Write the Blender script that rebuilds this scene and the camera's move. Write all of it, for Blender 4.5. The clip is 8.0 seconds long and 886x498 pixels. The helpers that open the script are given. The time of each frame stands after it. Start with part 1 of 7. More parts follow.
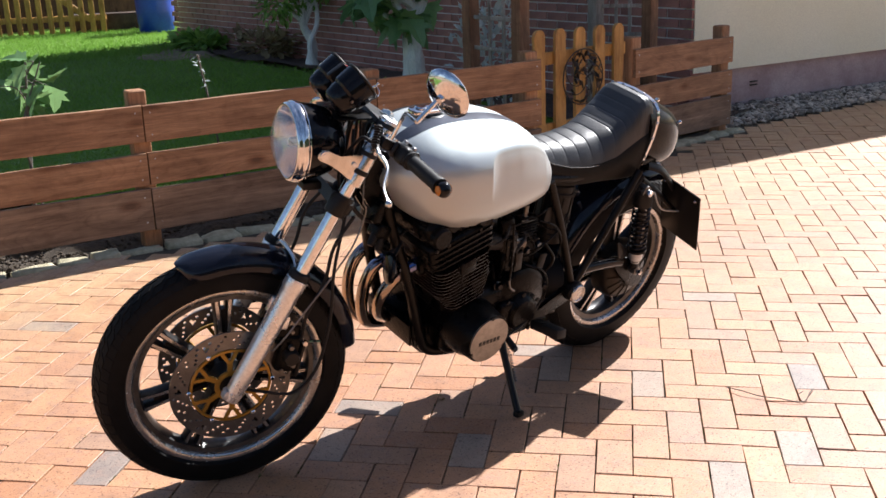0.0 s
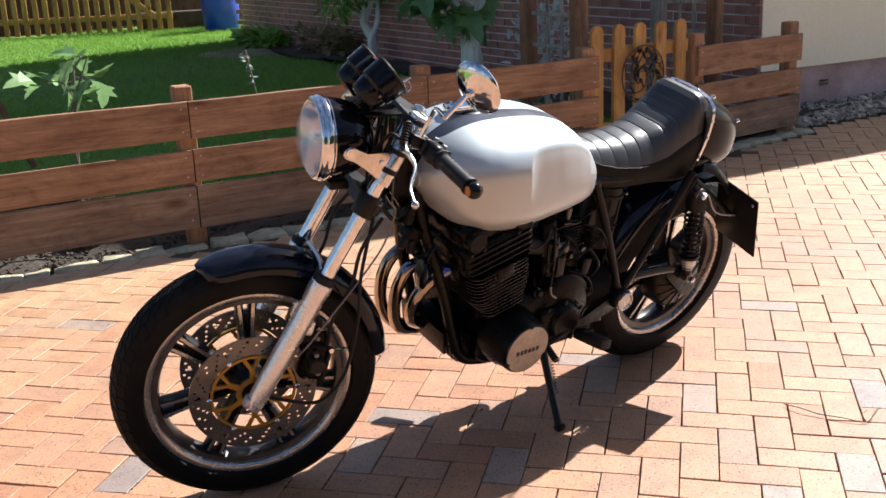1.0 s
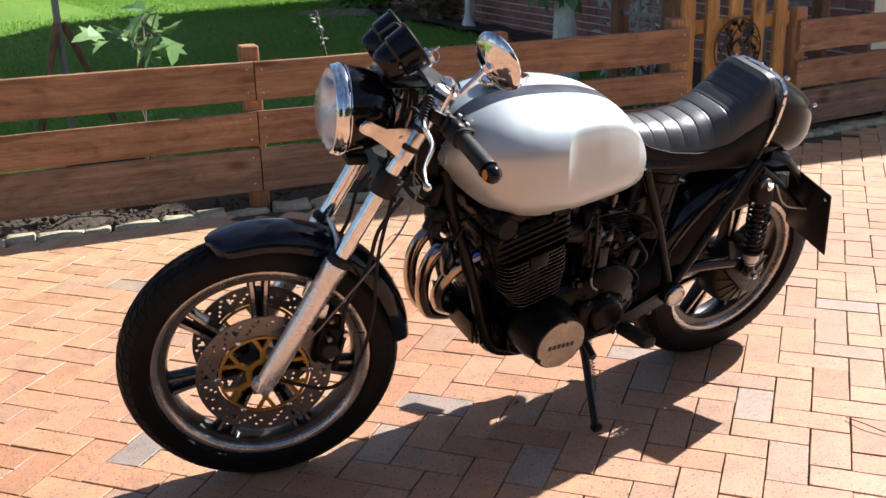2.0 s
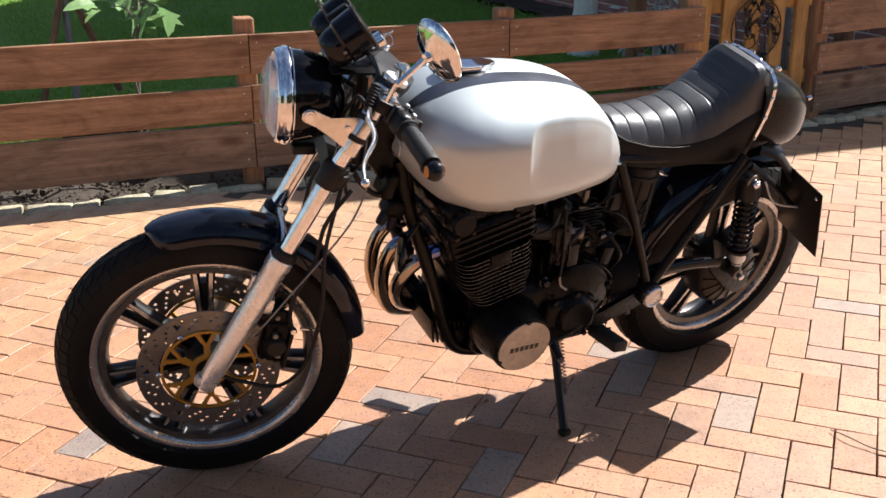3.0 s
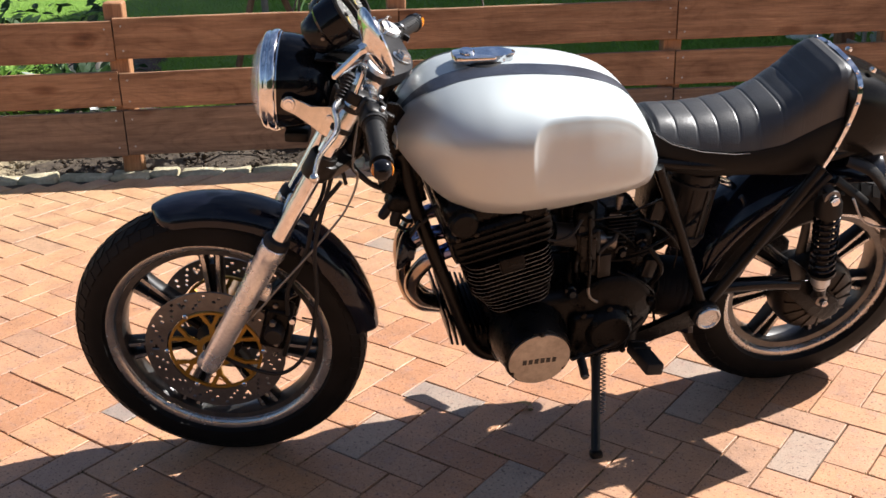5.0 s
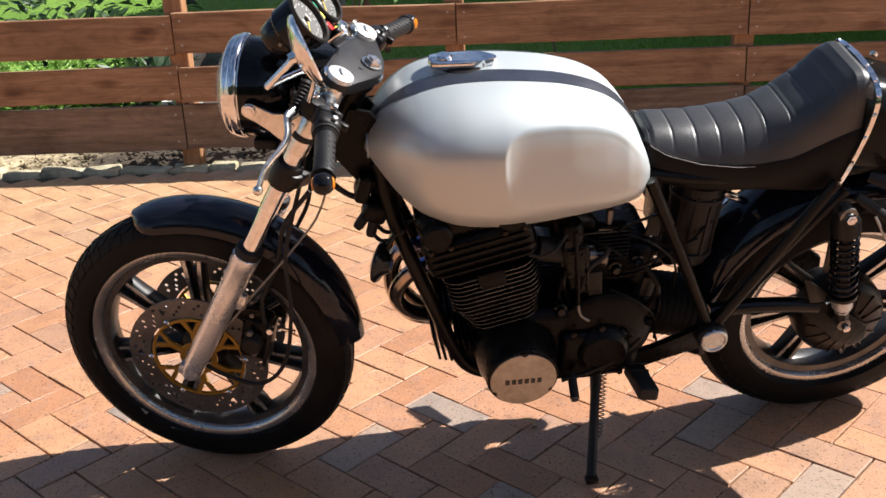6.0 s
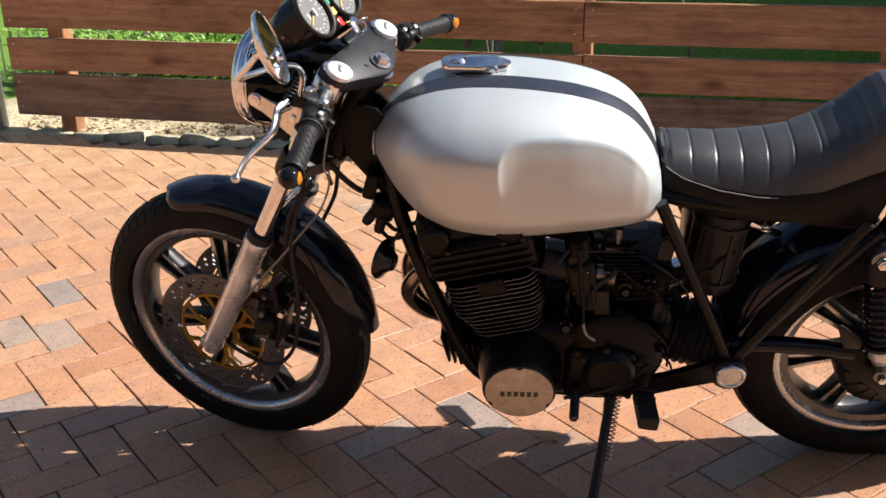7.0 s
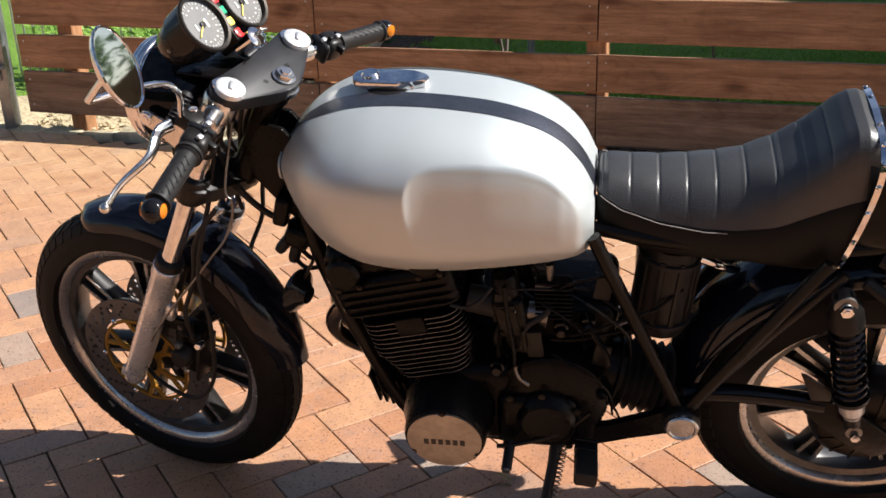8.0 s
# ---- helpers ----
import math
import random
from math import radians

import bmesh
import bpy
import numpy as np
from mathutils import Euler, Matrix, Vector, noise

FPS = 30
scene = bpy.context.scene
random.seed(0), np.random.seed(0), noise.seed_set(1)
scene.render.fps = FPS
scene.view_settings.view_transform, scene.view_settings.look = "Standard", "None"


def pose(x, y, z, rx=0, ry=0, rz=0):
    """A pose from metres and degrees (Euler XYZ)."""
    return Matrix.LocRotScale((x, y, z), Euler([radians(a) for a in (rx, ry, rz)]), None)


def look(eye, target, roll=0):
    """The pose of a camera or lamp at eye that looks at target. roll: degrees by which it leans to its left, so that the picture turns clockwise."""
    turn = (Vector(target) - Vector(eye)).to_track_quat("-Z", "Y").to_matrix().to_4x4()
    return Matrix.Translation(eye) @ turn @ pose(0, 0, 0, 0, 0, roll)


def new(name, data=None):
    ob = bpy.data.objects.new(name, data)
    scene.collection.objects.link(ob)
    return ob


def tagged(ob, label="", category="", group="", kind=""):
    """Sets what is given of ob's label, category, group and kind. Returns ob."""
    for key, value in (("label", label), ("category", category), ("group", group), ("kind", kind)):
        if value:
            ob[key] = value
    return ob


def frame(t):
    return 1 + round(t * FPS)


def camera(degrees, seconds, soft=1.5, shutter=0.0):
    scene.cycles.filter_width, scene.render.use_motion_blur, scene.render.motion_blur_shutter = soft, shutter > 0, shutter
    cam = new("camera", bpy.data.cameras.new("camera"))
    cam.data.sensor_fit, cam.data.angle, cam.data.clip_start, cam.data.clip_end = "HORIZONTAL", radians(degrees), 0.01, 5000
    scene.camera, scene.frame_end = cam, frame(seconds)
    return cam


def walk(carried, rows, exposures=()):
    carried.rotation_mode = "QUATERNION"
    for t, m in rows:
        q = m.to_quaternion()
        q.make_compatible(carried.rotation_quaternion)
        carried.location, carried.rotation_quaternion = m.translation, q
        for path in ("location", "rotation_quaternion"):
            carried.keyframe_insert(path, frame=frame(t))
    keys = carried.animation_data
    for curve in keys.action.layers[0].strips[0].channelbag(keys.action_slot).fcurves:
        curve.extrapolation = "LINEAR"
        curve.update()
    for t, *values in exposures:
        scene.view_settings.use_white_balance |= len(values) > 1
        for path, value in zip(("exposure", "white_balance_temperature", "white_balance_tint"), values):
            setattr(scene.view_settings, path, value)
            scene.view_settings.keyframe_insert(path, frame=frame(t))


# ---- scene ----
cam = camera(45.16, 8.0, soft=1.6)
PATH = [
    (0, (-1.1859, -2.4273, 1.423), (0.0336, -0.9488, 0.849), -2.1),
    (0.5, (-1.1426, -2.398, 1.405), (0.0722, -0.9125, 0.84), -2.2),
    (1, (-1.0312, -2.3596, 1.387), (0.0908, -0.8061, 0.817), -2.4),
    (1.5, (-0.8825, -2.3335, 1.382), (0.1601, -0.7432, 0.762), -1.8),
    (1.7, (-0.839, -2.3246, 1.371), (0.1538, -0.7023, 0.753), -1.8),
    (3, (-0.5472, -2.2703, 1.382), (0.3332, -0.6077, 0.702), -0.5),
    (3.5, (-0.4244, -2.2881, 1.381), (0.3318, -0.5728, 0.683), -1.5),
    (4, (-0.2402, -2.3575, 1.393), (0.3169, -0.5659, 0.701), -1.4),
    (4.5, (-0.1066, -2.3773, 1.39), (0.3209, -0.5554, 0.684), -1.4),
    (4.7, (-0.0586, -2.3612, 1.383), (0.3732, -0.5432, 0.672), -1.4),
    (5.8, (0.2487, -2.2844, 1.39), (0.5131, -0.4471, 0.646), -2.0),
    (6, (0.3222, -2.2783, 1.389), (0.5185, -0.4298, 0.653), -2.5),
    (6.5, (0.5661, -2.3023, 1.404), (0.5306, -0.4464, 0.659), -1.8),
    (7, (0.7067, -2.2604, 1.403), (0.538, -0.4133, 0.654), -1.0),
    (7.5, (0.8227, -2.1403, 1.391), (0.582, -0.3128, 0.615), -1.4),
    (8, (0.9709, -2.0122, 1.397), (0.6649, -0.1904, 0.632), -1.8),
]
walk(cam, [(t, look(eye, target, roll)) for t, eye, target, roll in PATH], ((0.0, 1.26, 5960, 10), (1.5, 1.27, 5980, 10), (4.5, 1.29, 6190, 10), (8.0, 1.06, 6300, 10)))

# ---- daylight: low afternoon sun from behind the motorcycle ----
SUN = Vector((1.06, 0.14, 1.0)).normalized()
world = bpy.data.worlds.new("sky")
scene.world = world
world.use_nodes = True
wn = world.node_tree.nodes
sky = wn.new("ShaderNodeTexSky")
sky.sky_type = "NISHITA"
sky.sun_disc = False
sky.sun_elevation = math.asin(SUN.z)
sky.sun_rotation = math.atan2(SUN.x, SUN.y)
sky.dust_density = 1.5
sky.ozone_density = 0.4
# thin fair-weather cloud all over the sky
cloud = wn.new("ShaderNodeTexNoise")
cloud.inputs["Scale"].default_value = 3.2
cloud.inputs["Detail"].default_value = 7
cloud.inputs["Roughness"].default_value = 0.58
cloud.inputs["Distortion"].default_value = 0.5
veil = wn.new("ShaderNodeValToRGB")
veil.color_ramp.elements[0].position, veil.color_ramp.elements[0].color = 0.46, (0.34, 0.36, 0.40, 1)
veil.color_ramp.elements[1].position, veil.color_ramp.elements[1].color = 0.66, (1.0, 0.86, 0.74, 1)
lit = wn.new("ShaderNodeMix")
lit.data_type, lit.blend_type = "RGBA", "MULTIPLY"
lit.inputs[0].default_value = 1.0
world.node_tree.links.new(cloud.outputs[0], veil.inputs[0])
world.node_tree.links.new(sky.outputs[0], lit.inputs[6])
world.node_tree.links.new(veil.outputs[0], lit.inputs[7])
world.node_tree.links.new(lit.outputs[2], wn["Background"].inputs[0])
wn["Background"].inputs[1].default_value = 0.105
sun = new("sun", bpy.data.lights.new("sun", "SUN"))
sun.data.energy, sun.data.angle, sun.data.color = 4.95, radians(0.53), (1.0, 0.945, 0.88)
sun.matrix_world = SUN.to_track_quat("Z", "Y").to_matrix().to_4x4()

# ---- materials ----


def shader(name):
    m = bpy.data.materials.new(name)
    m.use_nodes = True
    nt = m.node_tree
    return m, nt, nt.nodes["Principled BSDF"]


def noise_node(nt, scale, detail=4.0, rough=0.6, stretch=(1, 1, 1), coords="Object"):
    tc = nt.nodes.new("ShaderNodeTexCoord")
    mp = nt.nodes.new("ShaderNodeMapping")
    mp.inputs["Scale"].default_value = stretch
    no = nt.nodes.new("ShaderNodeTexNoise")
    no.inputs["Scale"].default_value = scale
    no.inputs["Detail"].default_value = detail
    no.inputs["Roughness"].default_value = rough
    nt.links.new(tc.outputs[coords] if isinstance(coords, str) else coords, mp.inputs["Vector"])
    nt.links.new(mp.outputs[0], no.inputs["Vector"])
    return no


def ramp_node(nt, source, stops):
    r = nt.nodes.new("ShaderNodeValToRGB")
    while len(r.color_ramp.elements) < len(stops):
        r.color_ramp.elements.new(0.5)
    for e, (at, col) in zip(r.color_ramp.elements, stops):
        e.position, e.color = at, (*col, 1)
    nt.links.new(source, r.inputs[0])
    return r


def mix_node(nt, a, b, fac, mode="MIX"):
    """a, b: sockets or colours; fac: socket or number. Returns the colour socket."""
    x = nt.nodes.new("ShaderNodeMix")
    x.data_type, x.blend_type = "RGBA", mode
    for sock, val in ((x.inputs[0], fac), (x.inputs[6], a), (x.inputs[7], b)):
        if isinstance(val, (int, float)):
            sock.default_value = val
        elif isinstance(val, tuple):
            sock.default_value = (*val, 1)
        else:
            nt.links.new(val, sock)
    return x.outputs[2]


def bump_node(nt, p, height, strength, distance, chain=None):
    b = nt.nodes.new("ShaderNodeBump")
    b.inputs["Strength"].default_value = strength
    b.inputs["Distance"].default_value = distance
    nt.links.new(height, b.inputs["Height"])
    if chain:
        nt.links.new(chain.outputs[0], b.inputs["Normal"])
    nt.links.new(b.outputs[0], p.inputs["Normal"])
    return b


def surface(name, dark, light, scale, rough=0.5, metal=0.0, fine=None, bump=0.15, depth=0.002, stretch=(1, 1, 1), rough_var=0.12, coat=0.0, spec=0.5):
    """A two-scale surface: large stains between dark and light, fine grain in colour, gloss and relief."""
    m, nt, p = shader(name)
    big = noise_node(nt, scale, 5, 0.6, stretch)
    small = noise_node(nt, fine or scale * 9, 4, 0.65, stretch)
    base = ramp_node(nt, big.outputs[0], [(0.3, dark), (0.7, light)])
    grain = ramp_node(nt, small.outputs[0], [(0.3, (0.72, 0.72, 0.72)), (0.7, (1.15, 1.15, 1.15))])
    nt.links.new(mix_node(nt, base.outputs[0], grain.outputs[0], 0.6, "MULTIPLY"), p.inputs["Base Color"])
    mr = nt.nodes.new("ShaderNodeMapRange")
    mr.inputs["To Min"].default_value, mr.inputs["To Max"].default_value = max(0.02, rough - rough_var), min(1, rough + rough_var)
    nt.links.new(big.outputs[0], mr.inputs["Value"])
    nt.links.new(mr.outputs[0], p.inputs["Roughness"])
    p.inputs["Metallic"].default_value = metal
    p.inputs["Coat Weight"].default_value = coat
    p.inputs["Specular IOR Level"].default_value = spec
    if bump:
        bump_node(nt, p, small.outputs[0], bump, depth)
    return m


def paver_material(name, tones):
    m, nt, p = shader(name)
    info = nt.nodes.new("ShaderNodeObjectInfo")
    geo = nt.nodes.new("ShaderNodeNewGeometry")
    add = nt.nodes.new("ShaderNodeMath")
    add.operation = "ADD"
    nt.links.new(info.outputs["Random"], add.inputs[0])
    nt.links.new(geo.outputs["Random Per Island"], add.inputs[1])
    fr = nt.nodes.new("ShaderNodeMath")
    fr.operation = "FRACT"
    nt.links.new(add.outputs[0], fr.inputs[0])
    tone = ramp_node(nt, fr.outputs[0], tones)
    big = noise_node(nt, 9, 5, 0.65, coords=geo.outputs["Position"])
    patch = noise_node(nt, 23, 4, 0.7, coords=geo.outputs["Position"])
    blot = ramp_node(nt, big.outputs[0], [(0.25, (0.66, 0.66, 0.70)), (0.5, (1.0, 1.0, 1.0)), (0.75, (1.16, 1.12, 1.06))])
    col = mix_node(nt, tone.outputs[0], blot.outputs[0], 0.8, "MULTIPLY")
    # smoky purple-grey fire marks and pale dusty rubs
    smoke = ramp_node(nt, patch.outputs[0], [(0.52, (0, 0, 0)), (0.70, (0.62, 0.62, 0.62))])
    col = mix_node(nt, col, (0.30, 0.180, 0.135), smoke.outputs[0])
    rub = noise_node(nt, 41, 5, 0.75, coords=geo.outputs["Position"])
    pale = ramp_node(nt, rub.outputs[0], [(0.56, (0, 0, 0)), (0.74, (0.45, 0.45, 0.45))])
    col = mix_node(nt, col, (0.53, 0.35, 0.24), pale.outputs[0])
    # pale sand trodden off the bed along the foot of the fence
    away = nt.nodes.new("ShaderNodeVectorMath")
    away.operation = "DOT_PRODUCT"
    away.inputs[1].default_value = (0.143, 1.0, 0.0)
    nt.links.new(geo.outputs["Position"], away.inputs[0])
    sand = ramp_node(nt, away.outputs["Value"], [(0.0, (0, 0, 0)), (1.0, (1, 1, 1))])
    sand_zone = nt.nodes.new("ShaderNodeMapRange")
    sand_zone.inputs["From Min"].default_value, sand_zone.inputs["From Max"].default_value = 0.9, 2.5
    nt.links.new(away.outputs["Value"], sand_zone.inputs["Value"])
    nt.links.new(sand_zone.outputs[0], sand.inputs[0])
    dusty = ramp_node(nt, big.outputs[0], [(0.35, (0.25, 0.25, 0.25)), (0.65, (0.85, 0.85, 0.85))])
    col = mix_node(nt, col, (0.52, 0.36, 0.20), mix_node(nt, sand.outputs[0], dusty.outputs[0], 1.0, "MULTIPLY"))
    fine = noise_node(nt, 320, 3, 0.7, coords=geo.outputs["Position"])
    spot = noise_node(nt, 130, 2, 0.5, coords=geo.outputs["Position"])
    specks = ramp_node(nt, spot.outputs[0], [(0.615, (1, 1, 1)), (0.66, (0.26, 0.20, 0.17))])
    col = mix_node(nt, col, specks.outputs[0], 0.82, "MULTIPLY")
    crumb = noise_node(nt, 230, 2, 0.5, coords=geo.outputs["Position"])
    pits = ramp_node(nt, crumb.outputs[0], [(0.66, (1, 1, 1)), (0.71, (0.42, 0.33, 0.29))])
    col = mix_node(nt, col, pits.outputs[0], 0.8, "MULTIPLY")
    grain = ramp_node(nt, fine.outputs[0], [(0.3, (0.68, 0.68, 0.68)), (0.7, (1.2, 1.2, 1.2))])
    nt.links.new(mix_node(nt, col, grain.outputs[0], 0.8, "MULTIPLY"), p.inputs["Base Color"])
    p.inputs["Roughness"].default_value = 0.54
    p.inputs["Specular IOR Level"].default_value = 0.6
    b = bump_node(nt, p, fine.outputs[0], 0.45, 0.0014)
    bump_node(nt, p, patch.outputs[0], 0.35, 0.005, b)
    return m


def plank_material(name, dark, light, along=0, rough=0.6, grain_scale=1.0):
    """Stained timber: stretched grain, knots and worn patches; the grain runs along the given axis."""
    m, nt, p = shader(name)
    info = nt.nodes.new("ShaderNodeObjectInfo")
    tc = nt.nodes.new("ShaderNodeTexCoord")
    shift = nt.nodes.new("ShaderNodeVectorMath")
    shift.operation = "ADD"
    sc = nt.nodes.new("ShaderNodeVectorMath")
    sc.operation = "SCALE"
    sc.inputs[0].default_value = (17, 9, 13)
    nt.links.new(info.outputs["Random"], sc.inputs["Scale"])
    nt.links.new(tc.outputs["Object"], shift.inputs[0])
    nt.links.new(sc.outputs[0], shift.inputs[1])

    def field(kind, scale, stretch, detail=5.0):
        mp = nt.nodes.new("ShaderNodeMapping")
        s = [scale * stretch] * 3
        s[along] = scale
        if kind == "ShaderNodeTexVoronoi" and along == 0:
            s[1] = 0.0
        mp.inputs["Scale"].default_value = s
        no = nt.nodes.new(kind)
        nt.links.new(shift.outputs[0], mp.inputs["Vector"])
        nt.links.new(mp.outputs[0], no.inputs["Vector"])
        if kind == "ShaderNodeTexNoise":
            no.inputs["Scale"].default_value = 1
            no.inputs["Detail"].default_value = detail
            no.inputs["Roughness"].default_value = 0.6
            no.inputs["Distortion"].default_value = 0.6
        else:
            no.inputs["Scale"].default_value = 1
        return no

    grain = field("ShaderNodeTexNoise", 2.2 * grain_scale, 22)
    fibre = field("ShaderNodeTexNoise", 14 * grain_scale, 30, 3)
    patch = field("ShaderNodeTexNoise", 1.6, 3)
    knots = field("ShaderNodeTexVoronoi", 2.6 * grain_scale, 2.6)
    base = ramp_node(nt, grain.outputs[0], [(0.28, dark), (0.55, tuple((a + b) / 2 for a, b in zip(dark, light))), (0.75, light)])
    f = ramp_node(nt, fibre.outputs[0], [(0.3, (0.7, 0.7, 0.7)), (0.7, (1.15, 1.15, 1.15))])
    w = ramp_node(nt, patch.outputs[0], [(0.3, (0.75, 0.72, 0.70)), (0.6, (1, 1, 1)), (0.8, (1.15, 1.1, 1.05))])
    k = ramp_node(nt, knots.outputs["Distance"], [(0.055, (0.20, 0.13, 0.10)), (0.11, (0.58, 0.47, 0.40)), (0.20, (1, 1, 1))])
    col = mix_node(nt, base.outputs[0], f.outputs[0], 0.8, "MULTIPLY")
    col = mix_node(nt, col, w.outputs[0], 0.8, "MULTIPLY")
    # flamed growth rings: even steps through a slow field, bent round the knots
    slow = field("ShaderNodeTexNoise", 0.9, 5.5, 1.5)
    pull = nt.nodes.new("ShaderNodeMath")
    pull.operation = "MULTIPLY_ADD"
    pull.inputs[1].default_value = -0.16
    nt.links.new(knots.outputs["Distance"], pull.inputs[0])
    nt.links.new(slow.outputs[0], pull.inputs[2])
    steps = nt.nodes.new("ShaderNodeMath")
    steps.operation = "MULTIPLY"
    steps.inputs[1].default_value = 110
    nt.links.new(pull.outputs[0], steps.inputs[0])
    wave = nt.nodes.new("ShaderNodeMath")
    wave.operation = "SINE"
    nt.links.new(steps.outputs[0], wave.inputs[0])
    late = ramp_node(nt, wave.outputs[0], [(0.0, (1.04, 1.03, 1.02)), (0.6, (1, 1, 1)), (1.0, (0.80, 0.76, 0.73))])
    col = mix_node(nt, col, late.outputs[0], 0.55, "MULTIPLY")
    # fine saw marks across the board and pale rubbed patches
    saw = nt.nodes.new("ShaderNodeTexNoise")
    smap = nt.nodes.new("ShaderNodeMapping")
    marks = [18.0] * 3
    marks[along] = 210.0
    smap.inputs["Scale"].default_value = marks
    nt.links.new(shift.outputs[0], smap.inputs["Vector"])
    nt.links.new(smap.outputs[0], saw.inputs["Vector"])
    saw.inputs["Scale"].default_value, saw.inputs["Detail"].default_value = 1, 2
    cut = ramp_node(nt, saw.outputs[0], [(0.35, (0.72, 0.70, 0.68)), (0.6, (1.08, 1.08, 1.08))])
    col = mix_node(nt, col, cut.outputs[0], 0.18, "MULTIPLY")
    rub = field("ShaderNodeTexNoise", 3.5, 2.2, 6)
    worn = ramp_node(nt, rub.outputs[0], [(0.32, (0.60, 0.56, 0.54)), (0.5, (1, 1, 1)), (0.72, (1.28, 1.26, 1.24))])
    col = mix_node(nt, col, worn.outputs[0], 0.7, "MULTIPLY")
    nt.links.new(mix_node(nt, col, k.outputs[0], 0.75, "MULTIPLY"), p.inputs["Base Color"])
    p.inputs["Roughness"].default_value = rough
    p.inputs["Specular IOR Level"].default_value = 0.3
    bump_node(nt, p, fibre.outputs[0], 0.35, 0.0015)
    return m


def plain(name, col, rough, metal=0.0, coat=0.0, transmission=0.0, ior=1.5, emit=None):
    m, nt, p = shader(name)
    p.inputs["Base Color"].default_value = (*col, 1)
    p.inputs["Roughness"].default_value = rough
    p.inputs["Metallic"].default_value = metal
    p.inputs["Coat Weight"].default_value = coat
    p.inputs["Transmission Weight"].default_value = transmission
    p.inputs["IOR"].default_value = ior
    return m


def silver_paint():
    m, nt, p = shader("brushed_silver")
    streak = noise_node(nt, 60, 3, 0.6, (1, 7, 7))
    stain = noise_node(nt, 5, 4, 0.5)
    col = ramp_node(nt, streak.outputs[0], [(0.3, (0.37, 0.405, 0.41)), (0.7, (0.44, 0.475, 0.48))])
    wear = ramp_node(nt, stain.outputs[0], [(0.3, (0.92, 0.92, 0.93)), (0.7, (1.02, 1.02, 1.0))])
    nt.links.new(mix_node(nt, col.outputs[0], wear.outputs[0], 0.7, "MULTIPLY"), p.inputs["Base Color"])
    p.inputs["Metallic"].default_value = 1.0
    p.inputs["Roughness"].default_value = 0.26
    p.inputs["Coat Weight"].default_value = 0.6
    p.inputs["Coat Roughness"].default_value = 0.04
    b = bump_node(nt, p, streak.outputs[0], 0.02, 0.0005)
    # the flakes in the paint scatter the sun widely
    flake = nt.nodes.new("ShaderNodeBsdfGlossy")
    flake.inputs["Roughness"].default_value = 0.63
    flake.inputs["Color"].default_value = (0.48, 0.52, 0.52, 1)
    mx = nt.nodes.new("ShaderNodeMixShader")
    mx.inputs[0].default_value = 0.55
    nt.links.new(p.outputs[0], mx.inputs[1])
    nt.links.new(flake.outputs[0], mx.inputs[2])
    body = nt.nodes.new("ShaderNodeBsdfDiffuse")
    body.inputs["Color"].default_value = (0.60, 0.63, 0.63, 1)
    my = nt.nodes.new("ShaderNodeMixShader")
    my.inputs[0].default_value = 0.28
    nt.links.new(mx.outputs[0], my.inputs[1])
    nt.links.new(body.outputs[0], my.inputs[2])
    nt.links.new(my.outputs[0], nt.nodes["Material Output"].inputs["Surface"])
    return m


def thin_glass():
    m, nt, p = shader("thin_pane")
    tr = nt.nodes.new("ShaderNodeBsdfTransparent")
    gl = nt.nodes.new("ShaderNodeBsdfGlossy")
    gl.inputs["Roughness"].default_value = 0.03
    mx = nt.nodes.new("ShaderNodeMixShader")
    mx.inputs[0].default_value = 0.06
    nt.links.new(tr.outputs[0], mx.inputs[1])
    nt.links.new(gl.outputs[0], mx.inputs[2])
    nt.links.new(mx.outputs[0], nt.nodes["Material Output"].inputs["Surface"])
    return m


def fluted_glass():
    """Old moulded lamp glass: clear, with a milky scatter in its flutes."""
    m, nt, p = shader("fluted_glass")
    tr = nt.nodes.new("ShaderNodeBsdfTransparent")
    milk = nt.nodes.new("ShaderNodeBsdfDiffuse")
    milk.inputs["Color"].default_value = (0.72, 0.74, 0.76, 1)
    gl = nt.nodes.new("ShaderNodeBsdfGlossy")
    gl.inputs["Roughness"].default_value = 0.08
    one, two = nt.nodes.new("ShaderNodeMixShader"), nt.nodes.new("ShaderNodeMixShader")
    one.inputs[0].default_value, two.inputs[0].default_value = 0.10, 0.12
    nt.links.new(tr.outputs[0], one.inputs[1])
    nt.links.new(milk.outputs[0], one.inputs[2])
    nt.links.new(one.outputs[0], two.inputs[1])
    nt.links.new(gl.outputs[0], two.inputs[2])
    nt.links.new(two.outputs[0], nt.nodes["Material Output"].inputs["Surface"])
    return m


def tread_rubber():
    m, nt, p = shader("tyre_rubber")
    tc = nt.nodes.new("ShaderNodeTexCoord")
    dust = noise_node(nt, 14, 4, 0.6)
    fine = noise_node(nt, 240, 3, 0.6)
    col = ramp_node(nt, dust.outputs[0], [(0.35, (0.0045, 0.0042, 0.004)), (0.75, (0.010, 0.009, 0.0085))])
    nt.links.new(col.outputs[0], p.inputs["Base Color"])
    p.inputs["Roughness"].default_value = 0.58
    p.inputs["Specular IOR Level"].default_value = 0.14
    bump_node(nt, p, fine.outputs[0], 0.12, 0.0008)
    return m


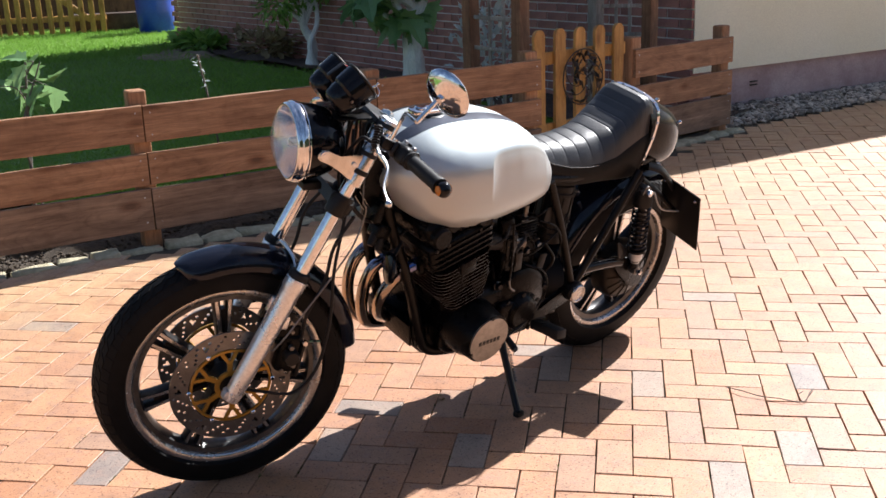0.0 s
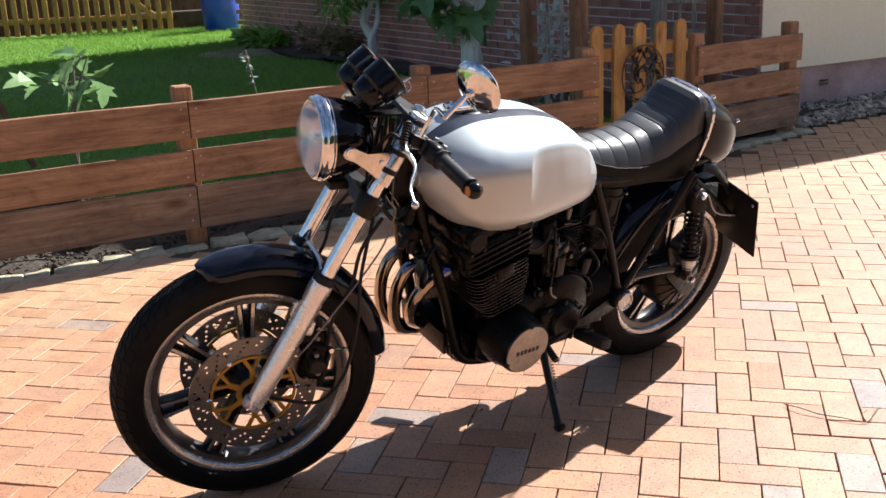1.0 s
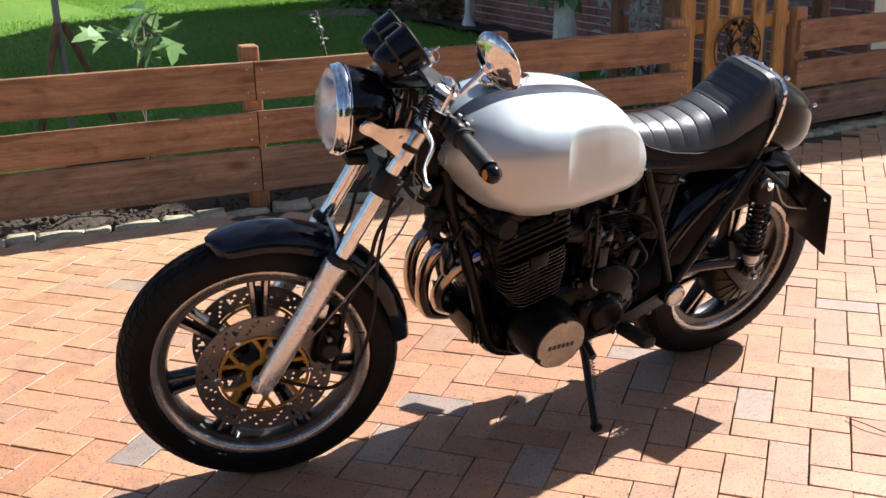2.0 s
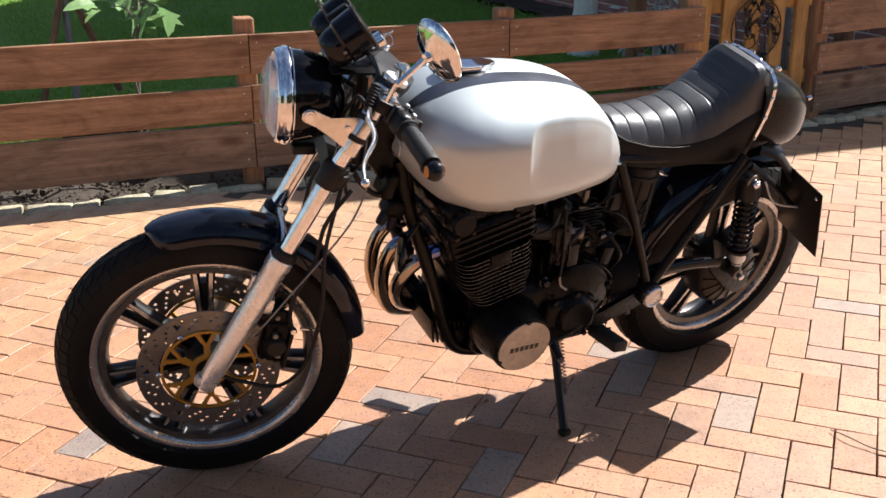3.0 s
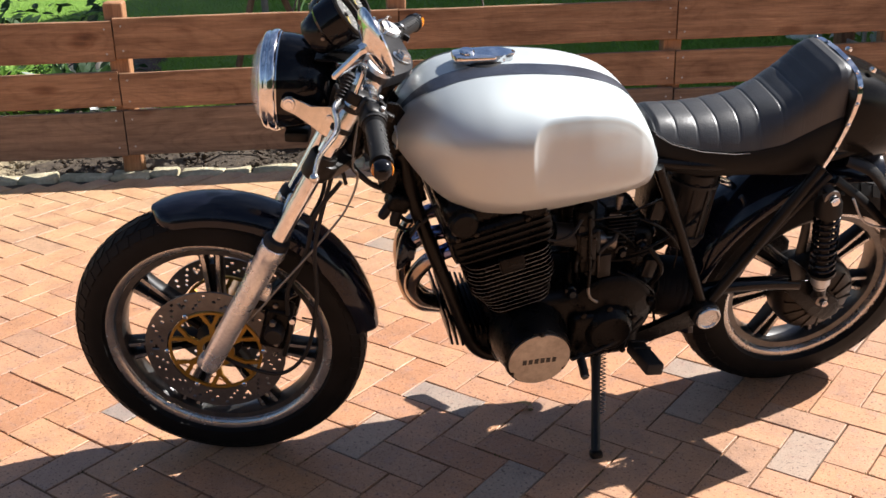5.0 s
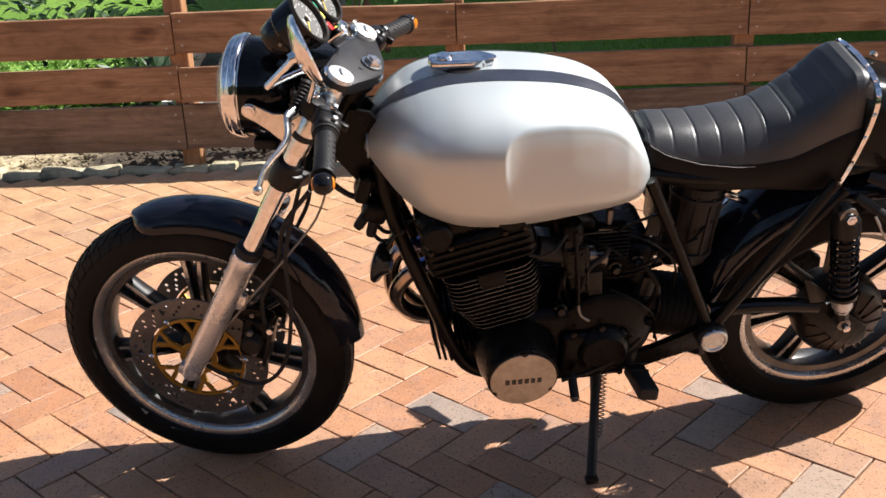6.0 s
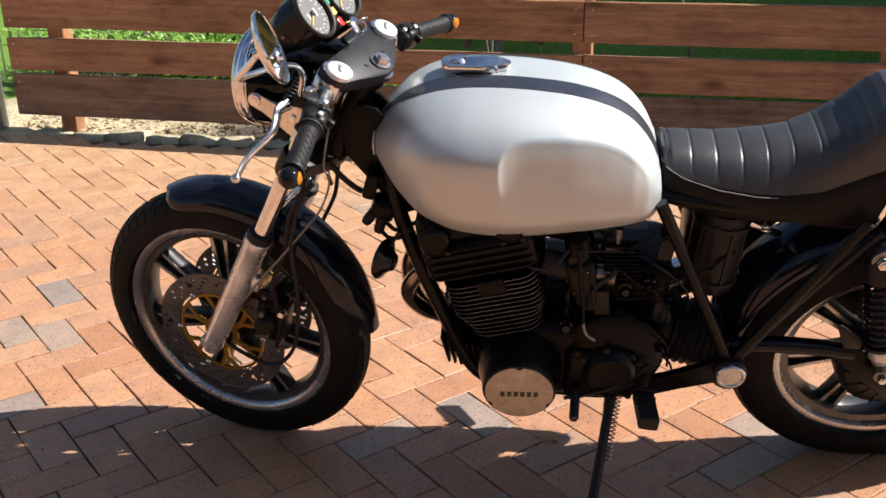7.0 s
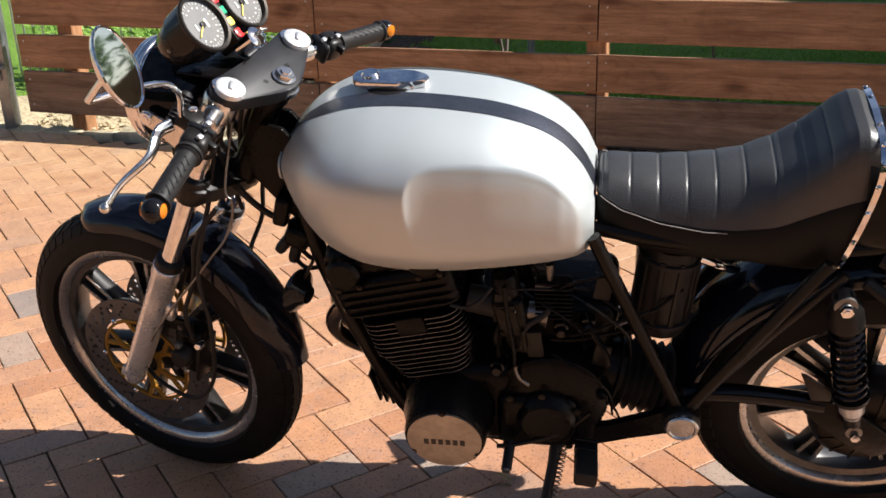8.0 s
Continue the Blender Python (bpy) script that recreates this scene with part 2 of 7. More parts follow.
def leather():
    m, nt, p = shader("black_vinyl")
    vo = nt.nodes.new("ShaderNodeTexVoronoi")
    tc = nt.nodes.new("ShaderNodeTexCoord")
    vo.inputs["Scale"].default_value = 420
    nt.links.new(tc.outputs["Object"], vo.inputs["Vector"])
    st = noise_node(nt, 9, 4, 0.6)
    col = ramp_node(nt, st.outputs[0], [(0.3, (0.022, 0.0222, 0.023)), (0.75, (0.038, 0.038, 0.039))])
    nt.links.new(col.outputs[0], p.inputs["Base Color"])
    p.inputs["Roughness"].default_value = 0.40
    p.inputs["Specular IOR Level"].default_value = 0.58
    bump_node(nt, p, vo.outputs["Distance"], 0.35, 0.0008)
    return m


def bed_material():
    """Dark garden earth that turns to pale sand towards one end of the fence."""
    m, nt, p = shader("bed_earth")
    fine = noise_node(nt, 45, 5, 0.7)
    big = noise_node(nt, 5, 4, 0.6)
    tc = nt.nodes.new("ShaderNodeTexCoord")
    sep = nt.nodes.new("ShaderNodeSeparateXYZ")
    nt.links.new(tc.outputs["Object"], sep.inputs[0])
    add = nt.nodes.new("ShaderNodeMath")
    add.operation = "ADD"
    nt.links.new(sep.outputs[0], add.inputs[0])
    nt.links.new(big.outputs[0], add.inputs[1])
    mr = nt.nodes.new("ShaderNodeMapRange")
    mr.inputs["From Min"].default_value, mr.inputs["From Max"].default_value = -0.15, -0.75
    nt.links.new(add.outputs[0], mr.inputs["Value"])
    dark = ramp_node(nt, fine.outputs[0], [(0.3, (0.022, 0.015, 0.010)), (0.7, (0.085, 0.062, 0.040))])
    sand = ramp_node(nt, fine.outputs[0], [(0.3, (0.24, 0.185, 0.105)), (0.7, (0.62, 0.52, 0.33))])
    nt.links.new(mix_node(nt, dark.outputs[0], sand.outputs[0], mr.outputs[0]), p.inputs["Base Color"])
    p.inputs["Roughness"].default_value = 0.95
    bump_node(nt, p, fine.outputs[0], 0.8, 0.015)
    return m


def heat_pipe():
    """Straw and bronze steel, blue towards the ports: heat tint, and sky reflection painted in."""
    m, nt, p = shader("heat_tinted_steel")
    n1 = noise_node(nt, 9, 3, 0.5)
    n2 = noise_node(nt, 120, 3, 0.6)
    col = ramp_node(nt, n1.outputs[0], [(0.3, (0.26, 0.22, 0.19)), (0.5, (0.42, 0.32, 0.23)), (0.7, (0.46, 0.43, 0.40))])
    tc = nt.nodes.new("ShaderNodeTexCoord")
    sep = nt.nodes.new("ShaderNodeSeparateXYZ")
    nt.links.new(tc.outputs["Object"], sep.inputs[0])
    # blue by height: heat colour on one header, painted sky reflection on two
    heat_and_sky = nt.nodes.new("ShaderNodeMapRange")
    heat_and_sky.inputs["From Min"].default_value, heat_and_sky.inputs["From Max"].default_value = 0.550, 0.595
    nt.links.new(sep.outputs["Z"], heat_and_sky.inputs["Value"])
    nt.links.new(mix_node(nt, col.outputs[0], (0.12, 0.16, 0.36), heat_and_sky.outputs[0]), p.inputs["Base Color"])
    p.inputs["Metallic"].default_value = 1
    p.inputs["Roughness"].default_value = 0.16
    bump_node(nt, p, n2.outputs[0], 0.05, 0.0005)
    return m


def grass_material():
    m, nt, p = shader("lawn_grass")
    n1 = noise_node(nt, 1.1, 5, 0.6, coords="Object")
    n2 = noise_node(nt, 60, 3, 0.7, coords="Object")
    geo = nt.nodes.new("ShaderNodeNewGeometry")
    a = ramp_node(nt, n1.outputs[0], [(0.3, (0.120, 0.235, 0.026)), (0.7, (0.185, 0.325, 0.046))])
    g = ramp_node(nt, n2.outputs[0], [(0.3, (0.55, 0.6, 0.5)), (0.7, (1.25, 1.2, 1.1))])
    nt.links.new(mix_node(nt, a.outputs[0], g.outputs[0], 0.8, "MULTIPLY"), p.inputs["Base Color"])
    p.inputs["Roughness"].default_value = 0.7
    p.inputs["Specular IOR Level"].default_value = 0.25
    bump_node(nt, p, n2.outputs[0], 0.9, 0.03)
    return m


def leaf_material(name, dark, light, rough=0.45):
    m, nt, p = shader(name)
    geo = nt.nodes.new("ShaderNodeNewGeometry")
    c = ramp_node(nt, geo.outputs["Random Per Island"], [(0.0, dark), (1.0, light)])
    n = noise_node(nt, 40, 3, 0.6)
    g = ramp_node(nt, n.outputs[0], [(0.3, (0.75, 0.75, 0.75)), (0.7, (1.15, 1.15, 1.15))])
    nt.links.new(mix_node(nt, c.outputs[0], g.outputs[0], 0.7, "MULTIPLY"), p.inputs["Base Color"])
    p.inputs["Roughness"].default_value = rough
    tr = nt.nodes.new("ShaderNodeBsdfTranslucent")
    nt.links.new(c.outputs[0], tr.inputs["Color"])
    mx = nt.nodes.new("ShaderNodeMixShader")
    mx.inputs[0].default_value = 0.35
    nt.links.new(p.outputs[0], mx.inputs[1])
    nt.links.new(tr.outputs[0], mx.inputs[2])
    nt.links.new(mx.outputs[0], nt.nodes["Material Output"].inputs["Surface"])
    return m


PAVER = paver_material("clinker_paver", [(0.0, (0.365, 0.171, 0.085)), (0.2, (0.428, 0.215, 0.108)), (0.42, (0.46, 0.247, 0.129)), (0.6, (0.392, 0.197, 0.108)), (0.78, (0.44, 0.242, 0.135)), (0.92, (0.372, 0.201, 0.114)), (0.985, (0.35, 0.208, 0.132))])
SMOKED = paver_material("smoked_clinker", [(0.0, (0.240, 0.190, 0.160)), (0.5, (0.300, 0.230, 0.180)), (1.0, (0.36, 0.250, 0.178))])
JOINT = surface("joint_sand", (0.030, 0.024, 0.017), (0.10, 0.075, 0.050), 3.0, 0.95, fine=150, bump=0.6, depth=0.004)
FENCE_WOOD = plank_material("stained_fence_wood", (0.235, 0.122, 0.064), (0.48, 0.278, 0.155), 0, 0.62)
OLD_WOOD = plank_material("weathered_fence_wood", (0.16, 0.104, 0.068), (0.35, 0.24, 0.165), 0, 0.75)
POST_WOOD = plank_material("stained_post_wood", (0.25, 0.120, 0.055), (0.52, 0.28, 0.142), 2, 0.62)
GATE_WOOD = plank_material("honey_stained_wood", (0.36, 0.185, 0.045), (0.60, 0.35, 0.11), 2, 0.55)
TRELLIS_WOOD = plank_material("brown_trellis_wood", (0.20, 0.095, 0.05), (0.42, 0.23, 0.125), 2, 0.7)
SHED_WOOD = plank_material("dark_shed_wood", (0.055, 0.030, 0.020), (0.12, 0.070, 0.045), 2, 0.8)
GREY_WOOD = plank_material("weathered_wood", (0.26, 0.235, 0.20), (0.50, 0.46, 0.40), 2, 0.8)
TANK = silver_paint()
BLACK = surface("gloss_black_paint", (0.004, 0.004, 0.005), (0.008, 0.008, 0.010), 8, 0.10, 0, fine=200, bump=0.02, rough_var=0.05, coat=0.03, spec=0.22)
NAVY = surface("dark_navy_paint", (0.004, 0.005, 0.009), (0.008, 0.009, 0.016), 8, 0.12, 0, fine=200, bump=0.015, rough_var=0.05, coat=0.06, spec=0.30)
STRIPE = surface("blue_grey_stripe", (0.055, 0.060, 0.078), (0.085, 0.092, 0.115), 10, 0.36, 0.75, fine=160, bump=0.02, coat=0.35)
TAIL_PAINT = surface("old_black_paint", (0.004, 0.004, 0.0038), (0.009, 0.008, 0.007), 10, 0.16, 0, fine=160, bump=0.03, rough_var=0.05, spec=0.10)
SATIN = surface("satin_black", (0.006, 0.0055, 0.005), (0.014, 0.012, 0.011), 14, 0.40, 0, fine=160, bump=0.12, depth=0.001, spec=0.22)
ENGINE = surface("sooty_black_casting", (0.0022, 0.0020, 0.0020), (0.006, 0.0052, 0.0048), 16, 0.28, 0, fine=70, bump=0.5, depth=0.003, spec=0.11)
RUSTY = surface("brown_black_paint", (0.003, 0.0028, 0.0026), (0.009, 0.007, 0.006), 20, 0.3, 0, fine=150, bump=0.15, depth=0.001, spec=0.16)
CHROME = surface("chrome", (0.70, 0.70, 0.71), (0.82, 0.82, 0.83), 12, 0.07, 1, fine=90, bump=0.02, rough_var=0.04)
POLISHED = surface("polished_aluminium", (0.62, 0.60, 0.57), (0.76, 0.74, 0.71), 18, 0.24, 1, fine=120, bump=0.05, rough_var=0.08)
COVER = surface("dulled_cover_plate", (0.27, 0.25, 0.225), (0.38, 0.35, 0.315), 22, 0.36, 0.9, fine=90, bump=0.05, rough_var=0.08)
CAST_ALU = surface("cast_aluminium", (0.42, 0.43, 0.44), (0.56, 0.57, 0.58), 12, 0.36, 0.6, fine=140, bump=0.08, depth=0.001)
SLIDER = surface("bare_cast_slider", (0.69, 0.70, 0.71), (0.77, 0.78, 0.79), 12, 0.28, 0.8, fine=140, bump=0.02, depth=0.001)
RIM_ALU = surface("worn_rim_lip", (0.42, 0.415, 0.405), (0.60, 0.59, 0.575), 18, 0.26, 0.9, fine=120, bump=0.08)
FIN_EDGE = surface("dull_fin_edge", (0.12, 0.118, 0.115), (0.20, 0.195, 0.19), 18, 0.4, 0.5, fine=120, bump=0.05)
RIM_DARK = surface("grey_rim_barrel", (0.085, 0.085, 0.085), (0.16, 0.158, 0.155), 16, 0.36, 0.9, fine=120, bump=0.06)
HUB = surface("dull_hub_metal", (0.014, 0.012, 0.010), (0.032, 0.027, 0.023), 12, 0.42, 0.8, fine=120, bump=0.1)
YOKE = surface("satin_black_yoke", (0.006, 0.006, 0.007), (0.012, 0.012, 0.014), 14, 0.42, 0, fine=160, bump=0.05, spec=0.35)
STEEL = surface("disc_steel", (0.13, 0.125, 0.12), (0.22, 0.21, 0.20), 10, 0.34, 0.85, fine=120, bump=0.06)
GOLD = surface("gold_anodised", (0.34, 0.19, 0.030), (0.47, 0.275, 0.05), 14, 0.4, 0.75, fine=160, bump=0.06)
RUBBER = surface("black_rubber", (0.007, 0.007, 0.007), (0.014, 0.013, 0.013), 20, 0.55, 0, fine=180, bump=0.2, depth=0.001, spec=0.25)
TYRE = tread_rubber()
VINYL = leather()
SKIRT = surface("matt_black_vinyl", (0.004, 0.004, 0.004), (0.008, 0.007, 0.006), 12, 0.50, 0, fine=220, bump=0.15, depth=0.0008, spec=0.14)
PIPE = heat_pipe()
AMBER = plain("amber_lens", (0.95, 0.30, 0.02), 0.15, transmission=0.55, ior=1.45)
SEAM = plain("pale_thread", (0.20, 0.19, 0.18), 0.7)
REFLECTOR = surface("lamp_reflector", (0.74, 0.75, 0.77), (0.84, 0.85, 0.87), 20, 0.14, 0.95, fine=60, bump=0.05)
PANE = thin_glass()
LENS = fluted_glass()
MIRROR = plain("mirror_glass", (0.80, 0.82, 0.80), 0.03, metal=1.0)
CAP_WHITE = surface("bright_fork_cap", (0.72, 0.72, 0.71), (0.84, 0.84, 0.83), 20, 0.42, 0.6, fine=120, bump=0.04)
DIAL = surface("grey_dial", (0.105, 0.103, 0.097), (0.145, 0.142, 0.134), 30, 0.5, 0, bump=0)
WHITE = plain("white_print", (0.75, 0.75, 0.72), 0.5)
RED = plain("red_lens", (0.55, 0.03, 0.03), 0.3)
GREEN = plain("green_lens", (0.03, 0.30, 0.16), 0.3)
YELLOW = plain("yellow_needle", (0.85, 0.62, 0.10), 0.5)
PRINT_SLOT = plain("black_letters_and_slots", (0.015, 0.014, 0.013), 0.5)
RENDER = surface("cream_render", (0.88, 0.87, 0.63), (0.93, 0.92, 0.70), 1.4, 0.85, fine=140, bump=0.12, depth=0.002)
PLINTH = surface("red_brown_plinth", (0.34, 0.225, 0.215), (0.56, 0.45, 0.43), 3, 0.8, fine=60, bump=0.3, depth=0.004)
WALL_BRICK = surface("dark_red_brick", (0.22, 0.095, 0.075), (0.44, 0.20, 0.155), 3, 0.75, fine=80, bump=0.4, depth=0.004)
MORTAR = surface("grey_mortar", (0.68, 0.65, 0.61), (0.82, 0.79, 0.74), 6, 0.9, fine=90, bump=0.4, depth=0.003)
ROOF = surface("dark_roof_tile", (0.10, 0.05, 0.04), (0.18, 0.09, 0.07), 4, 0.8, fine=40)
GRASS = grass_material()
SOIL = surface("dry_soil", (0.16, 0.115, 0.07), (0.40, 0.315, 0.21), 2.5, 0.95, fine=40, bump=0.8, depth=0.02)
BED = bed_material()
MULCH = surface("dark_mulch", (0.035, 0.022, 0.015), (0.10, 0.065, 0.045), 6, 0.95, fine=50, bump=0.9, depth=0.02)
COBBLE = surface("mossy_kerb_stone", (0.24, 0.21, 0.12), (0.60, 0.52, 0.36), 11, 0.9, fine=60, bump=0.9, depth=0.010)
STONE = leaf_material("gravel_stone", (0.20, 0.16, 0.125), (0.82, 0.72, 0.60), 0.85)
HEDGE_BLOCKER = surface("dark_blocker_hedge", (0.012, 0.026, 0.008), (0.055, 0.085, 0.030), 5, 0.8, fine=30, bump=0.8, depth=0.03)
BARREL = surface("blue_plastic", (0.005, 0.035, 0.30), (0.01, 0.06, 0.42), 4, 0.4, fine=40, bump=0.05)
LEAF = leaf_material("shrub_leaf", (0.14, 0.29, 0.045), (0.34, 0.52, 0.11))
LEAF_DARK = leaf_material("dark_leaf", (0.022, 0.055, 0.018), (0.07, 0.13, 0.04))
LEAF_FIG = leaf_material("fig_leaf", (0.12, 0.24, 0.10), (0.30, 0.46, 0.17), 0.4)
PETAL = leaf_material("pink_petal", (0.50, 0.10, 0.18), (0.75, 0.45, 0.50), 0.6)
HERB = leaf_material("silver_herb", (0.42, 0.47, 0.44), (0.66, 0.70, 0.66), 0.6)
MOSS = leaf_material("joint_moss", (0.035, 0.045, 0.012), (0.14, 0.17, 0.04), 0.9)
DRY = leaf_material("dry_stalk", (0.22, 0.16, 0.08), (0.40, 0.32, 0.17), 0.8)
BARK = surface("grey_bark", (0.09, 0.075, 0.06), (0.22, 0.19, 0.155), 20, 0.9, fine=110, bump=0.7, depth=0.004, stretch=(1, 1, 0.3))
WHITEWASH = surface("limewashed_bark", (0.66, 0.64, 0.56), (0.93, 0.91, 0.85), 10, 0.9, fine=70, bump=0.6, depth=0.006, stretch=(1, 1, 0.35))
GALVANISED = surface("galvanised_steel", (0.22, 0.235, 0.245), (0.36, 0.375, 0.38), 14, 0.45, 0.8, fine=80, bump=0.08)
IRON = surface("dark_iron", (0.03, 0.026, 0.024), (0.085, 0.07, 0.06), 16, 0.5, 0.7, fine=90, bump=0.2)

# ---- mesh helpers ----


def part(name, bm, material, parent=None, label="", sharp=38, smooth=True):
    """Links a bmesh as one mesh object, under its thing or part where one is given."""
    bm.normal_update()
    bmesh.ops.recalc_face_normals(bm, faces=bm.faces)
    limit = radians(sharp)
    for f in bm.faces:
        f.smooth = smooth
    for e in bm.edges:
        if len(e.link_faces) == 2 and e.calc_face_angle(0) > limit:
            e.smooth = False
    me = bpy.data.meshes.new(name)
    bm.to_mesh(me)
    bm.free()
    for mat in material if isinstance(material, (list, tuple)) else (material,):
        me.materials.append(mat)
    ob = new(name, me)
    if parent:
        ob.parent = parent
    if label:
        tagged(ob, label)
    return ob


def thing(name, label, category, group="", kind="", at=None):
    ob = new(name)
    ob.empty_display_size = 0.1
    if at is not None:
        ob.matrix_world = at
    return tagged(ob, label, category, group, kind)


def axis_matrix(origin, axis, up=(0, 0, 1)):
    """z runs along the axis from the origin."""
    z = Vector(axis).normalized()
    u = Vector(up)
    if abs(z.dot(u.normalized())) > 0.98:
        u = Vector((1, 0, 0)) if abs(z.x) < 0.9 else Vector((0, 1, 0))
    x = u.cross(z).normalized()
    y = z.cross(x)
    m = Matrix((x, y, z)).transposed().to_4x4()
    m.translation = Vector(origin)
    return m


def lathe(profile, n=32, m=None, bm=None, closed=False):
    """A turned body: (radius, height) pairs round z, carried by m."""
    bm = bm or bmesh.new()
    m = m or Matrix()
    rings = []
    for r, h in profile:
        if r < 1e-6:
            rings.append([bm.verts.new(m @ Vector((0, 0, h)))])
        else:
            rings.append([bm.verts.new(m @ Vector((r * math.cos(2 * math.pi * k / n), r * math.sin(2 * math.pi * k / n), h))) for k in range(n)])
    pairs = list(zip(rings, rings[1:])) + ([(rings[-1], rings[0])] if closed else [])
    for a, b in pairs:
        for k in range(n):
            vs = [a[k % len(a)], a[(k + 1) % n % len(a)], b[(k + 1) % n % len(b)], b[k % len(b)]]
            vs = list(dict.fromkeys(vs))
            if len(vs) > 2:
                bm.faces.new(vs)
    return bm


def spline(pts, k=6):
    """Points along a smooth line through the given ones."""
    p = [Vector(q) for q in pts]
    p = [p[0] * 2 - p[1]] + p + [p[-1] * 2 - p[-2]]
    out = []
    for i in range(1, len(p) - 2):
        for j in range(k):
            t = j / k
            a, b, c, d = p[i - 1:i + 3]
            out.append(0.5 * ((2 * b) + (c - a) * t + (2 * a - 5 * b + 4 * c - d) * t * t + (3 * b - a - 3 * c + d) * t ** 3))
    return out + [p[-2]]


def tube(pts, r, n=10, bm=None, m=None, flat=1.0):
    """A swept round bar; r is one radius or one for each point."""
    bm = bm or bmesh.new()
    pts = [Vector(p) for p in pts]
    rs = list(r) if isinstance(r, (list, tuple)) else [r] * len(pts)
    side = None
    rings = []
    for i, p in enumerate(pts):
        d = (pts[min(i + 1, len(pts) - 1)] - pts[max(i - 1, 0)]).normalized()
        if side is None:
            side = d.orthogonal().normalized()
        side = (side - d * side.dot(d)).normalized()
        other = d.cross(side)
        ring = []
        for k in range(n):
            a = 2 * math.pi * k / n
            v = p + rs[i] * (math.cos(a) * side + flat * math.sin(a) * other)
            ring.append(bm.verts.new(m @ v if m else v))
        rings.append(ring)
    for a, b in zip(rings, rings[1:]):
        for k in range(n):
            bm.faces.new((a[k], a[(k + 1) % n], b[(k + 1) % n], b[k]))
    bm.faces.new(rings[0][::-1])
    bm.faces.new(rings[-1])
    return bm


def block(size, m=None, bevel=0.0, segments=2, bm=None):
    """A box with rounded edges about the origin of m."""
    own = bmesh.new()
    bmesh.ops.create_cube(own, size=1)
    for v in own.verts:
        v.co = Vector((v.co.x * size[0], v.co.y * size[1], v.co.z * size[2]))
    if bevel:
        bmesh.ops.bevel(own, geom=own.edges[:], offset=bevel, segments=segments, profile=0.5, affect="EDGES")
    if m:
        own.transform(m)
    if bm is None:
        return own
    me = bpy.data.meshes.new("tmp")
    own.to_mesh(me)
    own.free()
    bm.from_mesh(me)
    bpy.data.meshes.remove(me)
    return bm


def loft(rings, caps=True, closed=True, bm=None):
    """A skin over rings of equally many points."""
    bm = bm or bmesh.new()
    vs = [[bm.verts.new(p) for p in ring] for ring in rings]
    n = len(vs[0])
    for a, b in zip(vs, vs[1:]):
        for k in range(n if closed else n - 1):
            bm.faces.new((a[k], a[(k + 1) % n], b[(k + 1) % n], b[k]))
    if caps and closed:
        bm.faces.new(vs[0][::-1])
        bm.faces.new(vs[-1])
    return bm


def plate(outline, thick, m=None, bevel=0.0, bm=None):
    """A flat plate cut to an outline in x and y, of the given thickness along z."""
    bm = bm or bmesh.new()
    m = m or Matrix()
    top = [bm.verts.new(m @ Vector((x, y, thick / 2))) for x, y in outline]
    low = [bm.verts.new(m @ Vector((x, y, -thick / 2))) for x, y in outline]
    n = len(outline)
    bm.faces.new(top)
    bm.faces.new(low[::-1])
    for k in range(n):
        bm.faces.new((low[k], low[(k + 1) % n], top[(k + 1) % n], top[k]))
    if bevel:
        bmesh.ops.bevel(bm, geom=[e for e in bm.edges], offset=bevel, segments=2, profile=0.5, affect="EDGES")
    return bm


def lerp_table(table, x):
    """Smooth value at x from rows of (x, value)."""
    return float(np.interp(x, [a for a, _ in table], [b for _, b in table]))


def step(a, b, x):
    t = min(1, max(0, (x - a) / (b - a)))
    return t * t * (3 - 2 * t)

# ---- the setting: ground, pavement, lawn, house ----


def fence_y(x):
    """The line of the garden fence."""
    return 2.41 - 0.143 * x if x < 3.2 else 1.952


def sheet(points, z, nx=1, m=None):
    bm = bmesh.new()
    bm.faces.new([bm.verts.new((x, y, z)) for x, y in points])
    return bm


bm = bmesh.new()
bmesh.ops.create_grid(bm, x_segments=8, y_segments=8, size=300)
for v in bm.verts:
    v.co.z = -0.06
ground = tagged(part("ground", bm, SOIL), "bare sandy earth reaching out to the horizon", "ground", kind="structure")

# uneven sheet of sand that carries the pavers
bm = bmesh.new()
bmesh.ops.create_grid(bm, x_segments=90, y_segments=50, size=1)
for v in bm.verts:
    x, y = 2.2 + v.co.x * 9.3, -2.05 + v.co.y * 4.55
    y = min(y, fence_y(x) - 0.02) if x < 4 else min(y, 2.12 - 0.09 * max(0, x - 5))
    v.co = Vector((x, y, -0.0105 + 0.004 * noise.noise(Vector((x * 2.5, y * 2.5, 0)))))
pavement = tagged(part("pavement", bm, JOINT), "orange clinker pavers laid in herringbone with sandy joints", "pavement", kind="structure")

# lawn behind the fence, gently uneven
bm = bmesh.new()
bmesh.ops.create_grid(bm, x_segments=60, y_segments=60, size=1)
for v in bm.verts:
    s, t = (v.co.x + 1) / 2, (v.co.y + 1) / 2
    y = (fence_y(-9 + 14.1 * s) + 0.55) * (1 - t) + 16.5 * t
    x = -9 + (14.1 + 2.6 * step(11.6, 12.3, y)) * s
    v.co = Vector((x, y, 0.005 + 0.03 * noise.noise(Vector((x * 0.5, y * 0.5, 3))) - 0.03 * step(0.05, 0, t)))
lawn = tagged(part("lawn", bm, GRASS), "short mown green lawn with a few worn spots", "lawn", kind="structure")


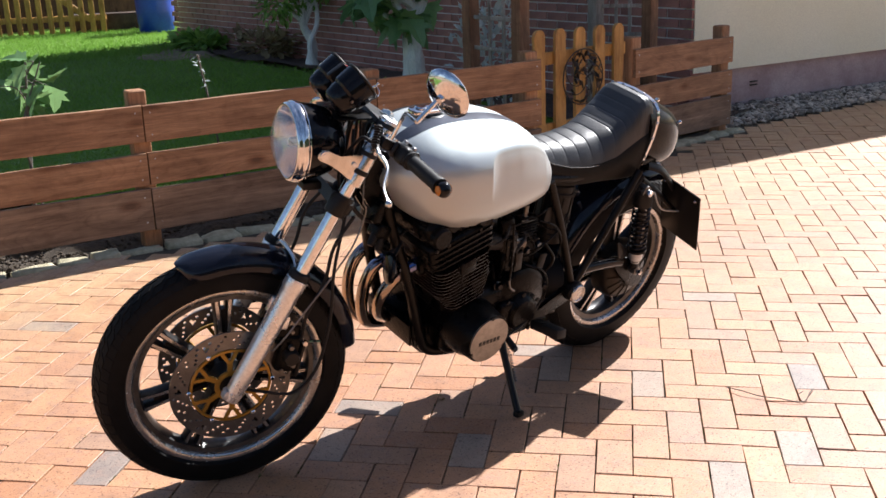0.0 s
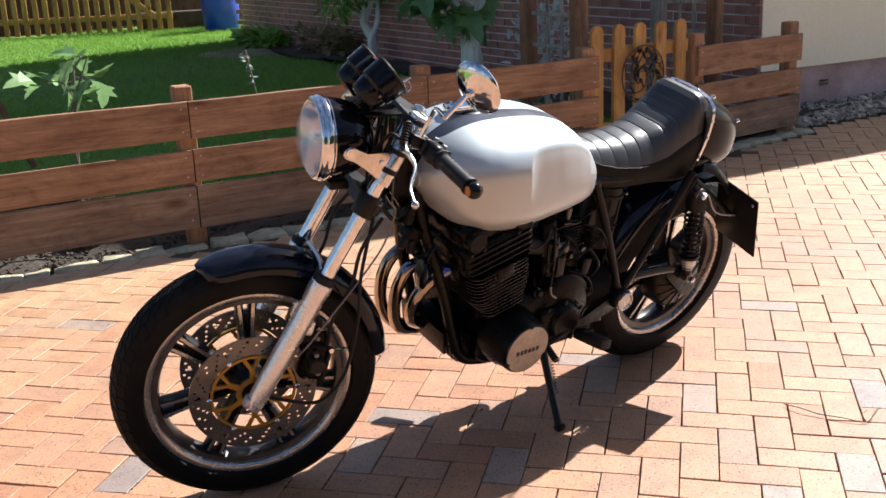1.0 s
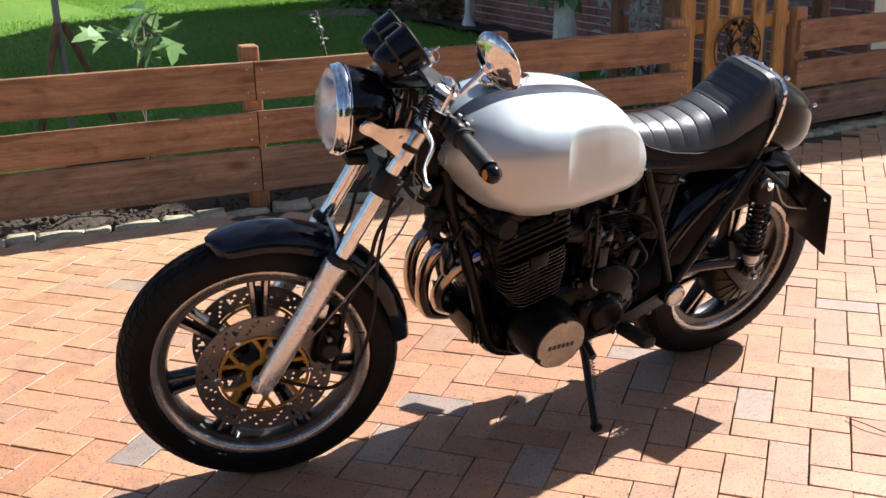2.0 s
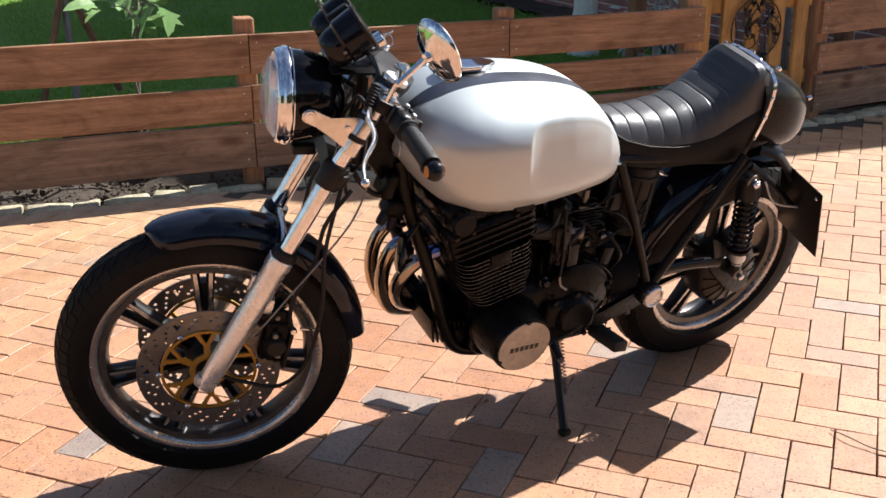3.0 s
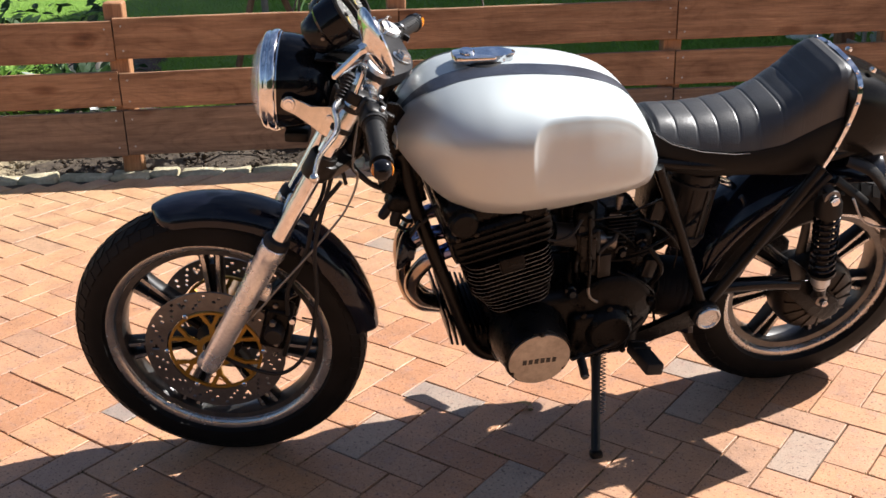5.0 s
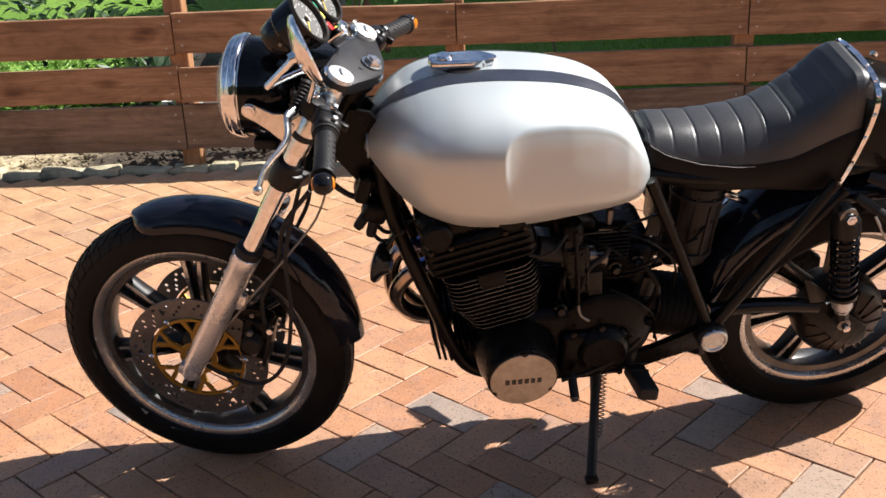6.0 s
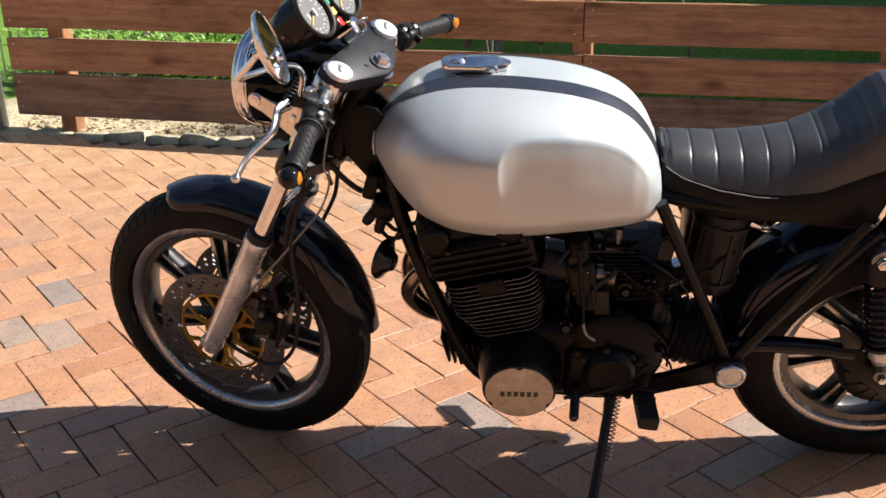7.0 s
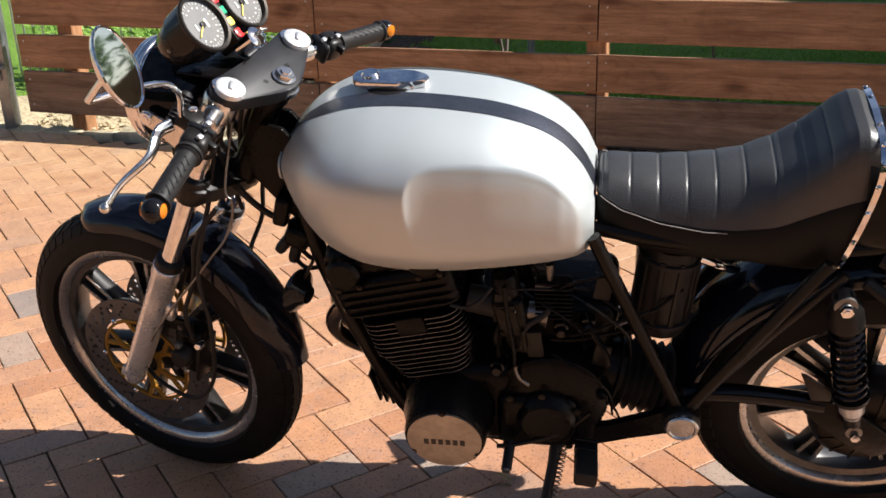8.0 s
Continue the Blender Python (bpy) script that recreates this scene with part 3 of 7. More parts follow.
def blades(name, n, spot, height, width, material, label, category, seed, lean=0.5):
    rng = random.Random(seed)
    verts, faces = [], []
    for _ in range(n):
        x, y, z = spot(rng)
        a, h = rng.uniform(0, 6.283), height * rng.uniform(0.5, 1.3)
        w = width * rng.uniform(0.7, 1.3)
        lx, ly = rng.gauss(0, lean) * h, rng.gauss(0, lean) * h
        k = len(verts)
        verts += [(x - w * math.cos(a), y - w * math.sin(a), z), (x + w * math.cos(a), y + w * math.sin(a), z), (x + 0.4 * lx, y + 0.4 * ly, z + 0.6 * h), (x + lx, y + ly, z + h)]
        faces += [(k, k + 1, k + 2), (k + 1, k + 3, k + 2)]
    me = bpy.data.meshes.new(name)
    me.from_pydata(verts, [], faces)
    me.materials.append(material)
    return tagged(new(name, me), label, category, kind="stuff")


GRASS_BLADE = leaf_material("grass_blade", (0.145, 0.290, 0.028), (0.27, 0.46, 0.075), 0.6)


def lawn_spot(rng):
    x = rng.uniform(-1.5, 4.6)
    return x, fence_y(x) + 0.56 + abs(rng.gauss(0, 2.2)), 0.0


def lawn_far_spot(rng):
    return rng.uniform(0.5, 5.2), rng.uniform(4, 12), 0.0


def lawn_end_spot(rng):
    return rng.uniform(2.5, 7.2), rng.uniform(11, 15.6), 0.0


def edge_spot(rng):
    x = rng.uniform(-0.1, 3.2)
    return x, fence_y(x) + rng.uniform(0.55, 0.95), 0.0


blades("grass", 90000, lawn_spot, 0.032, 0.0022, GRASS_BLADE, "short green grass blades behind the fence", "grass", 1)
blades("grass", 26000, lawn_far_spot, 0.045, 0.004, GRASS_BLADE, "mown grass of the lawn further off", "grass", 2)
blades("grass", 22000, lawn_end_spot, 0.05, 0.005, GRASS_BLADE, "sunlit grass at the end of the lawn", "grass", 4)
blades("tall_grass", 3800, edge_spot, 0.11, 0.0022, GRASS_BLADE, "longer uncut grass along the fence foot", "grass", 3, 0.35)

# beds: pale sand under the fence at one end, dark mulch along the brick wall
bm = bmesh.new()
bmesh.ops.create_grid(bm, x_segments=70, y_segments=14, size=1)
for v in bm.verts:
    x = -3.2 + 6.6 * (v.co.x + 1) / 2
    t = (v.co.y + 1) / 2
    y = fence_y(x) + 0.02 + 0.60 * t
    v.co = Vector((x, y, -0.012 + 0.05 * noise.noise(Vector((x * 4, y * 6, 1))) * step(0, 0.2, t) + 0.02 * noise.noise(Vector((x * 17, y * 17, 1)))))
tagged(part("bed_soil", bm, BED), "dry crumbly earth along the foot of the fence, sandy at one end", "soil", kind="structure")
bm = bmesh.new()
bmesh.ops.create_grid(bm, x_segments=24, y_segments=50, size=1)
for v in bm.verts:
    y = 2.2 + 9.3 * (v.co.y + 1) / 2
    edge = 4.60 + 0.60 * step(3.0, 7.5, y) + 0.45 * step(8.8, 11.2, y) + 0.05 * math.sin(y * 1.7)
    x = edge + (6.15 - edge) * (v.co.x + 1) / 2
    v.co = Vector((x, y, 0.035 + 0.05 * noise.noise(Vector((x * 3, y * 3, 5)))))
tagged(part("bed_mulch", bm, MULCH), "dark bark mulch bed along the brick wall", "mulch bed", kind="structure")


bm = bmesh.new()
bmesh.ops.create_grid(bm, x_segments=20, y_segments=14, size=1)
for v in bm.verts:
    x, y = v.co.x * 0.55, v.co.y * 0.62
    rim = 1 - (x / 0.55) ** 2 - (y / 0.62) ** 2 + 0.35 * noise.noise(Vector((x * 4, y * 4, 2)))
    v.co = Vector((5.0 + x, 10.25 + y, -0.03 + 0.050 * step(-0.1, 0.5, rim)))
tagged(part("bare_patch", bm, SOIL), "worn brown patch of bare earth in the lawn", "soil", kind="structure")


bm = bmesh.new()
bmesh.ops.create_grid(bm, x_segments=36, y_segments=30, size=1)
for v in bm.verts:
    x, y = -1.15 + 1.05 * v.co.x, 4.55 + 1.2 * v.co.y
    rim = min(1 - abs(v.co.x), 1 - abs(v.co.y)) + 0.12 * noise.noise(Vector((x * 4, y * 4, 7)))
    v.co = Vector((x, y, -0.05 + 0.085 * step(0.0, 0.14, rim) + 0.02 * noise.noise(Vector((x * 9, y * 9, 2)))))
tagged(part("flower_bed", bm, MULCH), "dark crumbly earth of a flower bed in the lawn", "flower bed", kind="structure")


def clod(rng, size, flat=0.6, sub=1):
    """A rough broken stone."""
    bm = bmesh.new()
    bmesh.ops.create_icosphere(bm, subdivisions=sub, radius=1)
    off = Vector((rng.uniform(0, 50), rng.uniform(0, 50), 0))
    for v in bm.verts:
        d = 1 + 0.45 * noise.noise(v.co * 1.3 + off)
        v.co = Vector((v.co.x * size[0], v.co.y * size[1], v.co.z * size[2] * flat)) * d
    return bm


def scatter_stones(name, n, spot, size, material, label, category, seed, sub=1):
    rng = random.Random(seed)
    proto = []
    for _ in range(12):
        b = clod(rng, (1, rng.uniform(0.6, 1), rng.uniform(0.5, 0.9)), 0.8, sub)
        b.verts.index_update()
        proto.append(([v.co.copy() for v in b.verts], [[v.index for v in f.verts] for f in b.faces]))
        b.free()
    verts, faces = [], []
    for _ in range(n):
        pv, pf = rng.choice(proto)
        x, y, z = spot(rng)
        s = size * math.exp(rng.gauss(0, 0.35))
        m = Matrix.Translation((x, y, z)) @ Euler((rng.uniform(-0.5, 0.5), rng.uniform(-0.5, 0.5), rng.uniform(0, 6.28))).to_matrix().to_4x4() @ Matrix.Scale(s, 4)
        k = len(verts)
        verts += [tuple(m @ v) for v in pv]
        faces += [[i + k for i in f] for f in pf]
    me = bpy.data.meshes.new(name)
    me.from_pydata(verts, [], faces)
    me.materials.append(material)
    return tagged(new(name, me), label, category, kind="stuff")


def sand_spot(rng):
    x = rng.uniform(-1.9, 3.2)
    return x, fence_y(x) + rng.uniform(0.03, 0.45), 0.0


scatter_stones("crumbs", 1500, sand_spot, 0.010, BED, "small clods and pebbles in the dry bed", "pebbles", 11)

# house: cream rendered front with a red-brown plinth, brick end wall, gable roof
HX, HY = 5.30, 2.475
EAVE, RIDGE = 3.95, 7.1


def front_y(x):
    return HY - 0.172 * (x - HX)


def slab(corners, z0, z1, bm=None):
    bm = bm or bmesh.new()
    low = [bm.verts.new((x, y, z0)) for x, y in corners]
    top = [bm.verts.new((x, y, z1)) for x, y in corners]
    bm.faces.new(low[::-1])
    bm.faces.new(top)
    for k in range(len(corners)):
        j = (k + 1) % len(corners)
        bm.faces.new((low[k], low[j], top[j], top[k]))
    return bm


wall_front = tagged(part("wall_front", slab([(HX + 0.02, front_y(HX + 0.02)), (14, front_y(14)), (14.1, front_y(14) + 0.34), (HX + 0.12, front_y(HX) + 0.36)], 0.335, EAVE), RENDER), "smooth cream rendered house wall", "wall", kind="structure")
plinth = tagged(part("plinth", slab([(HX + 0.05, front_y(HX) + 0.035), (14, front_y(14) + 0.04), (14.1, front_y(14) + 0.34), (HX + 0.12, front_y(HX) + 0.36)], -0.05, 0.335), PLINTH), "red-brown painted plinth with pale salt stains", "plinth", kind="structure")
vent_x = 5.98
# solid black blocks paint the shade inside the vent slots
for k in range(2):
    bm = block((0.075, 0.012, 0.011), pose(vent_x, front_y(vent_x) + 0.036, 0.185 + 0.026 * k, 0, 0, -9.8), 0.003)
    part("vent_slot_shade", bm, PRINT_SLOT, plinth, "black block for the shade in an air vent slot")


def brick_x(y):
    """The line of the brick end wall."""
    return HX + 0.02 + 0.062 * (y - HY)


END = 11.9
wall_brick = tagged(part("wall_brick", slab([(brick_x(HY) + 0.012, HY + 0.1), (brick_x(END) + 0.012, END), (brick_x(END) + 0.35, END), (brick_x(HY) + 0.35, HY + 0.1)], -0.05, EAVE), MORTAR), "dark red brick wall with pale grey joints", "wall", kind="structure")
bm = bmesh.new()
prof = [(HY, EAVE), ((HY + END) / 2, RIDGE), (END, EAVE)]
a = [bm.verts.new((brick_x(y) + 0.02, y, z)) for y, z in prof]
b = [bm.verts.new((brick_x(y) + 0.34, y, z)) for y, z in prof]
bm.faces.new(a)
bm.faces.new(b[::-1])
for k in range(3):
    bm.faces.new((a[k], a[(k + 1) % 3], b[(k + 1) % 3], b[k]))
tagged(part("wall_gable", bm, WALL_BRICK), "dark red brick gable above the end wall", "wall", kind="structure")
bm = bmesh.new()
for y0, z0, y1, z1 in ((HY - 0.05, EAVE - 0.02, (HY + END) / 2, RIDGE + 0.02), (END + 0.05, EAVE - 0.02, (HY + END) / 2, RIDGE + 0.02)):
    quad = []
    for x in (0.0, 10.0):
        quad += [(brick_x(y0) + x, y0 - 0.172 * x), (brick_x(y1) + x, y1 - 0.172 * x)]
    lo = [bm.verts.new((q[0], q[1], z)) for q, z in zip((quad[0], quad[1], quad[3], quad[2]), (z0, z1, z1, z0))]
    hi = [bm.verts.new((v.co.x, v.co.y, v.co.z + 0.12)) for v in lo]
    bm.faces.new(lo)
    bm.faces.new(hi)
    for k in range(4):
        bm.faces.new((lo[k], lo[(k + 1) % 4], hi[(k + 1) % 4], hi[k]))
tagged(part("roof", bm, ROOF), "dark tiled gable roof of the house", "roof", kind="structure")
tagged(part("wall_back", slab([(brick_x(END), END - 0.3), (15, END - 2.0), (15, END - 1.7), (brick_x(END), END)], -0.05, EAVE), RENDER), "cream rendered rear wall of the house", "wall", kind="structure")

# loose stones between plinth and paving


def strip_spot(rng):
    x = rng.uniform(5.02, 11)
    t = rng.random()
    y0 = 2.02 - 0.10 * (x - 5.2)
    return x, y0 * (1 - t) + (front_y(x) + 0.03) * t, 0.005 + 0.05 * t


scatter_stones("gravel_strip", 6500, strip_spot, 0.0165, STONE, "loose grey-brown broken stones along the house", "gravel", 21)

# ---- garden fence ----
PLANKS = ((0.515, 0.175, 0.69), (0.31, 0.154, 0.464), (0.088, 0.204, 0.292))


def fence_bay(parent, x0, x1, y_of, seed, lift=0.0):
    """Three boards of one bay; they face the pavement and end at the posts."""
    rng = random.Random(seed)
    p0, p1 = Vector((x0, y_of(x0), 0)), Vector((x1, y_of(x1), 0))
    length = (p1 - p0).length
    turn = math.degrees(math.atan2(p1.y - p0.y, p1.x - p0.x))
    for low, h, _ in PLANKS:
        bm = bmesh.new()
        n = 26
        rows = []
        for k in range(n + 1):
            x = -length / 2 + 0.003 + (length - 0.006) * k / n
            w0 = 0.003 * noise.noise(Vector((x * 3, seed, low)))
            w1 = 0.003 * noise.noise(Vector((x * 3, seed + 5, low)))
            bow = 0.004 * noise.noise(Vector((x * 0.8, seed + 9, low)))
            r = 0.003
            rows.append([Vector((x, yy + bow, zz)) for yy, zz in ((-0.011, -h / 2 + r + w0), (-0.011 + r, -h / 2 + w0), (0.011 - r, -h / 2 + w0), (0.011, -h / 2 + r + w0), (0.011, h / 2 - r + w1), (0.011 - r, h / 2 + w1), (-0.011 + r, h / 2 + w1), (-0.011, h / 2 - r + w1))])
        ob = part("plank", loft(rows, bm=bm), OLD_WOOD if low < 0.2 else FENCE_WOOD, parent, "greyed lowest board" if low < 0.2 else "")
        ob.matrix_basis = pose(*((p0 + p1) / 2 + Vector((0, 0, low + h / 2 + lift + rng.uniform(-0.004, 0.004)))), 0, rng.uniform(-0.25, 0.25), turn)
        for end in (-1, 1):
            for dz in (-0.3, 0.3):
                s = part("screw", lathe([(0, 0.0025), (0.0035, 0.002), (0.0045, 0)], 8, axis_matrix((end * (length / 2 - 0.035), -0.0115, dz * h), (0, -1, 0))), CAST_ALU, ob)


def post(parent, x, y, top, size=0.085, low=-0.15, turn=-8.2):
    bm = block((size, size, top - low), Matrix.Translation((0, 0, (top + low) / 2)), 0.010, 3)
    ob = part("post", bm, POST_WOOD, parent)
    ob.matrix_basis = pose(x, y, 0, 0, 0, turn)
    return ob


fence = thing("garden_fence", "low fence of reddish-brown stained boards on posts", "fence")
for k, (x0, x1) in enumerate(((-1.83, -0.305), (-0.305, 0.905), (0.905, 2.135), (2.135, 3.205))):
    fence_bay(fence, x0, x1, fence_y, k + 1)
for x, top in ((-1.57, 0.70), (-0.29, 0.757), (0.905, 0.757), (2.135, 0.735), (3.16, 0.74)):
    post(fence, x, fence_y(x) + 0.056, top)
side_fence = thing("side_fence", "short length of reddish-brown board fence beside the gate", "fence")
fence_bay(side_fence, 4.03, 5.05, fence_y, 8, -0.025)
post(side_fence, 4.07, 2.01, 0.74, turn=0)
post(side_fence, 5.0, 2.01, 0.735, turn=0)

# picket gate with a round wrought ornament
gate = thing("garden_gate", "honey-coloured picket gate with rounded tops", "gate")
for k in range(5):
    x = 3.222 + 0.172 * k
    top = 0.852 - 0.0035 * k
    outline = [(-0.043, 0.10), (0.043, 0.10), (0.043, top - 0.043)] + [(0.043 * math.cos(a), top - 0.043 + 0.043 * math.sin(a)) for a in np.linspace(0.2, math.pi - 0.2, 9)] + [(-0.043, top - 0.043)]
    part("picket", plate(outline, 0.022, pose(x, 1.985, 0, 90, 0, 0)), GATE_WOOD, gate)
for z in (0.26, 0.68):
    part("rail", block((0.80, 0.024, 0.075), Matrix.Translation((3.60, 2.010, z)), 0.004), GATE_WOOD, gate)
part("gate_post", block((0.085, 0.085, 0.88), Matrix.Translation((4.095, 2.03, 0.29)), 0.01), POST_WOOD, gate)
wreath = thing("iron_wreath", "round dark iron wreath of leaves hung on the gate", "ornament")
part("ring", tube([(3.57 + 0.172 * math.cos(a), 1.958, 0.55 + 0.165 * math.sin(a)) for a in np.linspace(0, 6.283, 40)], 0.0045, 6), IRON, wreath)
rng = random.Random(5)
for k in range(46):
    q, r = rng.uniform(0, 6.283), rng.uniform(0.03, 0.15)
    m = Matrix.Translation((3.57 + r * math.cos(q), 1.958 + rng.uniform(-0.012, 0.004), 0.55 + r * math.sin(q))) @ Euler((rng.uniform(0, 3), rng.uniform(0, 3), rng.uniform(0, 3))).to_matrix().to_4x4()
    part("iron_leaf", plate([(-0.03, 0), (-0.012, 0.009), (0.012, 0.009), (0.03, 0), (0.012, -0.009), (-0.012, -0.009)], 0.003, m), IRON, wreath)
for k in range(7):
    q = 0.9 * k
    part("scroll", tube([(3.57 + (0.168 - 0.022 * j) * math.cos(q + 0.30 * j), 1.957, 0.55 + (0.162 - 0.022 * j) * math.sin(q + 0.30 * j)) for j in range(7)], 0.0035, 6), IRON, wreath)

# kerb of uneven stones in front of the fence
kerb = tagged(new("kerb"), "row of rough mossy stones edging the paving", "kerb", kind="structure")
rng = random.Random(31)
x = -2.6
while x < 5.1:
    w = rng.uniform(0.11, 0.22)
    size = (w, rng.uniform(0.075, 0.115), 0.07)
    bm = block(size, None, 0.012, 2)
    bmesh.ops.subdivide_edges(bm, edges=bm.edges[:], cuts=1, use_grid_fill=True)
    for v in bm.verts:
        c = v.co.copy()
        v.co += 0.016 * Vector((noise.noise(c * 14 + Vector((x * 7, 0, 0))), noise.noise(c * 14 + Vector((x * 7, 9, 0))), 0.8 * noise.noise(c * 17 + Vector((x * 7, 0, 9)))))
    ob = part("kerb_stone", bm, COBBLE, kerb, sharp=50)
    ob.matrix_basis = pose(x + w / 2, fence_y(x + w / 2) - 0.004 + rng.uniform(-0.012, 0.012), -0.022 + rng.uniform(-0.007, 0.007), rng.uniform(-4, 5), rng.uniform(-3, 3), -8 + rng.uniform(-6, 6))
    x += w + 0.006

# galvanised gate post at the far end of the fence
iron_gate = thing("steel_gate", "grey galvanised steel gate frame with a bolt", "gate")
part("upright", block((0.06, 0.06, 1.5), Matrix.Translation((-1.945, 2.685, 0.72)), 0.004), GALVANISED, iron_gate)
part("latch_plate", block((0.05, 0.012, 0.12), Matrix.Translation((-1.965, 2.648, 0.30)), 0.003), GALVANISED, iron_gate)
part("bolt", tube([(-1.99, 2.635, 0.31), (-1.91, 2.635, 0.31)], 0.009, 10), GALVANISED, iron_gate)
for k in range(4):
    part("bar", tube([(-2.06 - 0.11 * k, 2.69, 0.03), (-2.06 - 0.11 * k, 2.69, 1.4)], 0.011, 8), GALVANISED, iron_gate)
mesh_fence = thing("bar_fence", "pale steel bar fence further back", "fence")
for k in range(14):
    part("bar", tube([(-2.55 + 0.06 * k, 3.75, 0), (-2.55 + 0.06 * k, 3.75, 0.62)], 0.006, 6), CAST_ALU, mesh_fence)

# white pipe lying behind the fence
tagged(part("pipe", tube([(1.72, 3.52, 0.034), (2.12, 3.56, 0.036)], 0.022, 12), WHITE), "white plastic pipe lying in the grass", "pipe")
trough = tagged(part("planter", block((0.42, 0.2, 0.20), pose(0.42, 3.22, 0.10, 0, 0, -8), 0.015), SATIN), "black plastic plant trough on the lawn edge", "planter")

tagged(part("white_board", block((0.22, 0.10, 0.03), pose(-0.46, 3.60, 0.045, 0, 4, 8), 0.004), WHITE), "short white painted board lying on the lawn", "board")

# far end of the garden
far_fence = thing("picket_fence", "pale honey picket fence at the end of the lawn", "fence")
for k in range(21):
    x, y = 5.97 - 0.140 * k, 14.75 + 0.087 * k
    part("picket", block((0.085, 0.02, 0.95), pose(x, y, 0.49, 0, 0, -31.9), 0.006), GATE_WOOD, far_fence)
for z in (0.25, 0.75):
    part("rail", block((3.4, 0.03, 0.09), pose(4.585, 15.645, z, 0, 0, -31.9), 0.005), GATE_WOOD, far_fence)
part("brace", block((1.1, 0.03, 0.09), pose(5.45, 15.11, 0.55, 0, 38, -31.9), 0.005), GATE_WOOD, far_fence)
barrel = thing("rain_barrel", "bright blue plastic rain barrel", "barrel")
part("drum", lathe([(0, 0), (0.25, 0), (0.275, 0.03), (0.295, 0.3), (0.302, 0.34), (0.298, 0.38), (0.305, 0.6), (0.298, 0.8), (0.28, 0.95), (0.2, 0.98), (0, 0.98)], 32, Matrix.Translation((6.53, 13.98, 0.0))), BARREL, barrel)
part("band", lathe([(0.298, 0.66), (0.312, 0.675), (0.312, 0.70), (0.298, 0.715)], 32, Matrix.Translation((6.53, 13.98, 0.0))), BARREL, barrel)
shed = tagged(part("shed_wall", slab([(0, 17.2), (9.5, 16.4), (9.5, 16.7), (0, 17.5)], -0.05, 2.4), SHED_WOOD), "dark brown timber wall closing the garden", "shed wall", kind="structure")
tagged(part("low_wall", block((1.3, 0.25, 0.35), pose(6.2, 15.0, 0.12, 0, 0, -25), 0.02), MULCH), "low dark garden wall behind the barrel", "wall", kind="structure")

# trellis panels between the pergola posts
for a, b in ((Vector((3.54, 2.89, 0)), Vector((3.485, 2.44, 0))), (Vector((4.605, 2.73, 0)), Vector((4.755, 2.49, 0)))):
    tr = thing("trellis", "weathered grey lath trellis between timber posts", "trellis", "trellises")
    run = (b - a).length
    at = Matrix.Translation((a + b) / 2) @ Matrix.Rotation(math.atan2(b.y - a.y, b.x - a.x), 4, "Z")
    for k in range(2):
        part("upright", block((0.024, 0.016, 2.02), at @ Matrix.Translation((run * (k - 0.5) / 3, 0.012, 1.0)), 0.003), GREY_WOOD, tr)
    for k in range(9):
        part("slat", block((run + 0.01, 0.014, 0.026), at @ Matrix.Translation((0, -0.004, 0.285 + 0.195 * k)), 0.003), GREY_WOOD, tr)
for x, y, h, mat, lab in ((4.58, 2.77, 2.2, GREY_WOOD, "grey"), (3.48, 2.40, 2.2, TRELLIS_WOOD, "brown"), (3.54, 2.93, 2.2, TRELLIS_WOOD, "brown"), (4.78, 2.45, 2.2, TRELLIS_WOOD, "brown")):
    tagged(part("pergola_post", block((0.085, 0.085, h), Matrix.Translation((x, y, h / 2 - 0.05)), 0.008), mat), lab + " square timber post of a pergola", "post", "pergola posts")

# ---- plants ----


def leaf_shape(kind):
    if kind == "fig":
        return [(0, 0), (0.18, 0.10), (0.42, 0.16), (0.30, 0.30), (0.46, 0.52), (0.22, 0.52), (0.16, 0.78), (0, 1), (-0.16, 0.78), (-0.22, 0.52), (-0.46, 0.52), (-0.30, 0.30), (-0.42, 0.16), (-0.18, 0.10)]
    return [(0, 0), (0.20, 0.25), (0.24, 0.5), (0.12, 0.8), (0, 1), (-0.12, 0.8), (-0.24, 0.5), (-0.20, 0.25)]


def foliage(bm, spots, size, kind, rng, droop=0.4):
    """Single bent leaves at the given places and directions."""
    for p, d in spots:
        s = size * rng.uniform(0.6, 1.25)
        d = (Vector(d) + Vector((rng.gauss(0, 0.5), rng.gauss(0, 0.5), rng.gauss(0, 0.4) - droop * 0.3))).normalized()
        side = d.cross(Vector((rng.gauss(0, 0.3), rng.gauss(0, 0.3), 1))).normalized()
        up = side.cross(d)
        vs = []
        for u, v in leaf_shape(kind):
            vs.append(bm.verts.new(Vector(p) + s * (u * side + v * d + (0.25 * abs(u) - droop * v * v * 0.6) * up)))
        mid = bm.verts.new(Vector(p) + s * (0.45 * d - droop * 0.12 * up))
        for k in range(len(vs)):
            bm.faces.new((mid, vs[k], vs[(k + 1) % len(vs)]))
    return bm


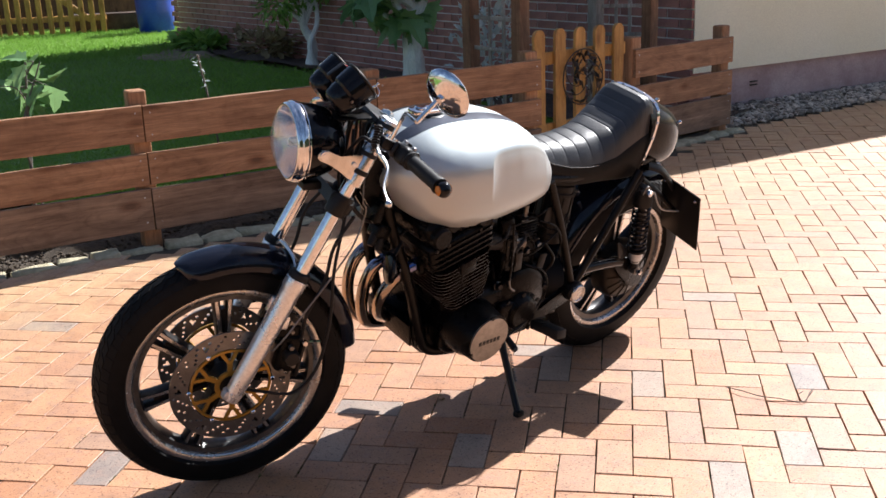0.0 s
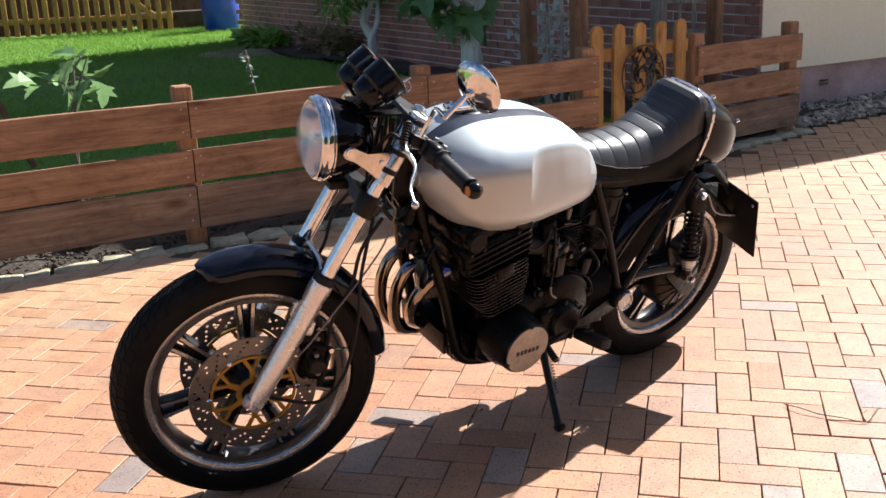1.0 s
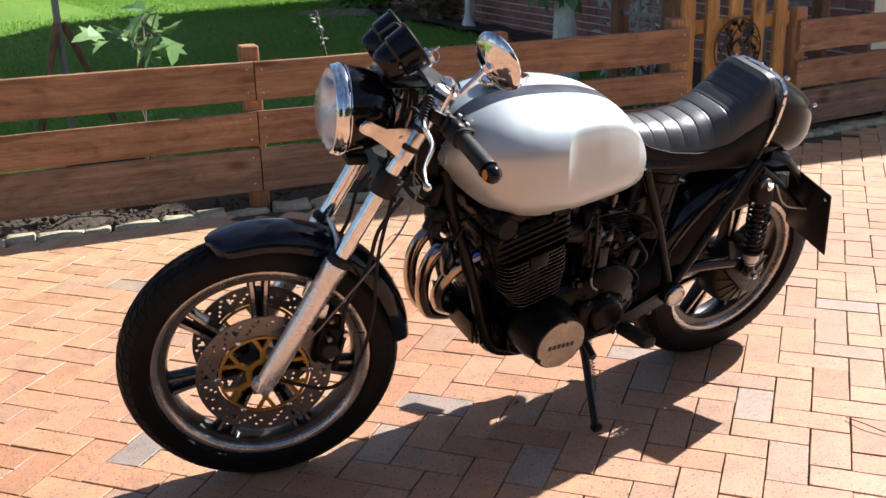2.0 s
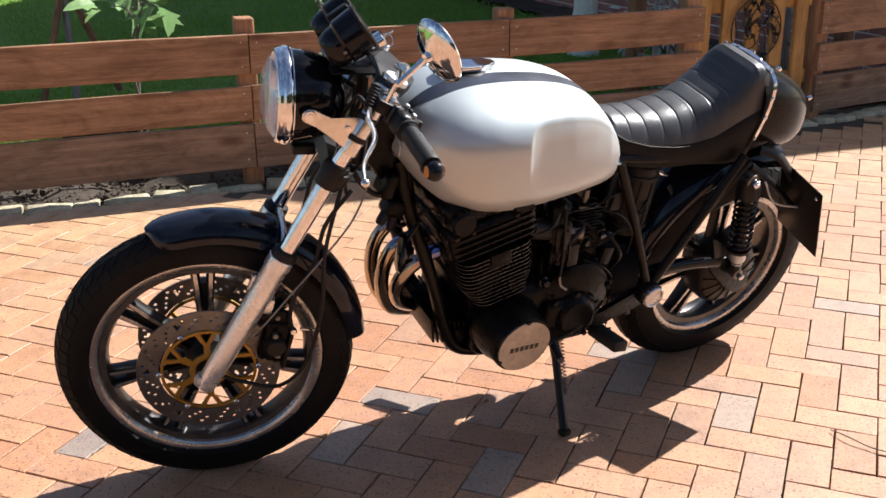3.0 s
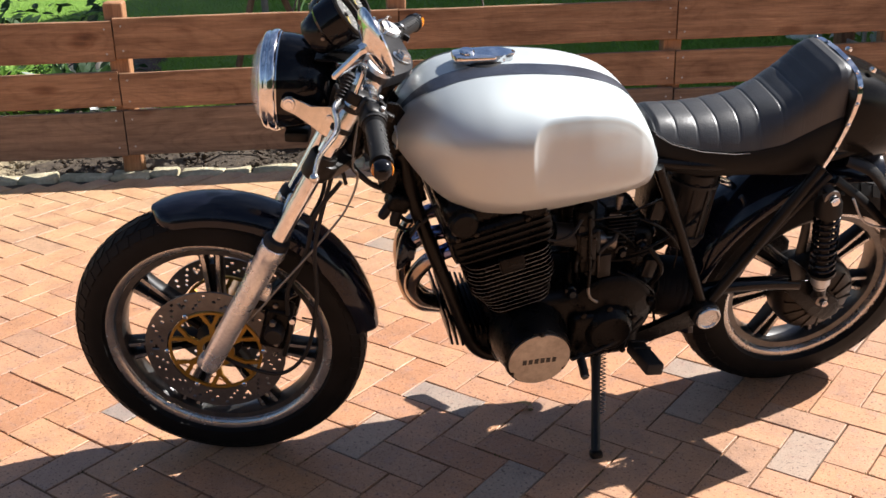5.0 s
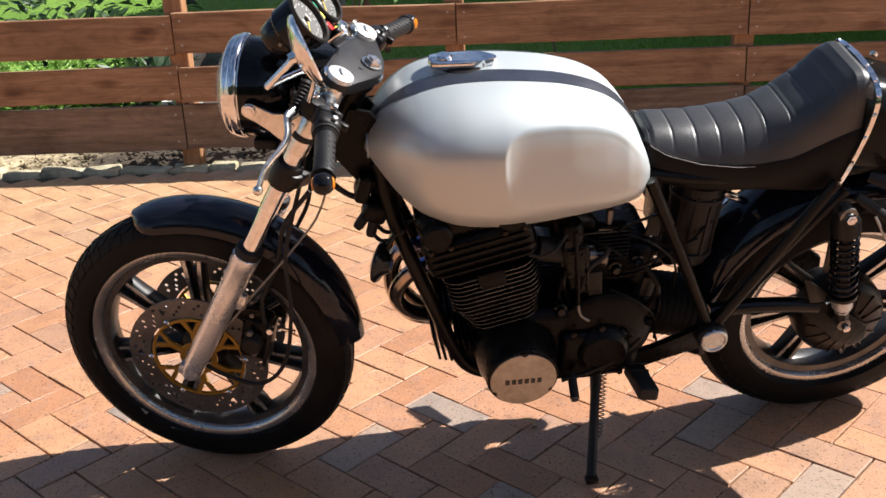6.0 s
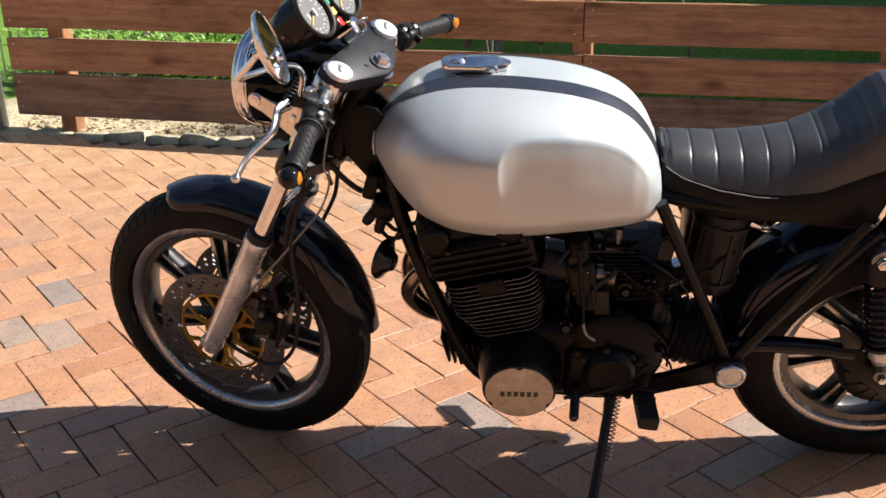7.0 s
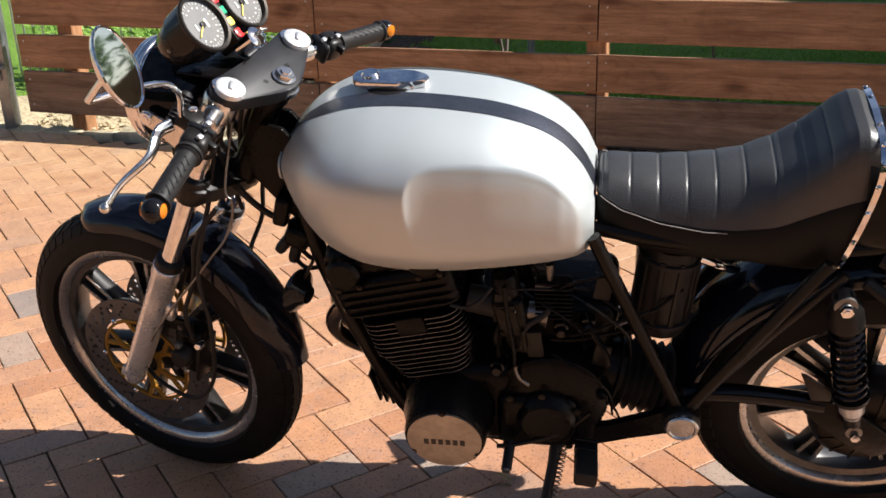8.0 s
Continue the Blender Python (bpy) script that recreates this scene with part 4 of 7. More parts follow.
def shrub(name, label, category, base, trunk_pts, trunk_r, crown, n, size, kind, leaf, bark, seed):
    """A small tree: trunk and limbs, and leaves in uneven clumps round the limb ends."""
    rng = random.Random(seed)
    tr = thing(name, label, category)
    base = Vector(base)
    pts = spline([base + Vector(p) for p in trunk_pts], 5)
    bm = tube(pts, [trunk_r * (1 - 0.55 * k / (len(pts) - 1)) * (1 + 0.12 * noise.noise(p * 9)) for k, p in enumerate(pts)], 10)
    # a second, thinner stem winds round the first
    second = spline([base + Vector((0.06 - 1.5 * p[0] if 0 < k < len(trunk_pts) - 1 else p[0] + 0.05, p[1] - 0.05, p[2])) for k, p in enumerate(trunk_pts)], 5)
    tube(second, [trunk_r * 0.62 * (1 - 0.5 * k / (len(second) - 1)) for k in range(len(second))], 8, bm)
    ends = []
    for cx, cy, cz, cr in crown:
        c = base + Vector((cx, cy, cz))
        start = pts[int(len(pts) * rng.uniform(0.6, 0.95))]
        tube(spline([start, (start + c) / 2 + Vector((rng.gauss(0, 0.04), rng.gauss(0, 0.04), 0.03)), c], 4), [trunk_r * 0.4 * (1 - 0.6 * i / 8) for i in range(9)], 6, bm)
        ends.append((c, cr))
    part("trunk", bm, bark, tr)
    bm = bmesh.new()
    spots = []
    for _ in range(n):
        c, cr = rng.choice(ends)
        v = Vector((rng.gauss(0, 1), rng.gauss(0, 1), rng.gauss(0, 0.8)))
        v = v.normalized() * cr * rng.uniform(0.3, 1.05)
        spots.append((c + v, v.normalized() + Vector((0, 0, -0.1))))
    foliage(bm, spots, size, kind, rng)
    part("crown", bm, leaf, tr, smooth=False)
    return tr


shrub("shrub_tree", "small leafy green tree with a twisted pale trunk", "tree", (5.38, 7.75, 0.0), [(0, 0, 0), (0.05, 0.0, 0.25), (-0.04, 0.03, 0.5), (0.03, 0.0, 0.85)], 0.065, [(-0.28, 0.1, 0.72, 0.24), (-0.1, 0, 0.95, 0.26), (0.15, 0, 0.88, 0.22), (-0.3, 0.1, 1.1, 0.3), (0.1, 0.1, 1.3, 0.35), (0.35, 0, 1.15, 0.25)], 1700, 0.085, "plain", LEAF, WHITEWASH, 3)
shrub("fig_tree", "fig tree with a limewashed trunk and broad lobed leaves", "tree", (4.20, 4.42, 0.0), [(0, 0, 0), (0.03, 0, 0.35), (0.02, 0.01, 0.6), (0.06, 0, 0.9)], 0.115, [(-0.25, 0, 0.8, 0.12), (-0.05, -0.05, 0.78, 0.13), (0.15, 0, 0.9, 0.14), (-0.2, 0, 1.05, 0.2), (0.1, 0, 1.15, 0.2), (-0.4, 0, 0.95, 0.12)], 70, 0.26, "fig", LEAF_FIG, WHITEWASH, 4)
shrub("fig_sapling", "young fig with a few large lobed leaves", "sapling", (0.47, 2.68, 0.0), [(0, 0, 0), (0.02, 0, 0.3), (0.04, 0.0, 0.6), (0.07, 0, 0.90)], 0.012, [(0.08, 0, 0.90, 0.05), (0.06, 0.02, 0.82, 0.07), (-0.06, 0.02, 0.80, 0.06), (0.16, 0, 0.78, 0.06), (0.06, 0, 0.74, 0.08)], 18, 0.155, "fig", LEAF_FIG, BARK, 6)
stake = thing("tree_stake", "grey timber stakes propping a young tree", "stake")
part("stake", tube([(0.48, 4.32, 0), (0.46, 4.32, 1.30)], 0.022, 10), GREY_WOOD, stake)
part("prop", tube([(0.28, 4.25, 0.1), (0.46, 4.31, 0.72)], 0.02, 8), TRELLIS_WOOD, stake)
part("prop", tube([(0.74, 4.36, 0.1), (0.50, 4.33, 0.72)], 0.02, 8), TRELLIS_WOOD, stake)


def hedge(name, label, category, boxes, n, size, leaf, seed, kind="plain", sort=""):
    rng = random.Random(seed)
    bm = bmesh.new()
    spots = []
    for _ in range(n):
        (x0, y0, z0), (x1, y1, z1) = rng.choice(boxes)
        p = Vector((rng.uniform(x0, x1), rng.uniform(y0, y1), rng.uniform(z0, z1)))
        c = Vector(((x0 + x1) / 2, (y0 + y1) / 2, (z0 + z1) / 2))
        p += 0.06 * Vector((noise.noise(p * 5), noise.noise(p * 5 + Vector((9, 0, 0))), noise.noise(p * 5 + Vector((0, 9, 0)))))
        spots.append((p, (p - c).normalized() + Vector((0, 0, 0.5))))
    foliage(bm, spots, size, kind, rng, 0.3)
    return tagged(part(name, bm, leaf, smooth=False), label, category, kind=sort)


hedge("box_hedge", "low bright green clipped shrub in the sun", "shrub", [((-2.3, 3.5, 0.0), (-0.95, 4.1, 0.34)), ((-1.5, 3.4, 0.0), (-0.7, 3.9, 0.28))], 3600, 0.055, LEAF, 12)
hedge("laurel", "dark green broad-leaved shrub behind the fence", "shrub", [((-2.2, 5.3, 0.0), (-0.6, 6.0, 0.75)), ((-1.5, 4.6, 0.0), (-0.9, 5.0, 0.30))], 1000, 0.11, LEAF_DARK, 13)
hedge("pink_flower", "low plant with small pink blossoms in the bed", "plant", [((-0.85, 4.3, 0.10), (-0.45, 4.7, 0.30))], 46, 0.055, PETAL, 18)
hedge("bed_leaves", "low green leaves below the pink blossoms", "plant", [((-0.95, 4.2, 0.0), (-0.35, 4.8, 0.18))], 140, 0.08, LEAF_DARK, 19)
hedge("peony", "dark low plant with long leaves by the bed", "plant", [((-0.75, 3.3, 0.0), (-0.42, 3.7, 0.25))], 160, 0.13, LEAF_DARK, 14)
hedge("grass_tuft", "tuft of long green leaves at the brick wall", "plant", [((5.50, 10.3, 0.0), (5.80, 11.3, 0.16))], 420, 0.16, LEAF, 15)
hedge("dry_herb", "pale dry stalks of a faded plant", "plant", [((5.38, 8.4, 0.05), (5.68, 9.6, 0.30))], 260, 0.15, DRY, 16)
hedge("lavender", "silvery grey flowering herb at the trellis", "plant", [((3.70, 2.9, 0.0), (3.95, 3.3, 0.95))], 380, 0.075, HERB, 17, sort="stuff")
stalk = thing("flower_stalk", "single tall dry flower stalk on the lawn", "plant")
part("stem", tube(spline([(1.44, 2.50, 0), (1.36, 2.44, 0.50), (1.27, 2.38, 0.88)], 5), 0.005, 6), BARK, stalk)
bm = bmesh.new()
foliage(bm, [(Vector((1.31 - 0.04 * k / 10, 2.40, 0.72 + 0.013 * k)), (rng.gauss(0, 1), rng.gauss(0, 1), 0.3)) for k in range(12)], 0.03, "plain", rng)
part("flowers", bm, HERB, stalk)
tagged(part("grey_stone", clod(random.Random(8), (0.16, 0.13, 0.12), 1, 3), STONE), "grey boulder at the edge of the bed", "stone").matrix_basis = pose(-0.55, 4.35, 0.12)

# unseen dark hedge, added behind the camera to hold back low sky light
bm = bmesh.new()
bmesh.ops.create_grid(bm, x_segments=120, y_segments=40, size=1)
for v in bm.verts:
    x = 1.0 + 9.0 * v.co.x
    z = (1.25 - 0.6 * step(3.2, 5.5, x)) * (v.co.y + 1)
    bulge = 0.35 * noise.noise(Vector((x * 0.9, z * 0.9, 0))) + 0.16 * noise.noise(Vector((x * 4, z * 4, 5)))
    v.co = Vector((x, -7.2 + bulge, z * (1 + 0.10 * noise.noise(Vector((x * 0.7, 0, 3)))) - 0.06))
tagged(part("sky_blocking_hedge", bm, HEDGE_BLOCKER), "added unseen dark green hedge that blocks low sky behind the camera", "hedge", kind="structure")

# trees beyond the end of the garden, seen only in mirrors and chrome
rng = random.Random(61)
spots = []
for k in range(15):
    cx, cy, ch = -9 + 1.7 * k + rng.uniform(-0.5, 0.5), 21.5 + rng.uniform(-1.2, 1.2), rng.uniform(4.0, 7.0)
    for _ in range(260):
        v = Vector((rng.gauss(0, 1), rng.gauss(0, 1), rng.gauss(0, 1))).normalized() * rng.uniform(0.5, 1.0)
        spots.append((Vector((cx + 1.5 * v.x, cy + 1.3 * v.y, ch * 0.58 + 0.44 * ch * v.z)), v))
bm = bmesh.new()
foliage(bm, spots, 0.42, "plain", rng)
tagged(part("far_trees", bm, LEAF_DARK, smooth=False), "dense row of dark leafy trees beyond the garden", "trees", kind="stuff")

# ---- the motorcycle: x runs from the front axle to the rear, y to its right, z up its own plane ----
LEAN, RAKE, STEER = 16.0, radians(27), radians(16)
bike = thing("motorcycle", "black cafe racer with brushed silver tank on its side stand", "motorcycle", at=pose(0, 0, 0, LEAN, 0, 0))
STEM = Vector((0.412, 0, 1.033))
HEAD_AXIS = Vector((math.sin(RAKE), 0, math.cos(RAKE)))
AHEAD = Vector((-math.cos(RAKE), 0, math.sin(RAKE)))
fork_x = AHEAD * math.cos(STEER) + Vector((0, math.sin(STEER), 0))
fork_y = AHEAD * -math.sin(STEER) + Vector((0, math.cos(STEER), 0))
FORK = Matrix((fork_x, fork_y, HEAD_AXIS)).transposed().to_4x4()
FORK.translation = STEM
# the legs and the wheel hang a little askew under the bars
LEGS = FORK @ pose(0, 0, -0.010, 2.7, 0, 0)
# in the fork's own frame: x ahead of the steering axis, y to the right, z up along the axis, 0 at the stem nut
AX = Vector((0.045, 0, -0.797))


def forked(bm):
    bm.transform(FORK)
    return bm


def legged(bm):
    bm.transform(LEGS)
    return bm


def bar(name, pts, r, mat, parent, label="", n=10, k=6, fork=False, flat=1.0):
    bm = tube(spline(pts, k) if len(pts) > 2 else pts, r, n, flat=flat)
    if fork:
        bm.transform(LEGS if fork == LEGS else FORK)
    return part(name, bm, mat, parent, label)


def screw_head(at, axis, r, h, mat, parent, name="bolt", fork=False, hexed=True):
    m = axis_matrix(at, axis)
    bm = lathe([(0, h), (r * 0.55, h), (r * 0.6, h * 0.8), (r * 0.92, h * 0.8), (r, h * 0.6), (r, 0)], 6 if hexed else 16, m)
    if fork:
        bm.transform(LEGS if fork == LEGS else FORK)
    return part(name, bm, mat, parent)


def torus_profile(R, half, seat, crown, n=18):
    """Half-section of a motorcycle tyre from bead to bead."""
    pts = [(seat, -half * 0.62), (seat + 0.006, -half * 0.72)]
    for k in range(n + 1):
        a = math.pi * (-0.02 + 1.04 * k / n)
        y = -half * math.cos(a)
        s = math.sin(max(0.0, min(math.pi, a)))
        r = seat + 0.012 + (R - seat - 0.012) * (s ** crown)
        pts.append((r, y))
    return pts + [(seat + 0.006, half * 0.72), (seat, half * 0.62), (seat + 0.004, 0)]


def tread_mesh(m, R, half, seat, crown, grooves):
    """Slanted tread blocks: small proud pads round the crown."""
    bm = bmesh.new()
    for k in range(grooves):
        a0 = 2 * math.pi * k / grooves
        for side in (-1, 1):
            for t0, t1, da in ((0.08, 0.34, 0.35), (0.40, 0.68, 0.55), (0.72, 0.93, 0.2)):
                quad = []
                for t, off in ((t0, 0.0), (t1, da), (t1, da + 0.62), (t0, 0.62)):
                    y = side * half * t
                    s = math.sqrt(max(0.0, 1 - (t * 0.985) ** 2))
                    r = seat + 0.012 + (R - seat - 0.012) * (s ** crown)
                    a = a0 + (off + (0.5 if side > 0 else 0)) * 2 * math.pi / grooves
                    quad.append((r, y, a))
                hi = [bm.verts.new(m @ Vector(((r + 0.0022) * math.cos(a), (r + 0.0022) * math.sin(a), y * 1.01))) for r, y, a in quad]
                lo = [bm.verts.new(m @ Vector(((r - 0.001) * math.cos(a), (r - 0.001) * math.sin(a), y))) for r, y, a in quad]
                bm.faces.new(hi)
                for i in range(4):
                    bm.faces.new((lo[i], lo[(i + 1) % 4], hi[(i + 1) % 4], hi[i]))
    return bm


def cast_wheel(name, m, label, R, half, seat, crown, hub_r, hub_half, turn=0.0, grooves=60, lip_in=0.017):
    """Seven-spoke cast wheel about z of m, with its tyre."""
    deep = half * 1.22
    rim = lathe([(seat + 0.008, -deep * 0.60), (seat + 0.006, -deep * 0.50), (seat - 0.010, -deep * 0.44), (seat - 0.026, -deep * 0.40), (seat - 0.032, -0.012), (seat - 0.032, 0.012), (seat - 0.026, deep * 0.40), (seat - 0.010, deep * 0.44), (seat + 0.006, deep * 0.50), (seat + 0.008, deep * 0.60), (seat - 0.002, deep * 0.3), (seat - 0.006, 0), (seat - 0.002, -deep * 0.3)], 96, m, closed=True)
    w = part(name, rim, RIM_DARK, bike, label)
    tyre = part("tyre", lathe(torus_profile(R, half, seat, crown), 120, m, closed=True), TYRE, w, "black street tyre with slanted tread", sharp=30)
    tagged(part("tread", tread_mesh(m, R, half, seat, crown, grooves), TYRE, tyre, sharp=30), "slanted rubber tread blocks of the tyre", kind="stuff")
    for side in (-1, 1):
        lip = lathe([(seat + 0.010, side * deep * 0.60), (seat + 0.010, side * (deep * 0.60 + 0.002)), (seat + 0.002, side * (deep * 0.64)), (seat - lip_in * 0.5, side * (deep * 0.60)), (seat - lip_in * 0.8, side * (deep * 0.52)), (seat - lip_in, side * (deep * 0.44)), (seat - lip_in * 0.75, side * deep * 0.42)], 96, m)
        part("rim_lip", lip, RIM_ALU, w, "scuffed polished rim edge")
    part("hub", lathe([(0, -hub_half), (hub_r * 0.55, -hub_half), (hub_r * 0.62, -hub_half * 0.8), (hub_r, -hub_half * 0.55), (hub_r, hub_half * 0.55), (hub_r * 0.62, hub_half * 0.8), (hub_r * 0.55, hub_half), (0, hub_half)], 40, m), SATIN, w)
    for k in range(7):
        a = turn + 2 * math.pi * k / 7
        rot = m @ Matrix.Rotation(a, 4, "Z")
        # each spoke is a pair of webs that part towards the rim
        bm = bmesh.new()
        for s in (-1, 1):
            rings = []
            for t in np.linspace(0, 1, 6):
                r = hub_r * 0.85 + (seat - 0.028 - hub_r * 0.85) * t
                y = s * (0.010 + 0.008 * t ** 2)
                wd, th = 0.0075 + 0.003 * t ** 4, (0.022 - 0.006 * t)
                rings.append([rot @ Vector((r, y + u * wd, v * th)) for u, v in ((-1, -0.7), (-0.6, -1), (0.6, -1), (1, -0.7), (1, 0.7), (0.6, 1), (-0.6, 1), (-1, 0.7))])
            loft(rings, bm=bm)
        rings = []
        for t in np.linspace(0, 0.82, 4):
            r = hub_r * 0.85 + (seat - 0.028 - hub_r * 0.85) * t
            rings.append([rot @ Vector((r, u * 0.012, v * 0.010)) for u, v in ((-1, -1), (1, -1), (1, 1), (-1, 1))])
        loft(rings, bm=bm)
        sp = part("spoke", bm, SATIN, w)
        for s in (-1, 1):
            for f in (-1, 1):
                bm = bmesh.new()
                rings = []
                for t in np.linspace(0.30, 0.985, 6):
                    r = hub_r * 0.85 + (seat - 0.028 - hub_r * 0.85) * t
                    y = s * (0.010 + 0.008 * t ** 2)
                    th = 0.0222 - 0.006 * t
                    rings.append([rot @ Vector((r, y + u * 0.0042, f * (th + v))) for u, v in ((-1, -0.0008), (1, -0.0008), (1, 0.0008), (-1, 0.0008))])
                loft(rings, bm=bm)
                part("spoke_edge", bm, RIM_ALU, w, "machined bright spoke edge")
    return w


def perforated(bm_keep, r0, r1, nr, na, thick, m, z):
    """A flat ring cut by a rule: bm_keep(i, j, r, a) says which cells stay."""
    bm = bmesh.new()
    vs = {}

    def v(i, j):
        j %= na
        if (i, j) not in vs:
            r, a = r0 + (r1 - r0) * i / nr, 2 * math.pi * j / na
            vs[i, j] = bm.verts.new((r * math.cos(a), r * math.sin(a), z))
        return vs[i, j]

    for i in range(nr):
        for j in range(na):
            if bm_keep(i, j, r0 + (r1 - r0) * (i + 0.5) / nr, 2 * math.pi * (j + 0.5) / na):
                bm.faces.new((v(i, j), v(i + 1, j), v(i + 1, j + 1), v(i, j + 1)))
    bmesh.ops.recalc_face_normals(bm, faces=bm.faces)
    bmesh.ops.solidify(bm, geom=bm.faces[:], thickness=thick)
    bm.transform(m)
    return bm


def wheel_axes(center, fork):
    """z across the wheel to the right of the bike."""
    m = Matrix(((1, 0, 0, center[0]), (0, 0, 1, center[1]), (0, -1, 0, center[2]), (0, 0, 0, 1)))
    return (LEGS @ m) if fork else m


FW = wheel_axes(AX, True)
front_wheel = cast_wheel("front_wheel", FW, "black seven-spoke cast front wheel", 0.333, 0.051, 0.251, 0.62, 0.052, 0.058, turn=0.73, lip_in=0.014)


def disc_keep(i, j, r, a):
    """Drillings of 7 mm in slanting rows, and a short slot in every second row."""
    k, row = j % 20, (j // 20) % 2
    for at, ring in ((1, 10), (4, 7), (7, 4), (10, 2), (12, 9), (15, 6)):
        if k in (at, at + 1) and i in (ring, ring + 1):
            return False
    return not (row == 0 and k in (17, 18) and 5 <= i <= 9)


def carrier_keep(i, j, r, a):
    """Open star: a hub ring and six arms that fork towards a thin outer ring."""
    s = (a / (2 * math.pi) * 6) % 1 - 0.5
    x = abs(abs(s) - 0.5) * 2 * math.pi / 6 * r
    if r < 0.044 or r > 0.0995:
        return True
    fork_at = 0.064
    if r < fork_at:
        return x < 0.0070
    spread = (r - fork_at) * 0.55
    return abs(x - spread) < 0.0046


for side in (-1, 1):
    z = side * 0.074
    disc = part("brake_disc", perforated(disc_keep, 0.110, 0.158, 14, 240, 0.005, FW, z), STEEL, front_wheel, "drilled steel brake disc", sharp=25)
    part("disc_carrier", perforated(carrier_keep, 0.030, 0.106, 24, 216, 0.006, FW, z + side * 0.001), GOLD, front_wheel, "gold anodised disc carrier", sharp=25)
    for k in range(6):
        a = 2 * math.pi * (k + 0.5) / 6 + math.pi / 6 * 0
        p = FW @ Vector((0.109 * math.cos(a), 0.109 * math.sin(a), z + side * 0.001))
        d = FW.to_3x3() @ Vector((0, 0, side))
        part("disc_button", lathe([(0, 0.004), (0.004, 0.004), (0.0065, 0.002), (0.0065, -0.003)], 12, axis_matrix(p, d)), CHROME, front_wheel)

for side in (-1, 1):
    y = side * 0.107
    leg = part("fork_leg", legged(lathe([(0, -0.822), (0.020, -0.820), (0.0235, -0.80), (0.025, -0.72), (0.0265, -0.55), (0.0265, -0.485), (0.029, -0.478), (0.029, -0.452), (0.024, -0.448), (0.018, -0.448)], 28, Matrix.Translation((0.045, y, 0)))), SLIDER, bike, "bare aluminium fork slider")
    part("stanchion", legged(lathe([(0.0185, -0.47), (0.0185, 0.002), (0, 0.002)], 28, Matrix.Translation((0.045, y, 0)))), CHROME, leg, "chromed fork tube")
    part("dust_seal", legged(lathe([(0.0187, -0.452), (0.0275, -0.452), (0.0285, -0.444), (0.0265, -0.434), (0.021, -0.430), (0.0187, -0.430)], 28, Matrix.Translation((0.045, y, 0)))), RUBBER, leg)
    part("axle_cap", legged(lathe([(0, side * 0.024), (0.007, side * 0.024), (0.008, side * 0.020), (0.013, side * 0.021), (0.016, side * 0.017), (0.016, -side * 0.01)], 20, axis_matrix((0.045, y, -0.797), (0, 1, 0)))), CAST_ALU, leg)
    part("axle_pinch", legged(block((0.034, 0.03, 0.03), Matrix.Translation((0.045 + 0.012, y, -0.806)), 0.008)), CAST_ALU, leg)
    # caliper behind the leg
    cal = part("brake_caliper", legged(block((0.062, 0.055, 0.110), pose(-0.045, side * 0.076, -0.655, 0, 14, 0), 0.014, 3)), ENGINE, bike, "black brake caliper")
    part("caliper_body", legged(lathe([(0, 0.03), (0.018, 0.03), (0.022, 0.024), (0.022, -0.02)], 20, axis_matrix((-0.045, side * 0.100, -0.655), (0, side, 0)))), SATIN, cal)
    part("caliper_arm", legged(block((0.085, 0.012, 0.03), pose(-0.002, side * 0.098, -0.60, 0, 25, 0), 0.005)), ENGINE, cal)
    screw_head((-0.018, side * 0.105, -0.592), (0, side, 0), 0.006, 0.006, STEEL, cal, fork=LEGS)
    screw_head((-0.04, side * 0.112, -0.70), (0, side, 0), 0.006, 0.006, STEEL, cal, fork=LEGS)
    part("hose_banjo", legged(lathe([(0, 0.012), (0.006, 0.012), (0.0085, 0.008), (0.0085, -0.006)], 14, axis_matrix((-0.066, side * 0.100, -0.612), (0, side, 0.2)))), CHROME, cal)
    part("caliper_bolt", legged(lathe([(0, 0.008), (0.0055, 0.008), (0.0075, 0.005), (0.0075, -0.004)], 12, axis_matrix((-0.058, side * 0.118, -0.672), (0, side, 0)))), STEEL, cal)
    part("caliper_bolt", legged(lathe([(0, 0.008), (0.0055, 0.008), (0.0075, 0.005), (0.0075, -0.004)], 12, axis_matrix((-0.030, side * 0.118, -0.628), (0, side, 0)))), STEEL, cal)
    part("caliper_rib", legged(block((0.010, 0.062, 0.100), pose(-0.078, side * 0.078, -0.66, 0, 14, 0), 0.004)), SATIN, cal)
    part("mount_lug", legged(block((0.030, 0.022, 0.040), pose(0.018, side * 0.100, -0.575, 0, 12, 0), 0.007)), SLIDER, leg)
    part("fender_lug", legged(block((0.022, 0.018, 0.045), pose(0.062, side * 0.084, -0.545, 0, 8, 0), 0.006)), SLIDER, leg)
    part("lug_bolt", legged(lathe([(0, 0.010), (0.005, 0.010), (0.007, 0.006), (0.007, 0.0)], 12, axis_matrix((0.062, side * 0.094, -0.545), (0, side, 0)))), CHROME, leg)
    part("bleed_nipple", legged(tube([(-0.085, side * 0.085, -0.61), (-0.115, side * 0.085, -0.60)], 0.004, 8)), CHROME, cal)
    bar("brake_hose", [(-0.01, side * 0.105, -0.25), (0.004, side * 0.118, -0.34), (-0.018, side * 0.122, -0.43), (-0.022, side * 0.118, -0.53), (-0.05, side * 0.105, -0.60)], 0.0048, RUBBER, bike, fork=LEGS)
